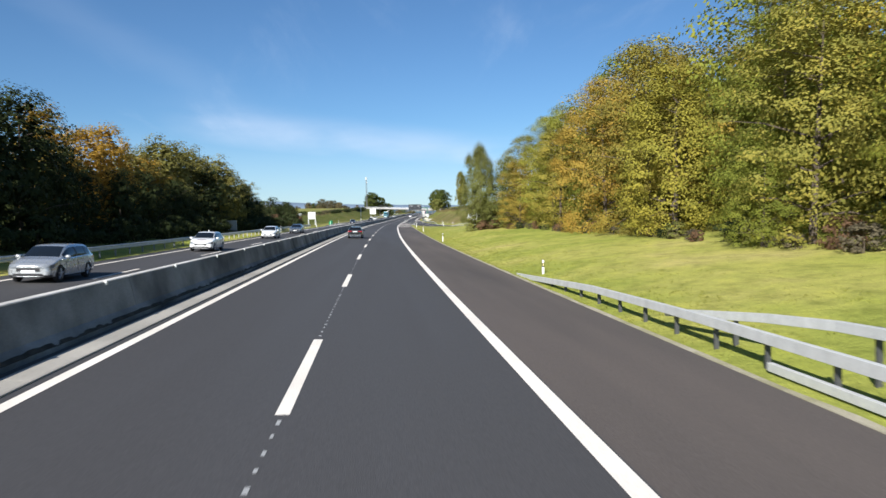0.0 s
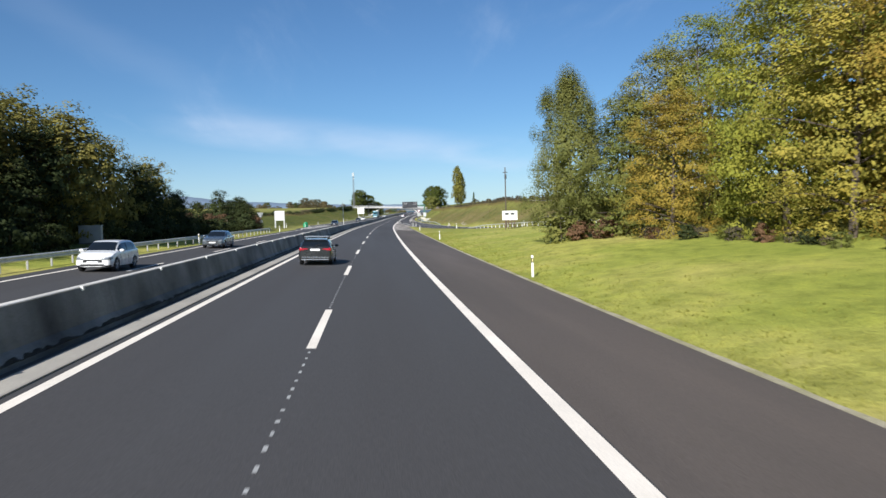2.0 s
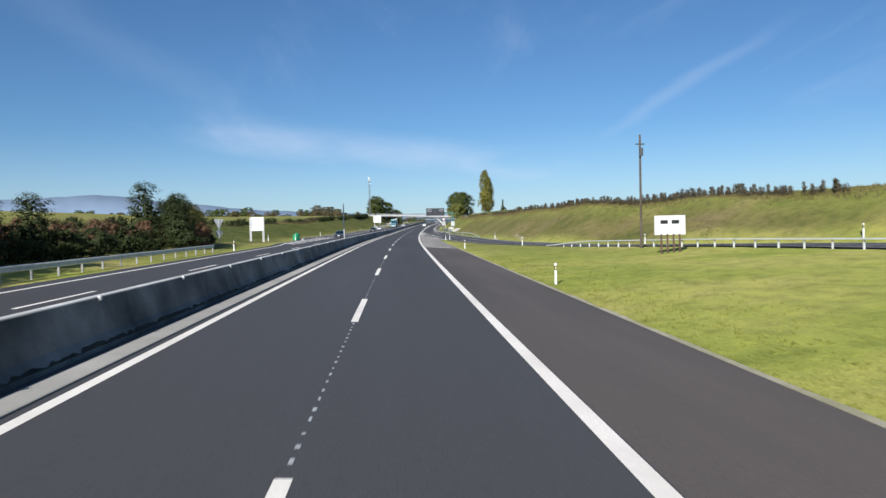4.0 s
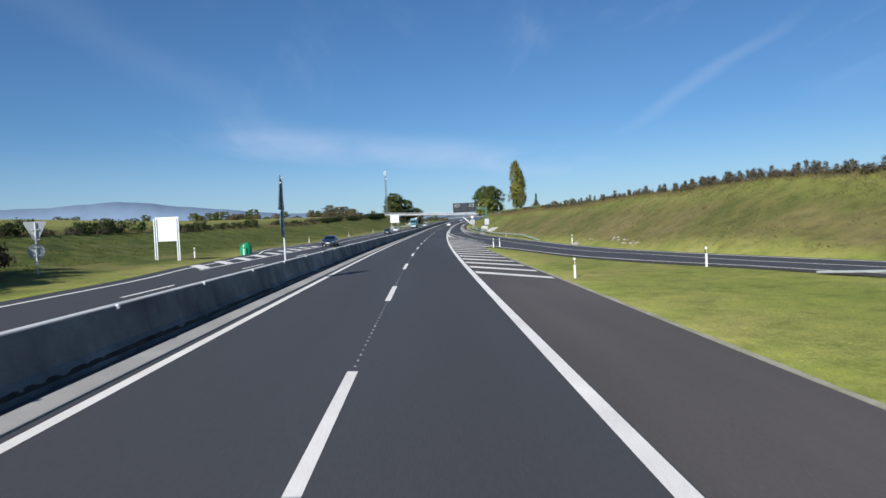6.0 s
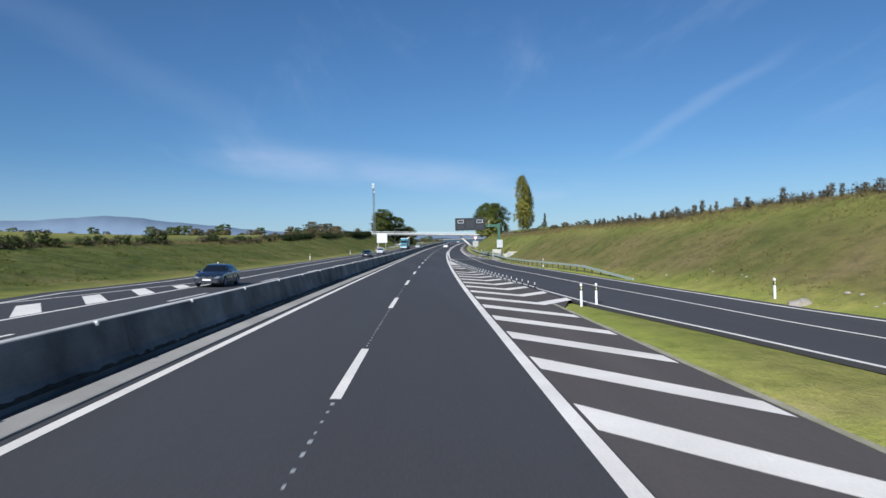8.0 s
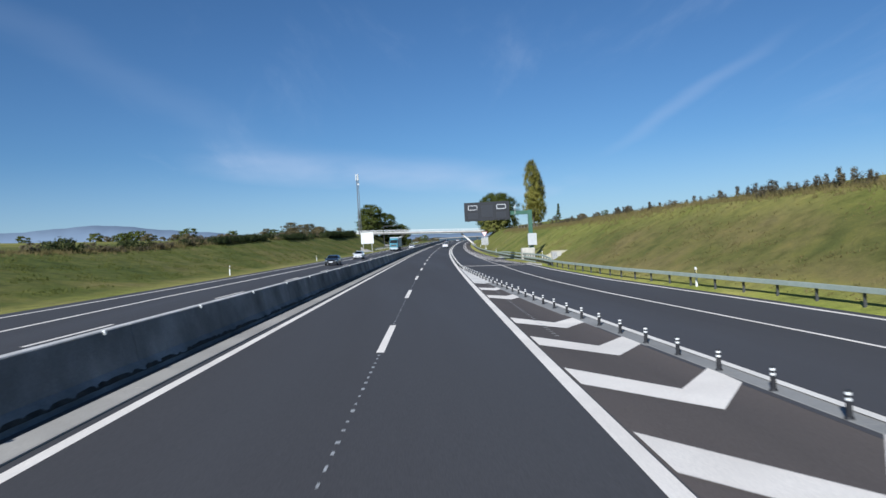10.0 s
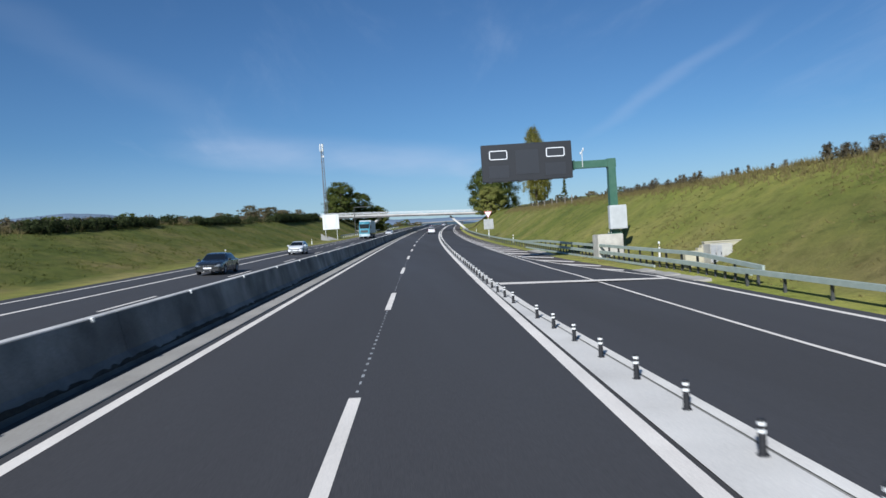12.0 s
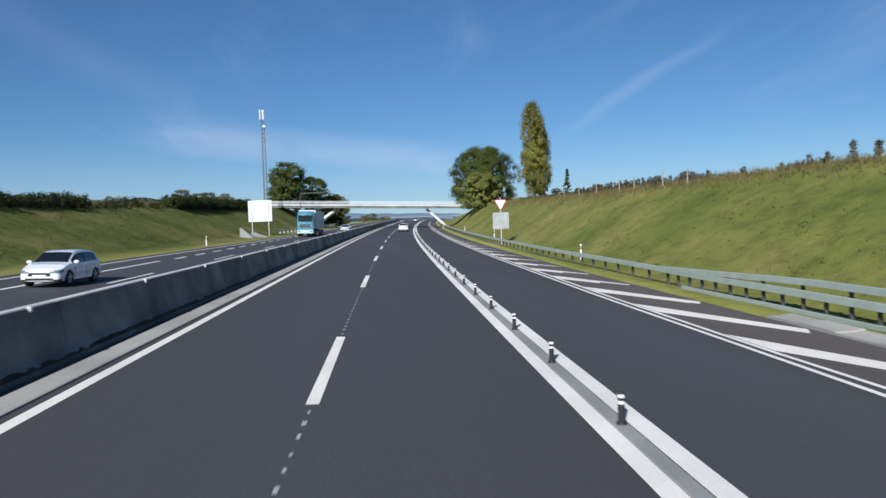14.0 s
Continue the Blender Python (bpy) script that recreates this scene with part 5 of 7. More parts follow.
def guard_rail(label, s_values, e_fn, top_fn, post_gap, mat, post_mat=None, low=False, side=-1, both=False, base=None, group="guard rails", deep=1.0, beam_shape=W_BEAM):
    """A steel rail on posts. side: which way the beam faces; both: a beam on each side; low: a second, low beam."""
    s_values = np.asarray(s_values, float)
    t = thing("guard_rail", label, "guard rail", group)
    ground = base or over_ground

    def beam(sd, drop, name="beam"):
        st = [(s, float(e_fn(s)), ground(s, float(e_fn(s))) + float(top_fn(s)) - 0.31 * deep - drop) for s in s_values]
        pr = [(sd * x + sd * 0.06, z * deep) for x, z in beam_shape]
        part(name, sweep(name, st, pr if sd > 0 else pr[::-1], mat), None, t)

    beam(side, 0)
    if both:
        beam(-side, 0)
    if low:
        beam(side, 0.42, "lower_beam")
    pm = bmesh.new()
    box(pm, -0.05, 0.05, -0.03, 0.03, -0.4, 1.0)
    post = bpy.data.meshes.new("post")
    pm.to_mesh(post)
    pm.free()
    post.materials.append(post_mat or mat)
    for s in np.arange(s_values[0] + 0.7, s_values[-1], post_gap):
        e = float(e_fn(s))
        top = float(top_fn(s)) - 0.03
        if top < 0.3:
            continue
        p = part("post", post, None, t)
        p.matrix_world = at(s, e, ground(s, e) + top - 1.0)
    return t


guard_rail("galvanised steel guard rail on dark posts along the verge", steps(-40, 41, 2), lambda s: np.interp(s, [0, 30, 41], [8.62, 8.6, 8.45]), lambda s: float(np.interp(s, [15, 22, 29.5, 40.8], [0.74, 0.71, 0.57, 0.08])), 2.0, GALV, DARK_STEEL, deep=0.7, beam_shape=BOX_BEAM)
guard_rail("second galvanised rail behind the verge rail", steps(-40, 23.5, 2), lambda s: np.interp(s, [0, 18, 23.5], [9.45, 9.3, 8.8]), lambda s: float(np.interp(s, [16.5, 20, 23.5], [1.02, 0.82, 0.5])), 4.0, GALV, DARK_STEEL, deep=0.6, beam_shape=BOX_BEAM)
guard_rail("low galvanised rail under the verge rail", steps(-40, 18.4, 2), lambda s: 8.58, lambda s: 0.2, 60.0, GALV, DARK_STEEL, deep=0.5, beam_shape=BOX_BEAM)
guard_rail("galvanised guard rail on the slip road's bend", steps(112, 181, 2), lambda s: RAMP_LEFT(s) - 0.9, lambda s: float(np.interp(s, [172, 181], [0.58, 0.14])), 2.0, GALV, deep=0.26, beam_shape=BOX_BEAM, both=True)
guard_rail("grey-green guard rail at the foot of the bank", steps(254, 326, 2), lambda s: RAMP_RIGHT(s) + 1.4, lambda s: float(np.interp(s, [254, 268], [0.1, 0.7])), 2.7, GREEN_RAIL, DARK_STEEL, deep=0.62, beam_shape=BOX_BEAM)
GREEN_LINE = lambda s: np.interp(s, [324, 332, 350, 366, 374, 384, 392, 430, 620], [13.9, 14.05, 13.55, 12.95, 12.62, 12.4, 12.1, 11.8, 11.4])
guard_rail("upper grey-green guard rail before the sign gantry", steps(324, 376, 2), GREEN_LINE, lambda s: float(np.interp(s, [324, 330, 366, 376], [0.8, 1.03, 1.03, 0.76])), 2.0, GREEN_RAIL, DARK_STEEL, deep=0.6, beam_shape=BOX_BEAM)
guard_rail("long grey-green guard rail beside the hatched lane", steps(325, 620, 3), GREEN_LINE, lambda s: float(np.interp(s, [325, 345, 380], [0.56, 0.58, 0.74])), 2.0, GREEN_RAIL, DARK_STEEL, deep=0.68, beam_shape=BOX_BEAM)
guard_rail("low grey-green rail under the double guard rail", steps(336, 374, 2), lambda s: GREEN_LINE(s) - 0.05, lambda s: 0.13, 60.0, GREEN_RAIL, DARK_STEEL, deep=0.4, beam_shape=BOX_BEAM)
# the wood's shade on the posts is put into their darker grey
guard_rail("galvanised guard rail beside the oncoming carriageway", steps(20, 172, 2), lambda s: -16.6, lambda s: 0.78, 2.7, GALV, material('post_steel_in_shade', (0.3, 0.3, 0.29), 0.6, metal=0.3, vary=0.1, scale=3), side=1)
guard_rail("galvanised guard rail far along the oncoming carriageway", steps(470, 640, 4), lambda s: -20.2, lambda s: 0.8, 4.0, GALV, side=1)

# ---- posts and bollards ----
def make_delineator():
    t = thing("delineator_post", "white plastic delineator post with a dark band and reflector", "post", "delineator posts")
    pr = [(-0.048, -0.042), (0.048, -0.042), (0.048, 0.042), (-0.048, 0.042)]

    def prism(z0, z1, k0, k1, slope=0.0):
        bm = bmesh.new()
        lo = [bm.verts.new((x * k0, y * k0, z0)) for x, y in pr]
        hi = [bm.verts.new((x * k1, y * k1, z1 + (slope if y > 0 else 0))) for x, y in pr]
        bm.faces.new(lo[::-1]), bm.faces.new(hi)
        for i in range(4):
            bm.faces.new((lo[i], lo[(i + 1) % 4], hi[(i + 1) % 4], hi[i]))
        bmesh.ops.bevel(bm, geom=bm.edges[:], offset=0.012, segments=2, affect="EDGES")
        return bm

    part("post", prism(-0.1, 0.68, 1.05, 1.0), WHITE_PLASTIC, t)
    part("dark_band", prism(0.675, 0.88, 1.03, 1.03), BLACK_PLASTIC, t, "black band")
    part("cap", prism(0.875, 0.98, 1.0, 0.98, 0.04), WHITE_PLASTIC, t)
    part("reflector", boxed(-0.02, 0.02, -0.052, -0.042, 0.72, 0.85, 0.004), plain("reflector", (0.85, 0.75, 0.35), 0.2), t, "amber reflector")
    return t


DELINEATOR = make_delineator()
spots = [(39.5, 9.3), (86.75, 8.5), (137, 8.6), (187.45, 8.76), (150, 32.6), (175, 26.3), (188.8, 15.9), (234.4, 18.06), (286.5, 15.15), (339.0, 15.1), (392.0, 13.35), (435, 13.6), (480, 13.6),
         (234.4, 8.85), (234.55, 9.6), (176, -15.6), (219.9, -20.9), (222.4, -16.9), (271.4, -19.6), (324, -20.2), (374.6, -20.0), (424, -19.0), (125, -15.8), (75, -15.8)]
for k, (s, e) in enumerate(spots):
    m = at(s, e, float(max(ground_height(s, e), surface(s, e) if e in (8.85, 9.6) else -9)))
    if k == 0:
        m = m @ Matrix.Translation((0, 0, -0.33))
        DELINEATOR.matrix_world = m
    else:
        copy_thing(DELINEATOR, m)


def make_bollard():
    t = thing("lane_bollard", "short dark rubber bollard with pale reflective bands", "bollard", "bollards between the lanes")
    bm = bmesh.new()
    rod(bm, (0, 0, 0), (0, 0, 0.025), 0.075, 0.065, 16)
    part("foot", bm, BLACK_PLASTIC, t)
    bm = bmesh.new()
    rod(bm, (0, 0, 0.02), (0, 0, 0.27), 0.048, 0.045, 16)
    rod(bm, (0, 0, 0.305), (0, 0, 0.355), 0.045, 0.045, 16)
    rod(bm, (0, 0, 0.39), (0, 0, 0.425), 0.045, 0.036, 16)
    part("stem", bm, BLACK_PLASTIC, t)
    for z in (0.268, 0.353):
        part("band", rodded((0, 0, z), (0, 0, z + 0.04), 0.047, None, 16), WHITE_PLASTIC, t, "pale reflective band")
    return t


BOLLARD = make_bollard()
bollard_s = list(282.34 + 2.002 * np.arange(-18, 34)) + list(np.arange(352.55, 520, 4.0))
bollard_s = [s for s in bollard_s if abs(s - 320.3) > 0.9]
for k, s in enumerate(bollard_s):
    e = float(RAMP_LEFT(s) - np.interp(s, [283, 298, 318, 326, 340], [0.24, 0.29, 0.28, 0.36, 0.29]))
    m = at(s, e, float(surface(s, e)) + 0.028, 0)
    if k == 0:
        BOLLARD.matrix_world = m
    else:
        copy_thing(BOLLARD, m)
sep = tagged(new("separator_strip", None), "pale raised concrete strip under the bollards", "kerb", kind="structure")
white_left = lambda s: RAMP_LEFT(s) + np.interp(s, [246, 264, 283, 294, 317, 331], [-0.07, 0.1, 0.06, -0.1, -0.1, -0.21])
white_right = lambda s: white_left(s) + np.interp(s, [264, 283, 294, 318, 331], [0.2, 0.26, 0.21, 0.21, 0.3])
for a in np.arange(252, 700, 4.0):
    st = [(s, float(RAMP_LEFT(s)), float(surface(s, RAMP_LEFT(s)))) for s in (a, a + 2, a + 3.98)]
    lo, hi = float(np.interp(a, [262, 276, 294, 317, 331], [-0.3, -0.5, -0.56, -0.48, -0.41])), float(white_right(a) - RAMP_LEFT(a)) + 0.03
    part("strip_slab", sweep("strip_slab", st, [(lo, -0.05), (hi, -0.05), (hi, 0.02), (hi - 0.02, 0.03), (lo + 0.02, 0.03), (lo, 0.02)], KERB_GREY), None, sep)
stripe("edge_line", steps(247, 700, 3), white_left, white_right, ramp_road, 0.05, material("cream_paint", (0.82, 0.77, 0.68), 0.8, vary=0.1, scale=0.8, fine=30, bump=0.15, rgb2=(0.71, 0.66, 0.58), stains=0.12, spec=0.2))


# ---- signs ----
def board(name, label, category, s, e0, e1, z0, z1, mat, legs, leg_mat, turn=0.0, thick=0.06, frame_mat=None, ribs=0, group="", leg_top=None):
    """An upright board on legs; z over the lane divider."""
    mid, w = (e0 + e1) / 2, (e1 - e0)
    g = over_ground(s, mid)
    t = thing(name, label, category, group, m=at(s, mid, g, turn))
    part("panel", boxed(-w / 2, w / 2, -thick / 2, thick / 2, z0 - g, z1 - g, 0.012), mat, t)
    if frame_mat:
        for x0, x1, a, b in ((-w / 2, w / 2, z0 - g, z0 - g + 0.06), (-w / 2, w / 2, z1 - g - 0.06, z1 - g), (-w / 2, -w / 2 + 0.06, z0 - g + 0.06, z1 - g - 0.06), (w / 2 - 0.06, w / 2, z0 - g + 0.06, z1 - g - 0.06)):
            part("edge_strip", boxed(x0, x1, -thick / 2 - 0.02, -thick / 2 + 0.001, a, b), frame_mat, t)
    for k in range(ribs):
        z = z0 - g + (z1 - z0) * (k + 0.5) / ribs
        part("rib", boxed(-w / 2 + 0.07, w / 2 - 0.07, -thick / 2 - 0.02, -thick / 2 + 0.001, z - 0.02, z + 0.02, 0.004), mat, t)
    for x in legs:
        part("leg", boxed(x * w / 2 - 0.05, x * w / 2 + 0.05, -thick / 2 - 0.11, -thick / 2 - 0.01, -0.3, (leg_top or z1 - 0.12) - g, 0.008), leg_mat, t)
    return t


board("road_sign_board", "white rear face of a square motorway sign on steel legs", "road sign", 215.3, -22.65, -20.55, 2.25, 4.4, BOARD_WHITE, (-1.06, -0.88, 0.82, 0.98), GALV, thick=0.08, ribs=4)
board("road_sign_board", "large white rear face of a motorway sign on two legs", "road sign", 465.5, -23.6, -19.7, 2.9, 6.45, BOARD_WHITE, (-0.7, 0.7), GALV, thick=0.1, ribs=3)
box_sign = board("notice_board", "white board with two dark panels on short dark legs", "sign", 150.6, 18.4, 20.5, 1.6, 2.9, BOARD_WHITE, (-0.6, -0.2, 0.2, 0.6), material("rusty_post", (0.12, 0.07, 0.05), 0.8), thick=0.12, frame_mat=BOARD_WHITE, leg_top=1.66)
for x in (-0.42, 0.36):
    part("dark_panel", boxed(x - 0.26, x + 0.26, -0.1, -0.085, 0, 0.24, 0.01), BLACK_PLASTIC, box_sign, "dark panel").location.z = 2.35 - over_ground(150.6, 19.45)


def disc(bm, r, y0, y1, z, n=40):
    return rod(bm, (0, y0, z), (0, y1, z), r, None, n)


def triangle(bm, half, z0, z1, y0, y1):
    """Upright triangular plate with blunt corners; the side at z0 is the long one."""
    c = [Vector((-half, 0, z0)), Vector((half, 0, z0)), Vector((0, 0, z1))]
    pts = []
    for k in range(3):
        a, b, d = c[k - 1], c[k], c[(k + 1) % 3]
        pts += [b.lerp(a, 0.06), b.lerp(d, 0.06)]
    lo = [bm.verts.new((p.x, y0, p.z)) for p in pts]
    hi = [bm.verts.new((p.x, y1, p.z)) for p in pts]
    bm.faces.new(lo), bm.faces.new(hi[::-1])
    for i in range(6):
        j = (i + 1) % 6
        bm.faces.new((lo[j], lo[i], hi[i], hi[j]))
    bmesh.ops.recalc_face_normals(bm, faces=bm.faces[:])
    return bm


def back_signs(s, e, z, turn, tri, tri_z, disc_r, disc_z, pole_top, label, pole_mat=None, mat=None):
    t = thing("traffic_sign", label, "traffic sign", m=at(s, e, z, turn))
    mat = mat or SIGN_BACK
    part("pole", rodded((0, 0, -0.2), (0, 0, pole_top), 0.045, None, 14), pole_mat or GALV, t)
    part("triangle_plate", triangle(bmesh.new(), tri, *tri_z, 0.05, 0.09), mat, t)
    part("round_plate", disc(bmesh.new(), disc_r, 0.05, 0.09, disc_z), mat, t)
    for zz in (disc_z - 0.25, disc_z + 0.25, min(tri_z) + 0.3, max(tri_z) - 0.5):
        part("bracket", boxed(-0.3 * tri, 0.3 * tri, -0.02, 0.05, zz - 0.03, zz + 0.03, 0.005), GALV, t)
    return t


GREY_BACK = material("grey_sign_back", (0.5, 0.51, 0.5), 0.55, metal=0.15, vary=0.06, scale=2, rgb2=(0.42, 0.43, 0.42))
back_signs(187.4, -5.48, 1.2, 94, 1.02, (2.5, 4.32), 0.64, 1.84, 4.1, "dark rear of triangular and round traffic signs on the barrier", GALV)
back_signs(196.0, -22.3, over_ground(196.0, -22.3) + 0.1, 38, 0.66, (3.15, 1.75), 0.46, 1.32, 3.1, "grey rear of an inverted triangular sign over a round one", GALV, GREY_BACK)
# give-way sign over a grey panel
t = thing("give_way_sign", "red-edged white give-way triangle over a grey panel on a pole", "traffic sign", m=at(422.6, 12.75, over_ground(422.6, 12.75)))
g = over_ground(422.6, 12.75)
part("pole", rodded((0, 0.06, -0.2), (0, 0.06, 5.0), 0.05, None, 14), GALV, t)
part("red_triangle", triangle(bmesh.new(), 0.72, 4.4 - g, 3.2 - g, 0.0, 0.03), plain("sign_red", (0.6, 0.03, 0.03), 0.4), t, "red border")
part("white_triangle", triangle(bmesh.new(), 0.6, 4.32 - g, 3.32 - g, -0.012, 0.001), plain("sign_white", (0.8, 0.8, 0.8), 0.4), t, "white field")
part("grey_panel", boxed(-0.82, 0.82, 0.0, 0.04, 1.25 - g, 2.95 - g, 0.02), material("panel_grey", (0.42, 0.42, 0.4), 0.5, vary=0.05), t, "grey panel")
part("panel_rim", boxed(-0.86, 0.86, 0.03, 0.06, 1.21 - g, 2.99 - g, 0.02), BOARD_WHITE, t, "pale rim")
# green nose sign at the oncoming side's hatching
t = thing("nose_marker", "curved green plastic nose marker standing on the verge", "traffic sign", m=at(223.4, -16.95, over_ground(223.4, -16.95) + 0.04, 20))
bm = bmesh.new()
cols = []
for k in range(9):
    an = radians(-80 + 20 * k)
    top = 1.22 - 0.5 * abs(math.sin(an)) ** 3
    cols.append([[bm.verts.new((r * math.sin(an) * 0.95, -r * math.cos(an), z)) for z in (0.0, 0.45, 0.85, top)] for r in (0.62, 0.58)])
for a, b in zip(cols[:-1], cols[1:]):
    for i in range(3):
        bm.faces.new((a[0][i], b[0][i], b[0][i + 1], a[0][i + 1]))
        bm.faces.new((a[1][i + 1], b[1][i + 1], b[1][i], a[1][i]))
    bm.faces.new((a[0][3], b[0][3], b[1][3], a[1][3]))
for c in (cols[0], cols[-1]):
    for i in range(3):
        bm.faces.new((c[0][i], c[0][i + 1], c[1][i + 1], c[1][i]))
bmesh.ops.recalc_face_normals(bm, faces=bm.faces[:])
part("shell", bm, material("signal_green", (0.02, 0.3, 0.13), 0.45, vary=0.08, scale=2, rgb2=(0.012, 0.22, 0.09)), t)
part("foot", boxed(-0.42, 0.42, -0.4, 0.1, -0.1, 0.05, 0.02), DARK_STEEL, t)


# ---- sign gantry ----
def build_gantry():
    s, e = 347.3, 14.87
    g = over_ground(s, e)
    t = thing("sign_gantry", "green steel cantilever gantry with a dark switched-off display", "sign gantry", m=at(s, e, 0))
    bm = bmesh.new()
    for z0, z1, w0, w1 in ((1.38, 6.55, 0.28, 0.25),):
        vs = [[bm.verts.new((x * w, y * w * 1.1, z)) for x, y in ((-1, -1), (1, -1), (1, 1), (-1, 1))] for z, w in ((z0, w0), (z1, w1))]
        bm.faces.new(vs[0][::-1]), bm.faces.new(vs[1])
        for i in range(4):
            bm.faces.new((vs[0][i], vs[0][(i + 1) % 4], vs[1][(i + 1) % 4], vs[1][i]))
    bmesh.ops.bevel(bm, geom=bm.edges[:], offset=0.015, segments=2, affect="EDGES")
    part("column", bm, GREEN_STEEL, t)
    part("arm", boxed(-9.05, 0.24, -0.2, 0.2, 6.02, 6.54, 0.02), GREEN_STEEL, t)
    bm = bmesh.new()
    box(bm, -0.3, 0.3, -0.25, 0.25, 5.95, 6.6, 0.02)
    part("corner_flange", bm, GREEN_STEEL, t)
    part("flange_plate", boxed(-2.66, -2.6, -0.27, 0.27, 5.94, 6.62, 0.008), GREEN_STEEL, t)
    part("base_plate", boxed(-0.42, 0.42, -0.42, 0.42, 1.33, 1.39, 0.01), GREEN_STEEL, t)
    for x in (-0.34, 0.34):
        for y in (-0.34, 0.34):
            part("bolt", rodded((x, y, 1.38), (x, y, 1.49), 0.028, None, 8), GALV, t)
    x0, x1 = 5.78 - e, 12.03 - e
    pan = part("display_panel", boxed(x0, x1, -0.62, -0.22, 5.4, 7.97, 0.03), material("display_black", (0.026, 0.027, 0.03), 0.5, vary=0.12, scale=1.2, fine=60, bump=0.05, rgb2=(0.02, 0.021, 0.024)), t, "matt black display housing")
    w = x1 - x0
    glass = plain("display_field", (0.035, 0.036, 0.04), 0.35)
    white = plain("white_rim", (0.8, 0.8, 0.8), 0.5)
    for a, b, z0, z1, rim in ((0.085, 0.285, 6.92, 7.55, True), (0.715, 0.92, 6.92, 7.55, True), (0.075, 0.295, 5.68, 6.52, False), (0.375, 0.63, 5.86, 7.52, False), (0.7, 0.925, 5.68, 6.52, False)):
        part("display_field", boxed(x0 + a * w, x0 + b * w, -0.635, -0.615, z0, z1, 0.004), glass, pan)
        if rim:
            bm = bmesh.new()
            u0, u1, q = x0 + a * w, x0 + b * w, 0.055
            c = 0.12
            ring_o, ring_i = [], []
            for (cx, cz), sx, sz in (((u0 + c, z0 + c), -1, -1), ((u1 - c, z0 + c), 1, -1), ((u1 - c, z1 - c), 1, 1), ((u0 + c, z1 - c), -1, 1)):
                a0 = math.atan2(sz, sx) - math.pi / 4
                for j in range(5):
                    an = a0 + j * math.pi / 8
                    ring_o.append(bm.verts.new((cx + c * math.cos(an), -0.645, cz + c * math.sin(an))))
                    ring_i.append(bm.verts.new((cx + (c - q) * math.cos(an), -0.645, cz + (c - q) * math.sin(an))))
            n = len(ring_o)
            for j in range(n):
                bm.faces.new((ring_o[j], ring_o[(j + 1) % n], ring_i[(j + 1) % n], ring_i[j]))
            geo = bmesh.ops.extrude_face_region(bm, geom=bm.faces[:])
            bmesh.ops.translate(bm, verts=[v for v in geo["geom"] if isinstance(v, bmesh.types.BMVert)], vec=(0, 0.02, 0))
            bmesh.ops.recalc_face_normals(bm, faces=bm.faces[:])
            part("white_rim", bm, white, pan, "white rounded outline")
    for k in range(6):
        x = x0 + (k + 0.5) * w / 6
        part("bottom_lug", boxed(x - 0.12, x + 0.12, -0.6, -0.3, 5.34, 5.41, 0.01), DARK_STEEL, pan)
    for x in (x0 + 0.9, x1 - 0.9):
        part("hanger", boxed(x - 0.08, x + 0.08, -0.24, 0.24, 5.8, 6.8, 0.01), GREEN_STEEL, t)
    bm = bmesh.new()
    rod(bm, (-2.05, -0.25, 6.1), (-2.05, -0.25, 7.3), 0.03, None, 8)
    rod(bm, (-2.15, -0.25, 7.0), (-2.15, -0.25, 7.15), 0.06, 0.05, 8)
    rod(bm, (-1.95, -0.25, 7.3), (-1.95, -0.25, 7.42), 0.06, 0.04, 8)
    rod(bm, (-2.2, -0.25, 7.0), (-1.9, -0.25, 7.3), 0.02, None, 6)
    part("sensor_mast", bm, GALV, t)
    base = thing("foundation_block", "pale concrete foundation block of the gantry", "concrete block", m=at(s, e, 0))
    bm = boxed(-1.42, 0.34, -0.8, 0.8, g - 0.5, 1.33, 0.04)
    part("block", bm, material("pale_concrete", (0.56, 0.53, 0.46), 0.85, vary=0.1, scale=1.5, fine=20, bump=0.2, rgb2=(0.44, 0.41, 0.35), stains=0.25), base)
    cab = thing("control_cabinet", "pale grey louvred control cabinet on the gantry's column", "cabinet", m=at(s, e, 0))
    grey = material("cabinet_grey", (0.55, 0.56, 0.55), 0.5, vary=0.05, scale=2, rgb2=(0.47, 0.48, 0.47))
    part("cabinet_body", boxed(-0.5, 0.68, -0.85, -0.32, 1.66, 3.3, 0.03), grey, cab)
    for k in range(14):
        z = 1.82 + k * 0.104
        part("louvre", boxed(-0.4, 0.58, -0.875, -0.845, z - 0.06, z - 0.01, 0.006), grey, cab)
    part("bracket", boxed(0.2, 0.34, -0.34, 0.3, 2.4, 2.6, 0.01), GALV, cab)


build_gantry()
# stepped headwall with a service cabinet before it
CREAM = material("cream_concrete", (0.5, 0.46, 0.33), 0.85, vary=0.1, scale=1.2, fine=30, bump=0.15, bump_scale=40, rgb2=(0.4, 0.365, 0.26), stains=0.25)
t = thing("stepped_headwall", "cream concrete headwall stepping down beside the guard rail", "headwall", m=at(333.2, 15.3, 0))
bm = bmesh.new()
prof = [(-0.95, -0.9), (1.15, -0.9), (1.15, 0.2), (1.95, 0.88), (1.95, 0.98), (0.05, 0.98), (0.05, 0.87), (-0.1, 0.87), (-0.1, 0.75), (-0.3, 0.75), (-0.3, 0.62), (-0.62, 0.62), (-0.62, 0.45), (-0.95, 0.45)]
lo = [bm.verts.new((x, -0.16, z)) for x, z in prof]
hi = [bm.verts.new((x, 0.16, z)) for x, z in prof]
bm.faces.new(lo), bm.faces.new(hi[::-1])
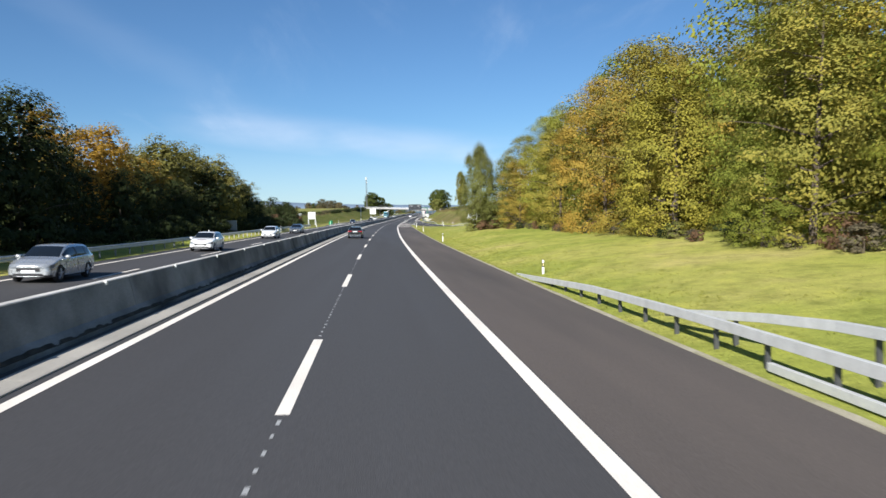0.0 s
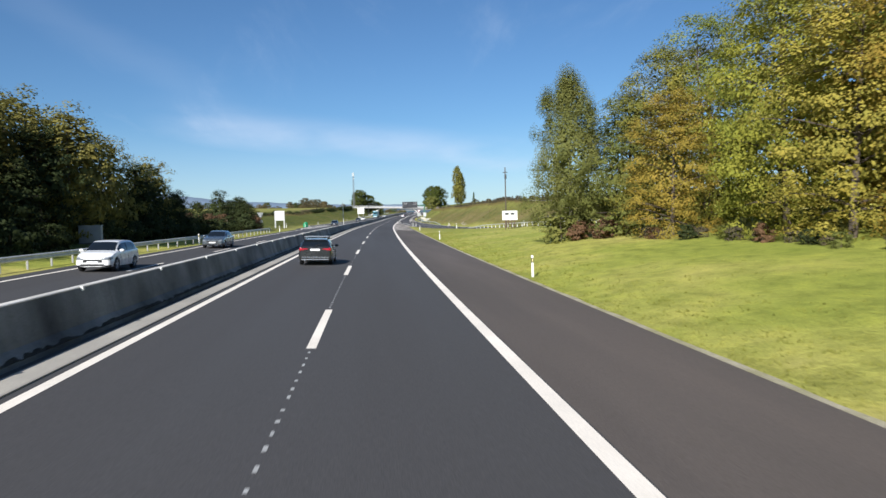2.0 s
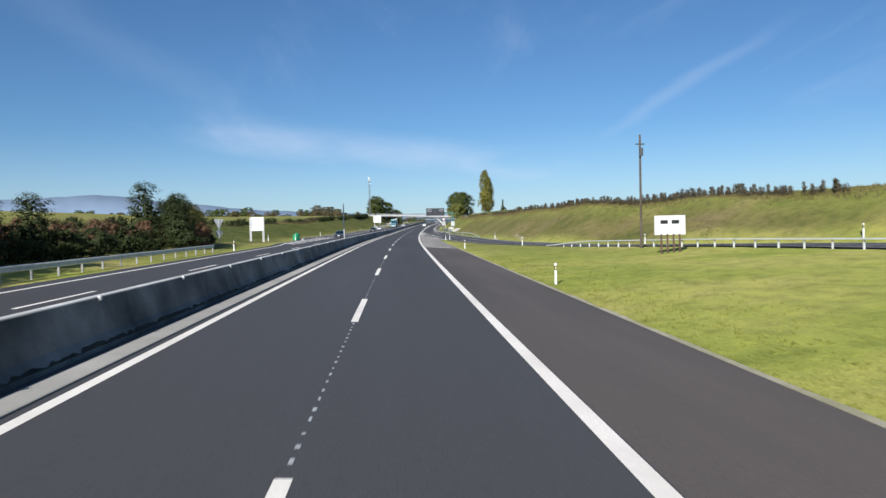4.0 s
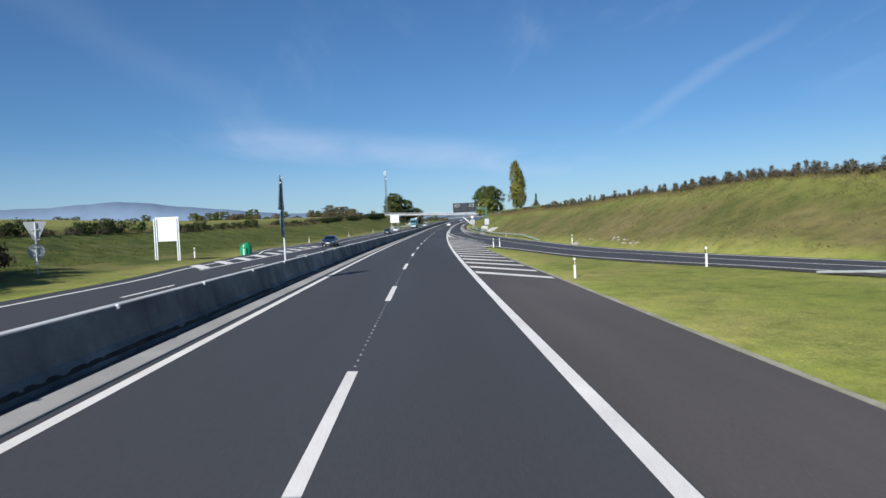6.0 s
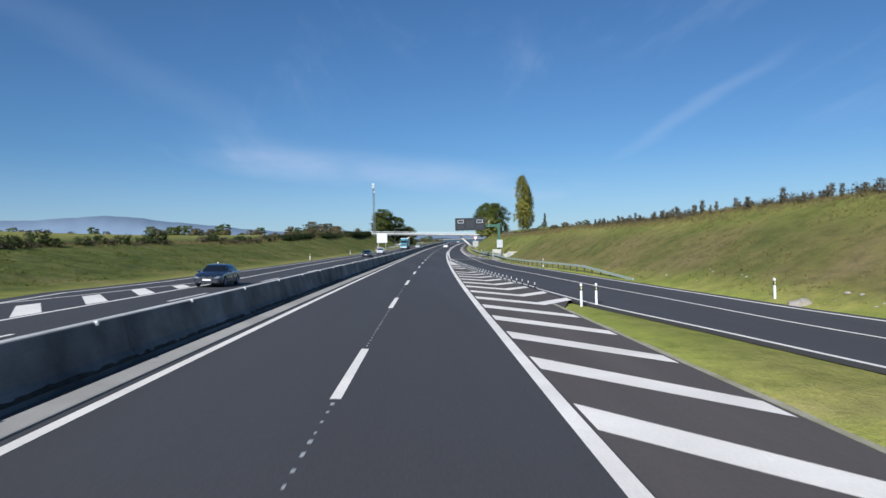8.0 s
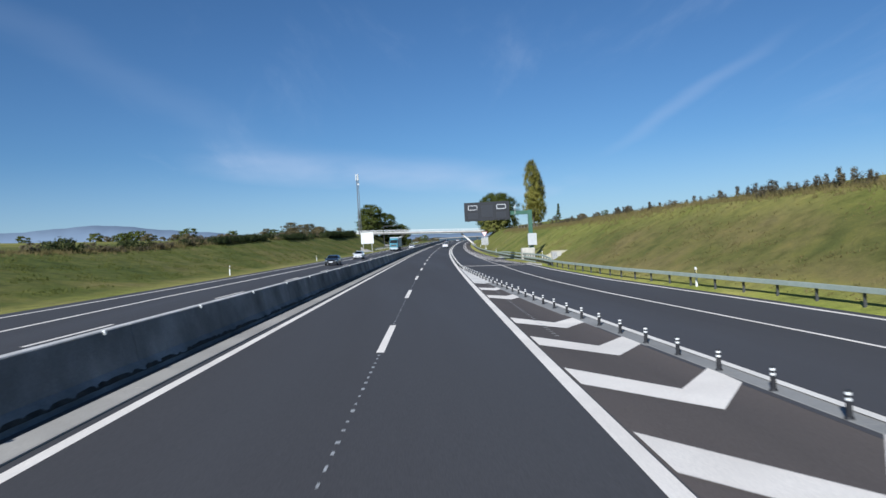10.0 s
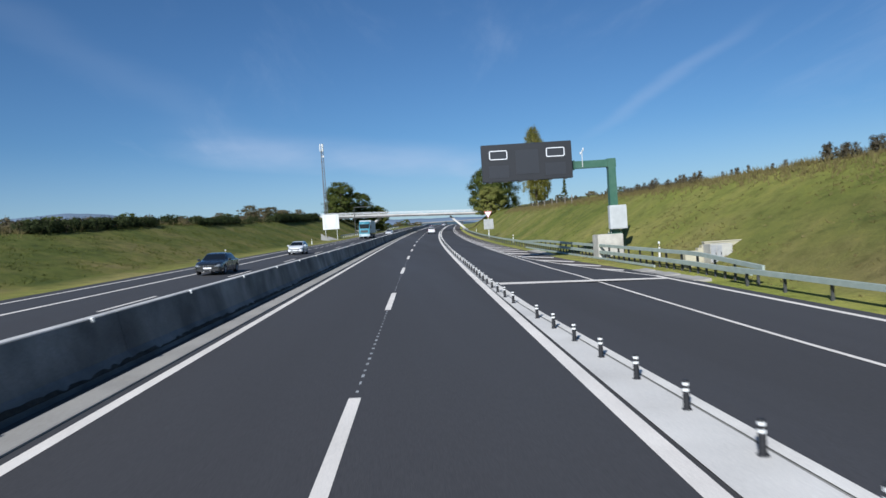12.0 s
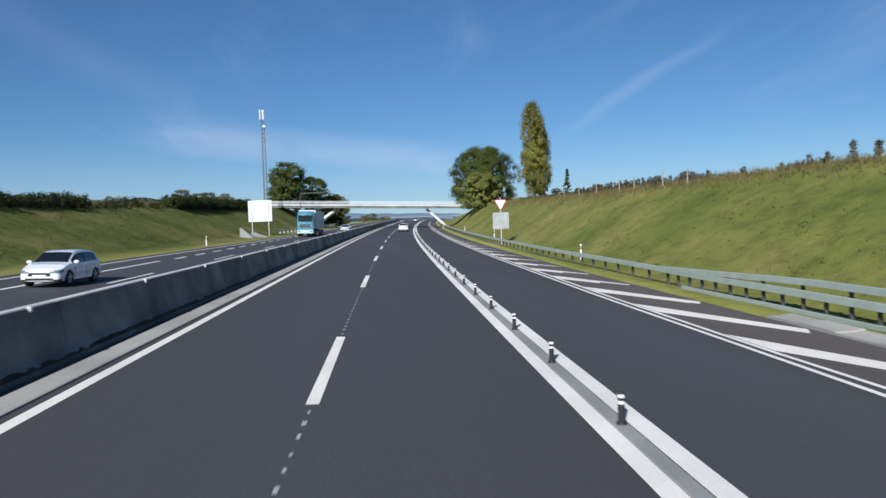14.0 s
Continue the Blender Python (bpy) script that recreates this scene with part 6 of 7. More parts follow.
for i in range(len(prof)):
    j = (i + 1) % len(prof)
    bm.faces.new((lo[j], lo[i], hi[i], hi[j]))
bmesh.ops.recalc_face_normals(bm, faces=bm.faces[:])
part("stepped_wall", bm, CREAM, t)
part("coping", boxed(0.02, 2.0, -0.2, 0.2, 0.982, 1.04, 0.012), CREAM, t, "projecting coping")
t = thing("service_cabinet", "grey and white metal service cabinet against the headwall", "cabinet", m=at(332.4, 15.75, 0))
part("cabinet_body", boxed(-0.5, 0.58, -0.3, 0.6, -0.8, 0.93, 0.02), material("cabinet_cream", (0.5, 0.48, 0.42), 0.55, vary=0.08, scale=2, fine=25, rgb2=(0.42, 0.4, 0.35), stains=0.2), t)
grey = material("door_grey", (0.4, 0.4, 0.4), 0.5, vary=0.06, scale=3)
for x0, x1 in ((-0.48, -0.2), (-0.18, 0.06)):
    door = part("door", boxed(x0, x1, -0.32, -0.3, -0.5, 0.88, 0.006), grey, t, "grey door")
    part("handle", boxed(x1 - 0.07, x1 - 0.04, -0.345, -0.32, 0.4, 0.55, 0.005), DARK_STEEL, door, "dark handle")

# ---- mast, utility pole, lamp ----
def build_masts():
    s, e = 517.6, -31.6
    g = over_ground(s, e)
    t = thing("radio_mast", "tall slim grey radio mast with antennas on top", "mast", m=at(s, e, 0))
    bm = bmesh.new()
    for a in range(3):
        an = a * 2 * math.pi / 3 + 0.3
        c, d = math.cos(an), math.sin(an)
        rod(bm, (0.55 * c, 0.55 * d, g - 0.5), (0.4 * c, 0.4 * d, 27.4), 0.12, 0.1, 6)
        an2 = an + 2 * math.pi / 3
        for k in range(22):
            f0, f1 = k / 22, (k + 1) / 22
            z0, z1 = g + (27.4 - g) * f0, g + (27.4 - g) * f1
            r0, r1 = 0.5 - 0.2 * f0, 0.5 - 0.2 * f1
            rod(bm, (r0 * c, r0 * d, z0), (r1 * math.cos(an2), r1 * math.sin(an2), z1), 0.03, None, 5)
    part("lattice_tower", bm, material("mast_grey", (0.2, 0.21, 0.22), 0.6, metal=0.3, vary=0.1), t)
    for a in range(3):
        an = a * 2 * math.pi / 3
        p = part("antenna", boxed(-0.2, 0.2, 0.45, 0.62, 27.2, 29.6, 0.03), WHITE_PLASTIC, t)
        p.rotation_euler = (0, 0, an)
    part("head_pole", rodded((0, 0, 26.5), (0, 0, 29.7), 0.06, None, 8), GALV, t)
    part("dish", rodded((0.35, -0.3, 25.6), (0.45, -0.5, 25.6), 0.35, 0.32, 16), WHITE_PLASTIC, t)
    s, e = 159.0, 20.4
    g = over_ground(s, e)
    t = thing("utility_pole", "dark wooden utility pole with a small top fitting", "utility pole", m=at(s, e, g))
    part("pole", rodded((0, 0, -0.5), (0, 0, 9.0), 0.1, 0.075, 10), BARK, t)
    part("crossarm", boxed(-0.35, 0.35, -0.05, 0.05, 8.2, 8.3, 0.01), DARK_STEEL, t)
    part("transformer", rodded((0, -0.25, 7.3), (0, -0.25, 7.9), 0.16, None, 12), DARK_STEEL, t)
    s, e = 500, -20.3
    g = over_ground(s, e)
    t = thing("cantilever_post", "slim grey cantilever post beside the oncoming carriageway", "post", m=at(s, e, g))
    part("post", rodded((0, 0, -0.3), (0, 0, 8.2), 0.12, 0.1, 10), DARK_STEEL, t)
    part("arm", boxed(0, 5.2, -0.08, 0.08, 8.0, 8.2, 0.02), DARK_STEEL, t)


build_masts()


# ---- bridge ----
def build_bridge():
    t = thing("overpass_bridge", "slim pale concrete overpass on slanted struts over the motorway", "bridge", m=Matrix.Identity(4))
    es = np.linspace(-36, 24, 13)
    top = np.interp(es, [-36, -28.3, 16, 24], [7.3, 7.1, 5.45, 5.15])

    def slab(s0, s1, up, down, name, mat, label=""):
        V, F = [], []
        for e, z in zip(es, top):
            for s in (s0, s1):
                V += [xyz(s, e, z + up), xyz(s, e, z - down)]
        for k in range(len(es) - 1):
            a = 4 * k
            F += [(a, a + 4, a + 6, a + 2), (a + 1, a + 3, a + 7, a + 5), (a, a + 1, a + 5, a + 4), (a + 2, a + 6, a + 7, a + 3)]
        F += [(0, 2, 3, 1), (len(V) - 4, len(V) - 3, len(V) - 1, len(V) - 2)]
        return part(name, mesh_from(name, V, F, mat), None, t, label)

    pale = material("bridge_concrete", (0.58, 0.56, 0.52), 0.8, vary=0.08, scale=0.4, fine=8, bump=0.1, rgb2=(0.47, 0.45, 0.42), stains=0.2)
    # darker copy of the concrete, with the deck's shade in its colour
    dark = material("shade_toned_concrete", (0.3, 0.29, 0.27), 0.85, vary=0.1, scale=0.4, fine=8, bump=0.1, rgb2=(0.22, 0.21, 0.2), stains=0.3)
    slab(524.0, 524.35, -0.1, 0.62, "edge_beam", pale, "pale edge beam")
    slab(533.6, 534.0, -0.1, 0.62, "edge_beam", pale)
    slab(524.36, 533.6, -0.35, 1.05, "deck", dark, "deck slab coloured dark as if in shade")
    for s in (524.15, 533.8):
        for zz in (0.6, 0.27):
            V, F = [], []
            for e, z in zip(es, top):
                V += [xyz(s + u, e, z + zz + w) for u, w in ((-0.04, -0.04), (0.04, -0.04), (0.04, 0.04), (-0.04, 0.04))]
            for k in range(len(es) - 1):
                F += [(4 * k + i, 4 * k + (i + 1) % 4, 4 * k + 4 + (i + 1) % 4, 4 * k + 4 + i) for i in range(4)]
            part("hand_rail", mesh_from("hand_rail", V, F, GALV), None, t)
        for e, z in zip(np.linspace(-34, 22, 29), np.interp(np.linspace(-34, 22, 29), es, top)):
            a = Vector(xyz(s, e, z - 0.1))
            part("baluster", rodded(a, a + Vector((0, 0, 0.7)), 0.035, None, 6), GALV, t)
    for s in (526, 532):
        for (e0, z0), (e1, z1) in (((-15.8, 5.3), (-22.8, 0.4)), ((7.2, 4.5), (11.9, 0.2))):
            a, b = Vector(xyz(s, e0, z0)), Vector(xyz(s, e1, z1))
            bm = bmesh.new()
            m = Matrix.Translation((a + b) / 2) @ (b - a).to_track_quat("Z", "X").to_matrix().to_4x4()
            bmesh.ops.create_cube(bm, size=1, matrix=m @ Matrix.Diagonal((0.6, 0.4, (b - a).length, 1)))
            part("strut", bm, pale, t)
            f = Vector(xyz(s, e1, over_ground(s, e1)))
            bm = bmesh.new()
            box(bm, f.x - 0.8, f.x + 0.8, f.y - 1.2, f.y + 1.2, f.z - 0.8, f.z + 0.5, 0.03)
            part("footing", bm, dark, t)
    for e in (-33.5, 21.5):
        f = Vector(xyz(529, e, float(np.interp(e, es, top)) - 1.0))
        bm = bmesh.new()
        box(bm, f.x - 1.2, f.x + 1.2, f.y - 5, f.y + 5, f.z - 3.5, f.z + 0.1, 0.03)
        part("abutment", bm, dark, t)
    # a second crossing further off
    t2 = thing("distant_overpass", "distant low concrete overpass across the motorway", "bridge", m=Matrix.Identity(4))
    V = np.concatenate([xyz(np.full(2, s), np.array([-60.0, 60.0]), np.full(2, z)) for s in (1000, 1008) for z in (5.4, 6.3)])
    F = [(0, 1, 3, 2), (4, 6, 7, 5), (0, 4, 5, 1), (2, 3, 7, 6), (0, 2, 6, 4), (1, 5, 7, 3)]
    part("deck", mesh_from("deck", V, F, dark), None, t2)
    for e in (-22, -5.4, 14):
        a = Vector(xyz(1004, e, 0))
        part("pier", rodded(a - Vector((0, 0, 1)), a + Vector((0, 0, 5.1)), 0.6, None, 12), dark, t2)


build_bridge()
# rubble on the bank
rng = np.random.default_rng(12)
for k in range(42):
    if k < 28:
        s, e, r = rng.uniform(216.5, 226.5), rng.normal(20.7, 0.22), rng.uniform(0.06, 0.2)
    elif k < 34:
        s, e, r = rng.uniform(228, 232), rng.normal(19.0, 0.3), rng.uniform(0.06, 0.16)
    else:
        s = rng.uniform(240, 252)
        e, r = float(RAMP_RIGHT(s)) + rng.uniform(1.8, 3.4), rng.uniform(0.05, 0.12)
    if k == 28:
        s, e, r = 231.9, 18.0, 0.55
    bm = bmesh.new()
    bmesh.ops.create_icosphere(bm, subdivisions=2, radius=r)
    for v in bm.verts:
        v.co *= 1 + 0.35 * noise.noise(v.co / r * 1.3 + Vector((k * 7.1, 0, 0)))
        v.co.z *= 0.6
    me = bpy.data.meshes.new("boulder")
    bm.to_mesh(me)
    bm.free()
    me.materials.append(ROCK)
    ob = new("boulder", me)
    ob.matrix_world = at(s, e, over_ground(s, e) - 0.1 * r, rng.uniform(0, 360))
    tagged(ob, "pale weathered limestone boulder lying on the bank", "boulder", "boulders on the bank")



def wedge(points, y0, y1):
    """A slab between y0 and y1 with the given outline in x and z."""
    bm = bmesh.new()
    lo, hi = [bm.verts.new((x, y0, z)) for x, z in points], [bm.verts.new((x, y1, z)) for x, z in points]
    bm.faces.new(lo), bm.faces.new(hi[::-1])
    for i in range(len(points)):
        j = (i + 1) % len(points)
        bm.faces.new((lo[j], lo[i], hi[i], hi[j]))
    bmesh.ops.recalc_face_normals(bm, faces=bm.faces[:])
    bmesh.ops.bevel(bm, geom=bm.edges[:], offset=0.02, segments=1, affect="EDGES")
    return bm


t = thing("drain_inlet", "concrete drain inlet with sloping wing walls in the grass slope", "drain inlet", m=at(452, -20.0, over_ground(452, -20.3)))
part("wing_wall", wedge([(-1.9, -0.3), (0, -0.3), (0, 0.12), (-1.65, 1.55), (-1.9, 1.55)], -0.1, 0.1), KERB_GREY, t, "grey concrete wing wall")
part("wing_wall", wedge([(-1.2, -0.3), (1.3, -0.3), (1.3, 0.1), (-0.9, 0.95), (-1.2, 0.95)], 4.2, 4.4), KERB_GREY, t, "grey concrete wing wall")
part("sloping_floor", wedge([(-2.0, -0.3), (0, -0.3), (0, 0.02), (-1.9, 0.8), (-2.0, 0.8)], 0.16, 4.19), CONCRETE, t, "stained dark concrete floor")

# ---- grey cabinet at the foot of the shaded wood ----
def wood_cabinet(s, e):
    t = thing("control_cabinet", "grey metal roadside control cabinet beside the shaded wood", "cabinet", m=at(s, e, over_ground(s, e), 3))
    grey = material("cabinet_grey", (0.4, 0.42, 0.43), 0.55, metal=0.2, vary=0.08, scale=2, fine=25, bump=0.04, rgb2=(0.33, 0.35, 0.36))
    part("plinth", boxed(-0.88, 0.88, -0.28, 0.28, -0.25, 0.14, 0.02), CONCRETE, t, "concrete plinth")
    part("body", boxed(-0.85, 0.85, -0.25, 0.25, 0.14, 1.48, 0.015), grey, t)
    part("lid", boxed(-0.9, 0.9, -0.3, 0.3, 1.48, 1.55, 0.02), grey, t, "overhanging lid")
    for x in (-0.42, 0.42):
        door = part("door", boxed(x - 0.4, x + 0.4, -0.272, -0.25, 0.2, 1.43, 0.008), grey, t)
        part("handle", boxed(x * 0.2 - 0.02, x * 0.2 + 0.02, -0.3, -0.272, 0.75, 0.92, 0.006), DARK_STEEL, door, "dark handle")


wood_cabinet(114.4, -21.6)


# ---- vehicles ----
TYRE = material("tyre_rubber", (0.018, 0.018, 0.019), 0.85, vary=0.15, scale=6, bump=0.1)
RIM = material("alloy_rim", (0.5, 0.5, 0.52), 0.35, metal=0.8, vary=0.05, scale=5, bump=0)
CAR_GLASS = plain("tinted_glass", (0.008, 0.011, 0.015), 0.04, spec=0.5)
TAIL_RED = plain("tail_lamp_red", (0.34, 0.008, 0.02), 0.2, coat=0.6)
HEAD_LAMP = plain("head_lamp", (0.16, 0.175, 0.19), 0.12, coat=0.8)
PLATE = plain("plate_white", (0.8, 0.8, 0.8), 0.5)
TRIM = material("grey_trim", (0.06, 0.06, 0.063), 0.6, vary=0.1, scale=6)
CHROME = plain("satin_chrome", (0.6, 0.6, 0.62), 0.25, 0.9)


def loft(name, rings, mat, smooth=True):
    n = len(rings[0])
    V = [p for r in rings for p in r]
    F = [(k * n + i, k * n + (i + 1) % n, (k + 1) * n + (i + 1) % n, (k + 1) * n + i) for k in range(len(rings) - 1) for i in range(n)]
    F += [tuple(range(n - 1, -1, -1)), tuple((len(rings) - 1) * n + i for i in range(n))]
    me = mesh_from(name, V, F, mat, smooth=smooth)
    bm = bmesh.new()
    bm.from_mesh(me)
    bmesh.ops.recalc_face_normals(bm, faces=bm.faces[:])
    bm.to_mesh(me)
    bm.free()
    if smooth:
        me.polygons.foreach_set("use_smooth", [len(p.vertices) == 4 for p in me.polygons])
    return me


BODY_RING = [(-0.8, 0), (-0.95, 0.06), (-0.985, 0.22), (-1, 0.5), (-0.985, 0.72), (-0.945, 0.9), (-0.86, 1), (0.86, 1), (0.945, 0.9), (0.985, 0.72), (1, 0.5), (0.985, 0.22), (0.95, 0.06), (0.8, 0)]


def eased(xs, ys, x):
    """A smooth curve through the points that never overshoots them."""
    xs, ys = np.asarray(xs, float), np.asarray(ys, float)
    h, d = np.diff(xs), np.diff(ys) / np.diff(xs)
    m = np.zeros(len(xs))
    for k in range(1, len(xs) - 1):
        if d[k - 1] * d[k] > 0:
            m[k] = 2 * d[k - 1] * d[k] / (d[k - 1] + d[k])
    m[0], m[-1] = d[0], d[-1]
    k = np.clip(np.searchsorted(xs, x) - 1, 0, len(xs) - 2)
    t = (x - xs[k]) / h[k]
    return (2 * t ** 3 - 3 * t ** 2 + 1) * ys[k] + (t ** 3 - 2 * t ** 2 + t) * h[k] * m[k] + (3 * t ** 2 - 2 * t ** 3) * ys[k + 1] + (t ** 3 - t ** 2) * h[k] * m[k + 1]


# along each body from the tail (0) to the nose (1): half-width share, underside, waist, top of the middle, half-width share of that top
BODIES = {
    "estate": [(0, .88, .33, .9, .93, .8), (.006, .935, .28, .955, .985, .8), (.018, .96, .25, .98, 1.015, .8), (.03, .97, .23, .985, 1.05, .79), (.075, .985, .21, 1.0, 1.25, .74), (.115, .99, .2, 1.0, 1.385, .7), (.2, 1, .19, .99, 1.43, .68), (.36, 1, .18, .965, 1.455, .67), (.5, 1, .18, .95, 1.44, .67), (.58, 1, .18, .94, 1.39, .68), (.66, 1, .18, .935, 1.21, .74), (.745, .995, .19, .93, .985, .8), (.85, .985, .19, .86, .93, .76), (.93, .95, .2, .76, .83, .7), (.972, .9, .22, .7, .75, .66), (.992, .84, .24, .65, .7, .62), (1, .78, .27, .62, .66, .6)],
    "hatch": [(0, .86, .34, .9, .93, .78), (.006, .92, .29, .95, .98, .78), (.02, .95, .26, .97, 1.01, .78), (.035, .96, .24, .98, 1.06, .78), (.08, .98, .21, .99, 1.3, .72), (.115, .99, .2, .985, 1.4, .69), (.2, 1, .19, .98, 1.455, .67), (.36, 1, .18, .96, 1.48, .66), (.5, 1, .18, .94, 1.46, .66), (.58, 1, .18, .93, 1.4, .68), (.68, 1, .18, .925, 1.19, .74), (.77, .995, .19, .92, .98, .8), (.86, .98, .19, .85, .92, .76), (.93, .94, .2, .75, .82, .7), (.972, .89, .22, .7, .76, .65), (.992, .82, .24, .65, .7, .61), (1, .76, .27, .62, .66, .59)],
    "sedan": [(0, .86, .36, .88, .91, .78), (.006, .92, .3, .93, .96, .78), (.03, .95, .25, .95, .99, .8), (.09, .98, .22, .955, 1.01, .8), (.14, .99, .2, .955, 1.06, .78), (.22, 1, .19, .95, 1.29, .72), (.29, 1, .18, .945, 1.39, .69), (.4, 1, .18, .94, 1.425, .67), (.5, 1, .18, .93, 1.4, .67), (.57, 1, .18, .925, 1.33, .68), (.65, 1, .18, .92, 1.14, .74), (.73, .995, .19, .9, .96, .8), (.85, .98, .19, .83, .9, .76), (.93, .95, .2, .74, .8, .7), (.972, .9, .22, .68, .73, .65), (.992, .84, .24, .63, .67, .61), (1, .78, .27, .6, .63, .59)],
    "suv": [(0, .88, .4, 1.02, 1.05, .8), (.006, .935, .35, 1.07, 1.1, .8), (.018, .95, .32, 1.1, 1.14, .82), (.03, .97, .3, 1.12, 1.2, .8), (.06, .985, .28, 1.13, 1.42, .76), (.095, .99, .26, 1.13, 1.57, .72), (.2, 1, .25, 1.12, 1.64, .7), (.36, 1, .24, 1.1, 1.66, .69), (.5, 1, .24, 1.08, 1.64, .69), (.58, 1, .24, 1.07, 1.57, .7), (.67, 1, .24, 1.06, 1.34, .76), (.75, .995, .25, 1.05, 1.1, .8), (.86, .985, .26, .99, 1.05, .77), (.93, .95, .27, .9, .96, .72), (.972, .88, .3, .8, .86, .66), (.992, .78, .33, .72, .78, .6), (1, .7, .36, .67, .71, .56)],
}
# where each body's rear window, side windows, pillars and windscreen run
GLASS = {"estate": ((.028, .108), (.1, .69), (.215, .425), (.585, .738)), "hatch": ((.034, .108), (.11, .71), (.22, .43), (.585, .762)), "sedan": ((.14, .282), (.17, .68), (.215, .42), (.575, .722)), "suv": ((.03, .09), (.085, .7), (.215, .425), (.585, .742))}


def shell_grid(style, L, hw, r, axles):
    """The body's skin as a fine grid: rings of points from tail to nose."""
    keys = np.array(BODIES[style])
    f = np.unique(np.concatenate([np.linspace(0, .13, 22), np.linspace(.13, .9, 50), np.linspace(.9, 1, 16)]))
    w, zb, zw, zt, wt = (eased(keys[:, 0], keys[:, k], f) for k in range(1, 6))
    rings = []
    for k in range(len(f)):
        W, T, lift = w[k] * hw, wt[k] * hw, zw[k] - zb[k]
        T = min(T, W * 0.93)
        side = [(0, zb[k]), (.5 * W, zb[k]), (.84 * W, zb[k] + .01), (.93 * W, zb[k] + .04)]
        for q in np.linspace(.1, .93, 13):
            side.append((W * (.955 + .05 * math.sin(math.pi * min(1, .12 + .88 * q)) - (.012 if .62 < q < .7 else 0)), zb[k] + lift * q))
        side.append((.955 * W, zw[k] - .012))
        x0, z0 = .93 * W, zw[k] + .006
        rise = max(zt[k] - zw[k] - .035, .004)
        for q in (0, .06, .3, .55, .8, .93, 1):
            side.append((x0 + (T - x0) * (q + .18 * math.sin(math.pi * q) * -1 * min(1, rise / .3)), z0 + rise * q))
        for q, d in ((.93, .024), (.8, .014), (.6, .007), (.35, .003), (.12, 0), (0, 0)):
            side.append((T * q, zt[k] - d * min(1, rise / .2 + .3)))
        ring = np.array(side)
        y = (f[k] - .5) * L
        inside = np.zeros(len(ring), bool)
        for a in axles:
            # the wheel arch is pressed in round each axle
            d = np.hypot(y - a, ring[:, 1] - r)
            hit = (d < r + .065) & (ring[:, 0] > .5 * W)
            inside |= hit
        rings.append((y, ring, inside))
    return f, rings


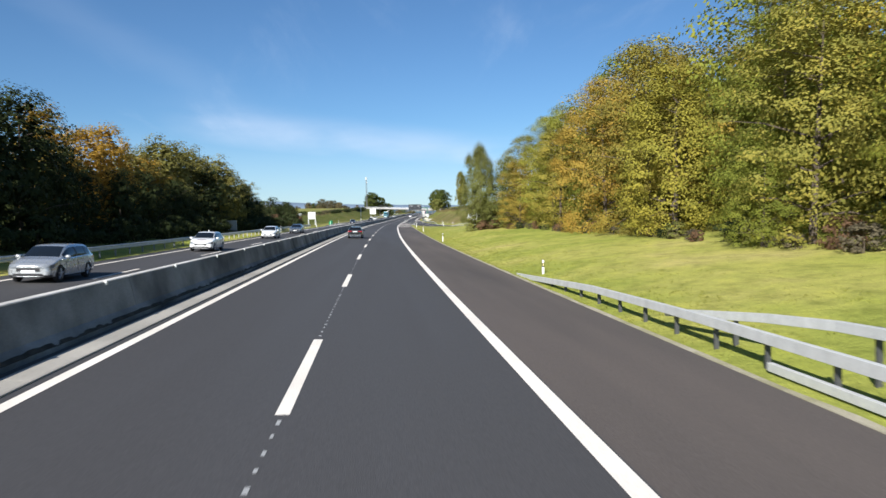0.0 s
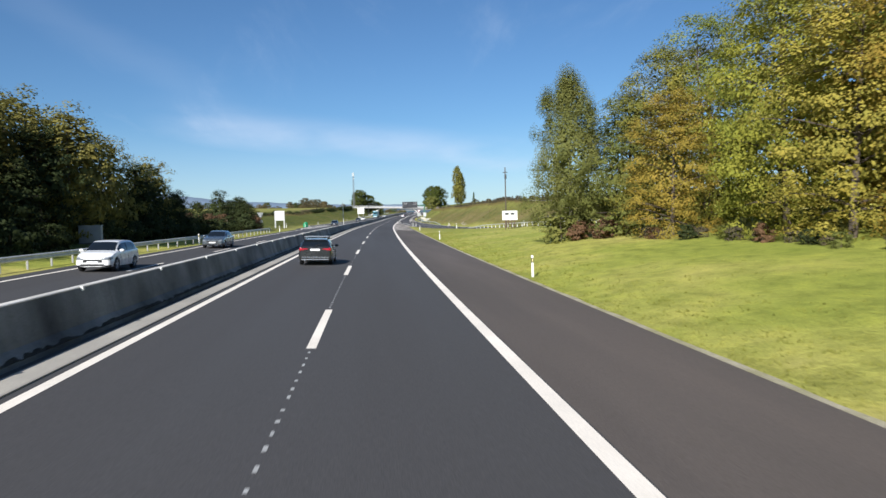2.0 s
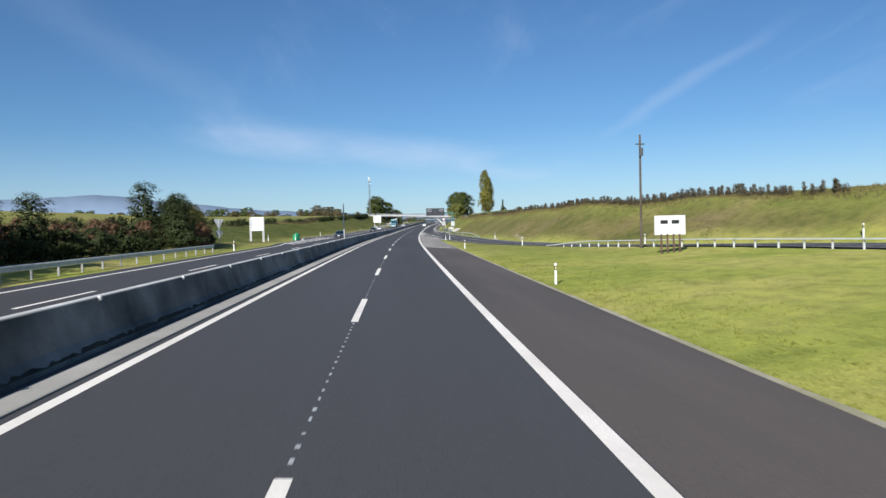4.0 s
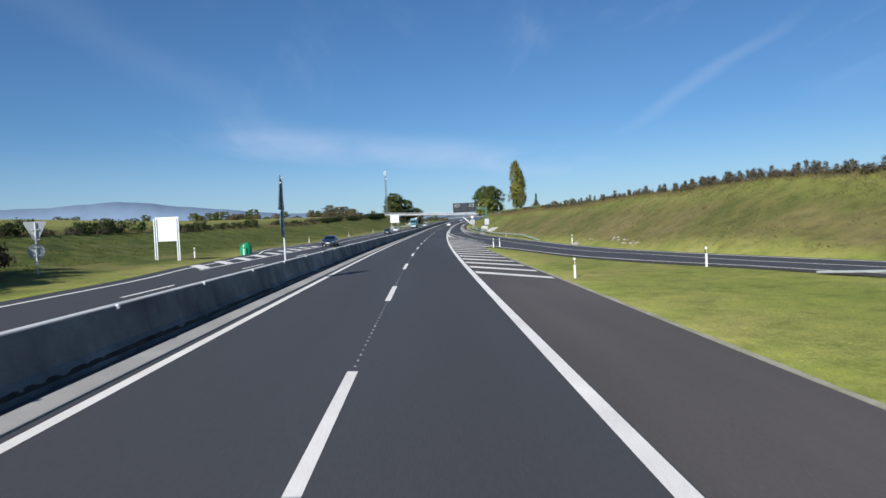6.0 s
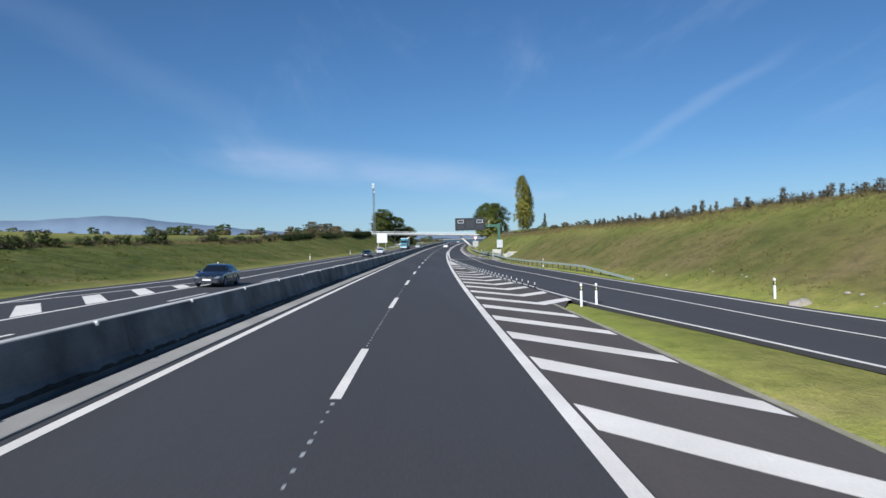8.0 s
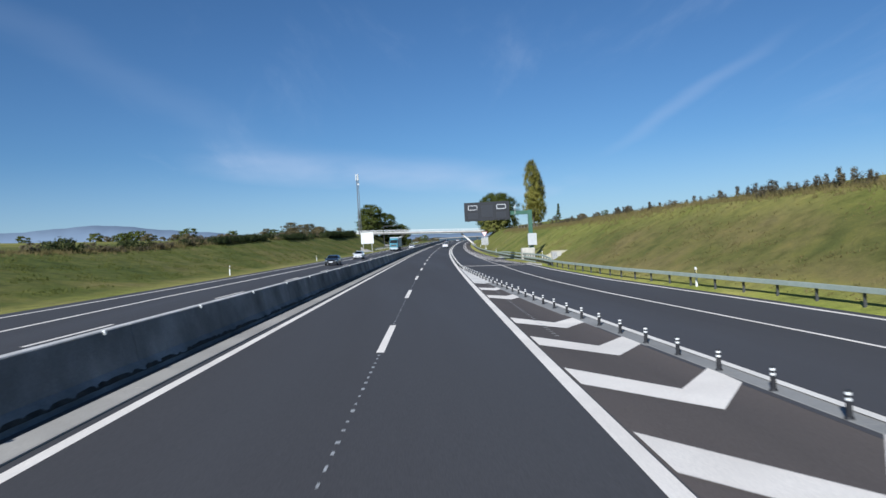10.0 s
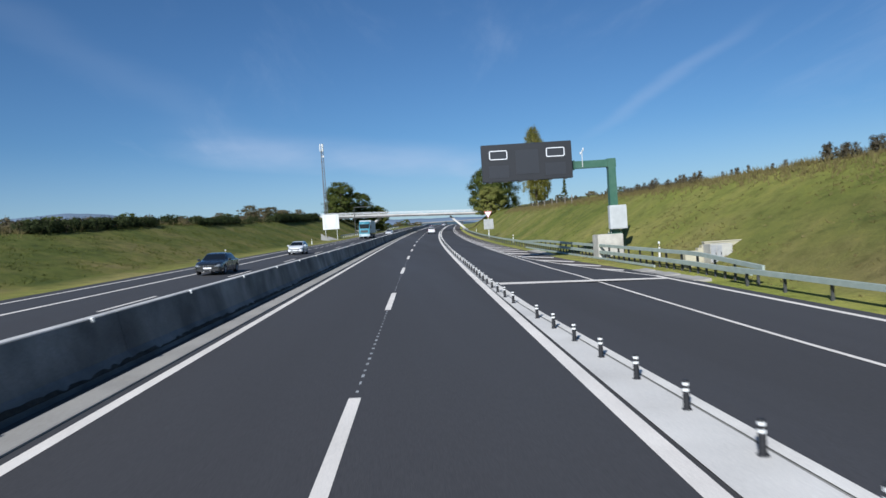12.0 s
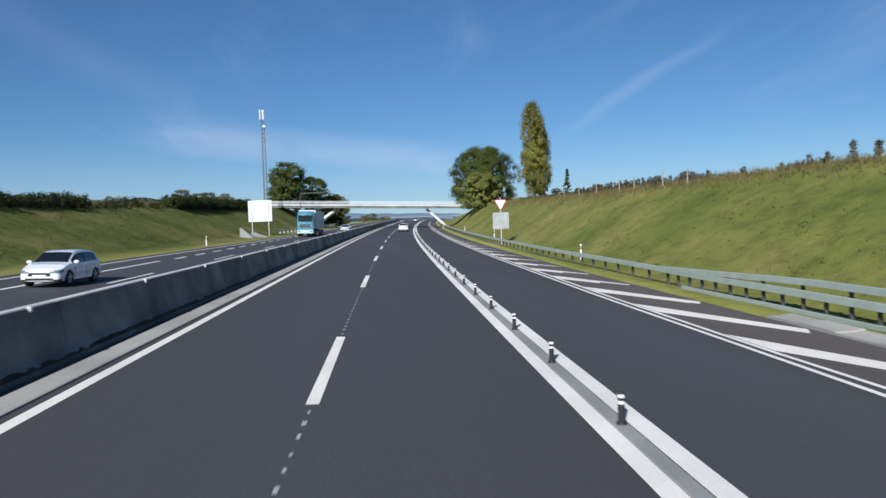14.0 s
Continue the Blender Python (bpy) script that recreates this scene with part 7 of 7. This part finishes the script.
def make_car(label, style, paint, length, width, m, group="cars on the motorway", rack=False, rear_detail=False, bonnet=None):
    t = thing("car", label, "car", group)
    L, hw = length, width / 2
    Y = lambda f: (f - 0.5) * L
    r = 0.33 if style != "suv" else 0.36
    axles = (Y(.19), Y(.81))
    f, rings = shell_grid(style, L, hw, r, axles)
    n = len(rings[0][1])
    rear, side, posts, screen = GLASS[style]
    keys = np.array(BODIES[style])
    tail_z, nose_z = float(np.interp(.012, keys[:, 0], keys[:, 3])), float(np.interp(.95, keys[:, 0], keys[:, 3]))
    suv = 0.07 if style == "suv" else 0.0
    kinds = ("body", "rear_window", "side_window", "windscreen", "wheel_arch", "tail_lamp", "head_lamp", "grille", "lower_trim", "window_trim")
    mats = (paint, CAR_GLASS, CAR_GLASS, CAR_GLASS, BLACK_PLASTIC, TAIL_RED, HEAD_LAMP, BLACK_PLASTIC, TRIM, BLACK_PLASTIC)
    cells = {}

    def put(kind, sx, quad):
        cells.setdefault((kind, sx), []).append(quad)

    def sort_cell(fc, i, x, z, arch):
        """Which piece of the car a cell of the skin belongs to."""
        if arch:
            return "wheel_arch"
        if i >= 24:
            if rear[0] < fc < rear[1] and x < .8 * hw:
                return "rear_window"
            if screen[0] < fc < screen[1] and x < .8 * hw:
                return "windscreen"
        if 18 <= i < 22 and side[0] < fc < side[1]:
            top = float(np.interp(fc, keys[:, 0], keys[:, 4]))
            if top - z > .05:
                return "window_trim" if min(abs(fc - posts[0]), abs(fc - posts[1])) < .012 else "side_window"
        if fc < .07 and x > .42 * hw and tail_z - .155 + .16 * max(0, .8 - x / hw) < z < tail_z - .02 - .05 * max(0, .62 - x / hw) and i < 24:
            return "tail_lamp"
        if fc > .915 and x > .48 * hw and nose_z - .15 + .9 * max(0, .95 - fc) < z < nose_z - .015 - 1.0 * max(0, fc - .97) and i < 24:
            return "head_lamp"
        if fc > .978 and x < .5 * hw + .25 * (z - .5 - suv) and .46 + suv < z < .6 + suv:
            return "grille"
        if fc > .97 and x < .62 * hw and .29 + suv < z < .385 + suv:
            return "grille"
        if z < (.27 if .05 < fc < .95 else .33) + 1.6 * suv and i > 1:
            return "lower_trim"
        return "body"

    for k in range(len(f) - 1):
        (ya, ra, ia), (yb, rb, ib) = rings[k], rings[k + 1]
        fc = (f[k] + f[k + 1]) / 2
        for i in range(n - 1):
            arch = ia[i] and ia[i + 1] and ib[i] and ib[i + 1]
            x, z = (ra[i, 0] + ra[i + 1, 0] + rb[i, 0] + rb[i + 1, 0]) / 4, (ra[i, 1] + ra[i + 1, 1] + rb[i, 1] + rb[i + 1, 1]) / 4
            kind = sort_cell(fc, i, x, z, arch)
            deep = .72 * hw if arch else None
            for sx in (1, -1):
                q = [(ra[i], ya), (ra[i + 1], ya), (rb[i + 1], yb), (rb[i], yb)]
                q = [(sx * (min(p[0], deep) if deep else p[0]), y, p[1]) for p, y in q]
                put(kind, sx if kind in ("side_window", "wheel_arch", "tail_lamp", "head_lamp", "window_trim") else 0, q if sx < 0 else q[::-1])
    # the flat tail and nose, in a grid of their own
    for (y, ring, _), fc, flip in ((rings[0], 0.0, 1), (rings[-1], 1.0, -1)):
        for i in range(n - 1):
            for u in range(24):
                a, b = -1 + u / 12, -1 + (u + 1) / 12
                x, z = abs(a + b) / 2 * (ring[i, 0] + ring[i + 1, 0]) / 2, (ring[i, 1] + ring[i + 1, 1]) / 2
                kind = sort_cell(fc, i if i < 18 else 17, x, z, False)
                q = [(a * ring[i, 0], y, ring[i, 1]), (b * ring[i, 0], y, ring[i, 1]), (b * ring[i + 1, 0], y, ring[i + 1, 1]), (a * ring[i + 1, 0], y, ring[i + 1, 1])]
                put(kind, (1 if a + b > 0 else -1) if kind in ("tail_lamp", "head_lamp") else 0, q if flip > 0 else q[::-1])
    for (kind, sx), quads in sorted(cells.items()):
        spots, F = {}, []
        for q in quads:
            ids = []
            for p in q:
                key = tuple(round(c, 4) for c in p)
                v = spots.setdefault(key, len(spots))
                if v not in ids:
                    ids.append(v)
            if len(ids) > 2:
                F.append(ids)
        part(kind, mesh_from(kind, list(spots), F, mats[kinds.index(kind)], smooth=True), None, t, {"tail_lamp": "dark red tail lamp", "head_lamp": "clear head lamp", "lower_trim": "dark lower trim"}.get(kind, ""))
    z_at = lambda ff, c: float(eased(keys[:, 0], keys[:, c], np.array([ff]))[0])
    for sx in (-1, 1):
        bm = bmesh.new()
        bmesh.ops.create_icosphere(bm, subdivisions=2, radius=1, matrix=Matrix.Translation((sx * (hw + 0.08), Y(screen[1] - .055), z_at(.66, 3) + 0.06)) @ Matrix.Diagonal((0.12, 0.075, 0.085, 1)))
        for fc in bm.faces:
            fc.smooth = True
        part("wing_mirror", bm, paint if style != "suv" else TRIM, t)
        for ff in (.3, .53):
            part("door_handle", boxed(sx * hw * 0.985 - 0.02, sx * hw * 0.985 + 0.02, Y(ff), Y(ff) + 0.19, z_at(ff, 3) - 0.17, z_at(ff, 3) - 0.14, 0.008), paint, t)
        for ff in (posts[1], .69):
            part("door_seam", boxed(sx * hw * 1.0 - 0.006, sx * hw * 1.0 + 0.006, Y(ff), Y(ff) + 0.01, 0.36, 0.8), BLACK_PLASTIC, t)
        for y in axles:
            x = sx * (hw - 0.115)
            bm = rodded((x - sx * 0.1, y, r), (x + sx * 0.1, y, r), r, None, 32)
            bmesh.ops.bevel(bm, geom=[e for e in bm.edges if any(len(fc.verts) > 4 for fc in e.link_faces)], offset=0.03, segments=2, affect="EDGES")
            wheel = part("wheel", bm, TYRE, t)
            xo = x + sx * 0.1
            part("rim", rodded((xo - sx * 0.03, y, r), (xo + sx * 0.004, y, r), r * 0.7, None, 28), TRIM, wheel)
            for k in range(5):
                an = k * 2 * math.pi / 5 + .3
                d = Vector((0, math.cos(an), math.sin(an)))
                c = Vector((xo + sx * 0.006, y, r))
                part("spoke", rodded(c, c + d * r * 0.68, 0.04, 0.03, 6), RIM, wheel)
    # plates, bumpers and trim
    zp = tail_z - 0.07
    part("rear_plate", boxed(-0.26, 0.26, Y(0) - 0.02, Y(0) + 0.05, zp - 0.11, zp, 0.006), PLATE, t, "blank white plate")
    part("front_plate", boxed(-0.26, 0.26, Y(1) - 0.01, Y(1) + 0.02, 0.41 + suv, 0.51 + suv, 0.006), PLATE, t, "blank white plate")
    zl = keys[0, 2] + 0.02
    part("bumper_strip", boxed(-hw * 0.8, hw * 0.8, Y(0) - 0.03, Y(.012), zl + 0.07, zl + 0.1, 0.008), CHROME, t, "thin bright strip")
    if rear_detail:
        part("bumper_strip", boxed(-hw * 0.8, hw * 0.8, Y(0) - 0.035, Y(.012), zl - 0.06, zl - 0.01, 0.012), CHROME, t, "thin bright strip")
        part("tailgate_seam", boxed(-hw * 0.72, hw * 0.72, Y(0) - 0.006, Y(.01), zp - 0.165, zp - 0.155), BLACK_PLASTIC, t)
        part("plate_lip", boxed(-hw * 0.5, hw * 0.5, Y(0) - 0.028, Y(.01), zp + 0.012, zp + 0.035, 0.008), BLACK_PLASTIC, t)
        zs = z_at(rear[1], 4)
        part("roof_spoiler", boxed(-hw * 0.68, hw * 0.68, Y(rear[1]) - 0.14, Y(rear[1]) + 0.1, zs - 0.02, zs + 0.018, 0.014), paint, t)
        part("rear_wiper", rodded((0, Y(rear[0]) - .01, z_at(rear[0], 4) + .02), (0.36, Y(rear[0] + .02) - .01, z_at(rear[0] + .02, 4) + .02), 0.012, None, 6), BLACK_PLASTIC, t)
        part("exhaust", rodded((-hw * 0.6, Y(.03), zl - 0.07), (-hw * 0.6, Y(0) - 0.03, zl - 0.07), 0.04, None, 12), CHROME, t)
    if bonnet:
        part("bonnet_graphic", boxed(-.3, .3, Y(.86), Y(.92), z_at(.89, 4) - .02, z_at(.89, 4) + .006, 0.003), bonnet, t, "dark red lettering panel")
        part("roof_aerial", rodded((0, Y(.36), z_at(.36, 4)), (0, Y(.36), z_at(.36, 4) + .09), 0.05, 0.035, 12), WHITE_PLASTIC, t, "small white roof dome")
    if rack:
        zt = z_at(.36, 4)
        for sx in (-1, 1):
            part("roof_rail", rodded((sx * hw * 0.66, Y(.17), zt + 0.01), (sx * hw * 0.66, Y(.56), zt + 0.01), 0.018, None, 8), CHROME, t)
        for ff in (.25, .5):
            part("roof_bar", boxed(-hw * 0.74, hw * 0.74, Y(ff) - 0.04, Y(ff) + 0.04, zt + 0.075, zt + 0.108, 0.012), CHROME, t, "aluminium roof bar")
            for sx in (-1, 1):
                part("bar_foot", boxed(sx * hw * 0.69 - 0.035, sx * hw * 0.69 + 0.035, Y(ff) - 0.05, Y(ff) + 0.05, zt - 0.06, zt + 0.08, 0.015), BLACK_PLASTIC, t)
    t.matrix_world = m
    return t


def paint(name, rgb, metal=0.4):
    return material(name, rgb, 0.28, metal=metal, vary=0.02, scale=3, fine=200, bump=0, rgb2=[c * 0.93 for c in rgb], coat=1.0, spec=0.5)


def on_road(s, e, back=False):
    return at(s, e, float(surface(s, e)) + 0.003, 180 if back else 0) @ Matrix.Rotation(math.atan(CROSSFALL) * (-1 if back else 1), 4, "Y")


BLACK_PAINT, WHITE_PAINT, SILVER_PAINT, GREY_PAINT, NAVY_PAINT = paint("anthracite_paint", (0.019, 0.021, 0.021), 0.2), paint("white_car_paint", (0.78, 0.78, 0.77), 0.0), paint("silver_paint", (0.52, 0.54, 0.55), 0.6), paint("grey_blue_paint", (0.12, 0.145, 0.17), 0.5), paint("navy_paint", (0.02, 0.028, 0.045))
make_car("anthracite estate car with aluminium roof bars in the overtaking lane", "estate", BLACK_PAINT, 4.4, 1.84, on_road(96.4, -1.92), rack=True, rear_detail=True)
make_car("white compact sport utility car seen from behind", "suv", WHITE_PAINT, 4.4, 1.86, on_road(484, 1.9), rear_detail=True)
make_car("silver hatchback on the oncoming carriageway", "hatch", SILVER_PAINT, 4.2, 1.76, on_road(36.6, -12.1, True))
make_car("white electric hatchback on the oncoming carriageway", "hatch", WHITE_PAINT, 4.1, 1.78, on_road(61.6, -11.9, True), bonnet=plain("dark_red_print", (0.1, 0.02, 0.03), 0.4))
make_car("white compact hatchback driving on the oncoming carriageway", "hatch", WHITE_PAINT, 4.0, 1.74, on_road(91.8, -11.9, True))
make_car("grey-blue sedan on the oncoming carriageway", "sedan", GREY_PAINT, 4.6, 1.82, on_road(116.4, -12.0, True))
make_car("dark navy coupe-like sedan on the oncoming carriageway", "sedan", NAVY_PAINT, 4.5, 1.84, on_road(247.5, -12.2, True))
make_car("black sedan on the oncoming carriageway", "sedan", BLACK_PAINT, 4.6, 1.86, on_road(346.7, -12.7, True))
make_car("white small hatchback with black grille on the oncoming carriageway", "hatch", WHITE_PAINT, 4.0, 1.74, on_road(378.7, -12.95, True))
make_car("white car far off on the oncoming carriageway", "sedan", WHITE_PAINT, 4.4, 1.8, on_road(487, -9.6, True))
make_car("dark car far ahead beyond the overpass", "sedan", GREY_PAINT, 4.5, 1.8, on_road(600, -1.9))
make_car("silver car far ahead beyond the overpass", "hatch", SILVER_PAINT, 4.2, 1.8, on_road(640, 1.9))


def build_truck():
    t = thing("truck", "teal articulated truck on the oncoming carriageway", "truck", m=on_road(458.5, -12.4, True))
    teal = paint("teal_paint", (0.08, 0.25, 0.31), 0.1)
    pale = material("trailer_side", (0.5, 0.6, 0.62), 0.5, vary=0.04, scale=0.6, rgb2=(0.42, 0.52, 0.55))
    rr = []
    for y, w, zb, zt in ((4.3, 1.18, .9, 3.6), (4.4, 1.22, .5, 3.75), (5.9, 1.24, .4, 3.7), (6.2, 1.22, .4, 3.4), (6.35, 1.16, .45, 2.2), (6.4, 1.1, .5, 1.4)):
        rr.append([(x * w, y, zb + z * (zt - zb)) for x, z in BODY_RING])
    part("cab", loft("cab", rr, teal), None, t)
    part("windscreen", boxed(-1.05, 1.05, 6.27, 6.36, 2.1, 3.0, 0.06), CAR_GLASS, t)
    part("sun_visor", boxed(-1.1, 1.1, 6.2, 6.5, 3.02, 3.1, 0.02), BLACK_PLASTIC, t)
    part("grille", boxed(-0.8, 0.8, 6.37, 6.43, 1.25, 1.75, 0.03), DARK_STEEL, t)
    part("bumper", boxed(-1.18, 1.18, 6.25, 6.46, 0.4, 0.95, 0.06), pale, t)
    for sx in (-1, 1):
        part("head_lamp", boxed(sx * 0.9 - 0.2, sx * 0.9 + 0.2, 6.42, 6.475, 0.62, 0.82, 0.02), HEAD_LAMP, t)
        part("wing_mirror", boxed(sx * 1.42 - 0.1, sx * 1.42 + 0.1, 6.05, 6.2, 2.1, 2.9, 0.03), BLACK_PLASTIC, t)
        part("side_window", boxed(sx * 1.215 - 0.02, sx * 1.215 + 0.02, 5.2, 6.0, 2.1, 2.9, 0.01), CAR_GLASS, t)
    part("trailer_box", boxed(-1.27, 1.27, -6.5, 4.1, 1.15, 3.95, 0.03), pale, t)
    part("front_wall", boxed(-1.2, 1.2, 4.1, 4.14, 1.3, 3.85, 0.01), BOARD_WHITE, t)
    part("chassis", boxed(-0.5, 0.5, -6.3, 5.6, 0.75, 1.14, 0.02), DARK_STEEL, t)
    part("side_guard", boxed(-1.2, 1.2, -2.6, 2.4, 0.5, 1.0, 0.02), TRIM, t)
    for sx in (-1, 1):
        for y in (5.3, 2.9, -3.4, -4.6, -5.8):
            w = part("wheel", rodded((sx * 0.85, y, 0.5), (sx * 1.2, y, 0.5), 0.5, None, 24), TYRE, t)
            part("rim", rodded((sx * 1.19, y, 0.5), (sx * 1.215, y, 0.5), 0.3, None, 18), RIM, w)


build_truck()
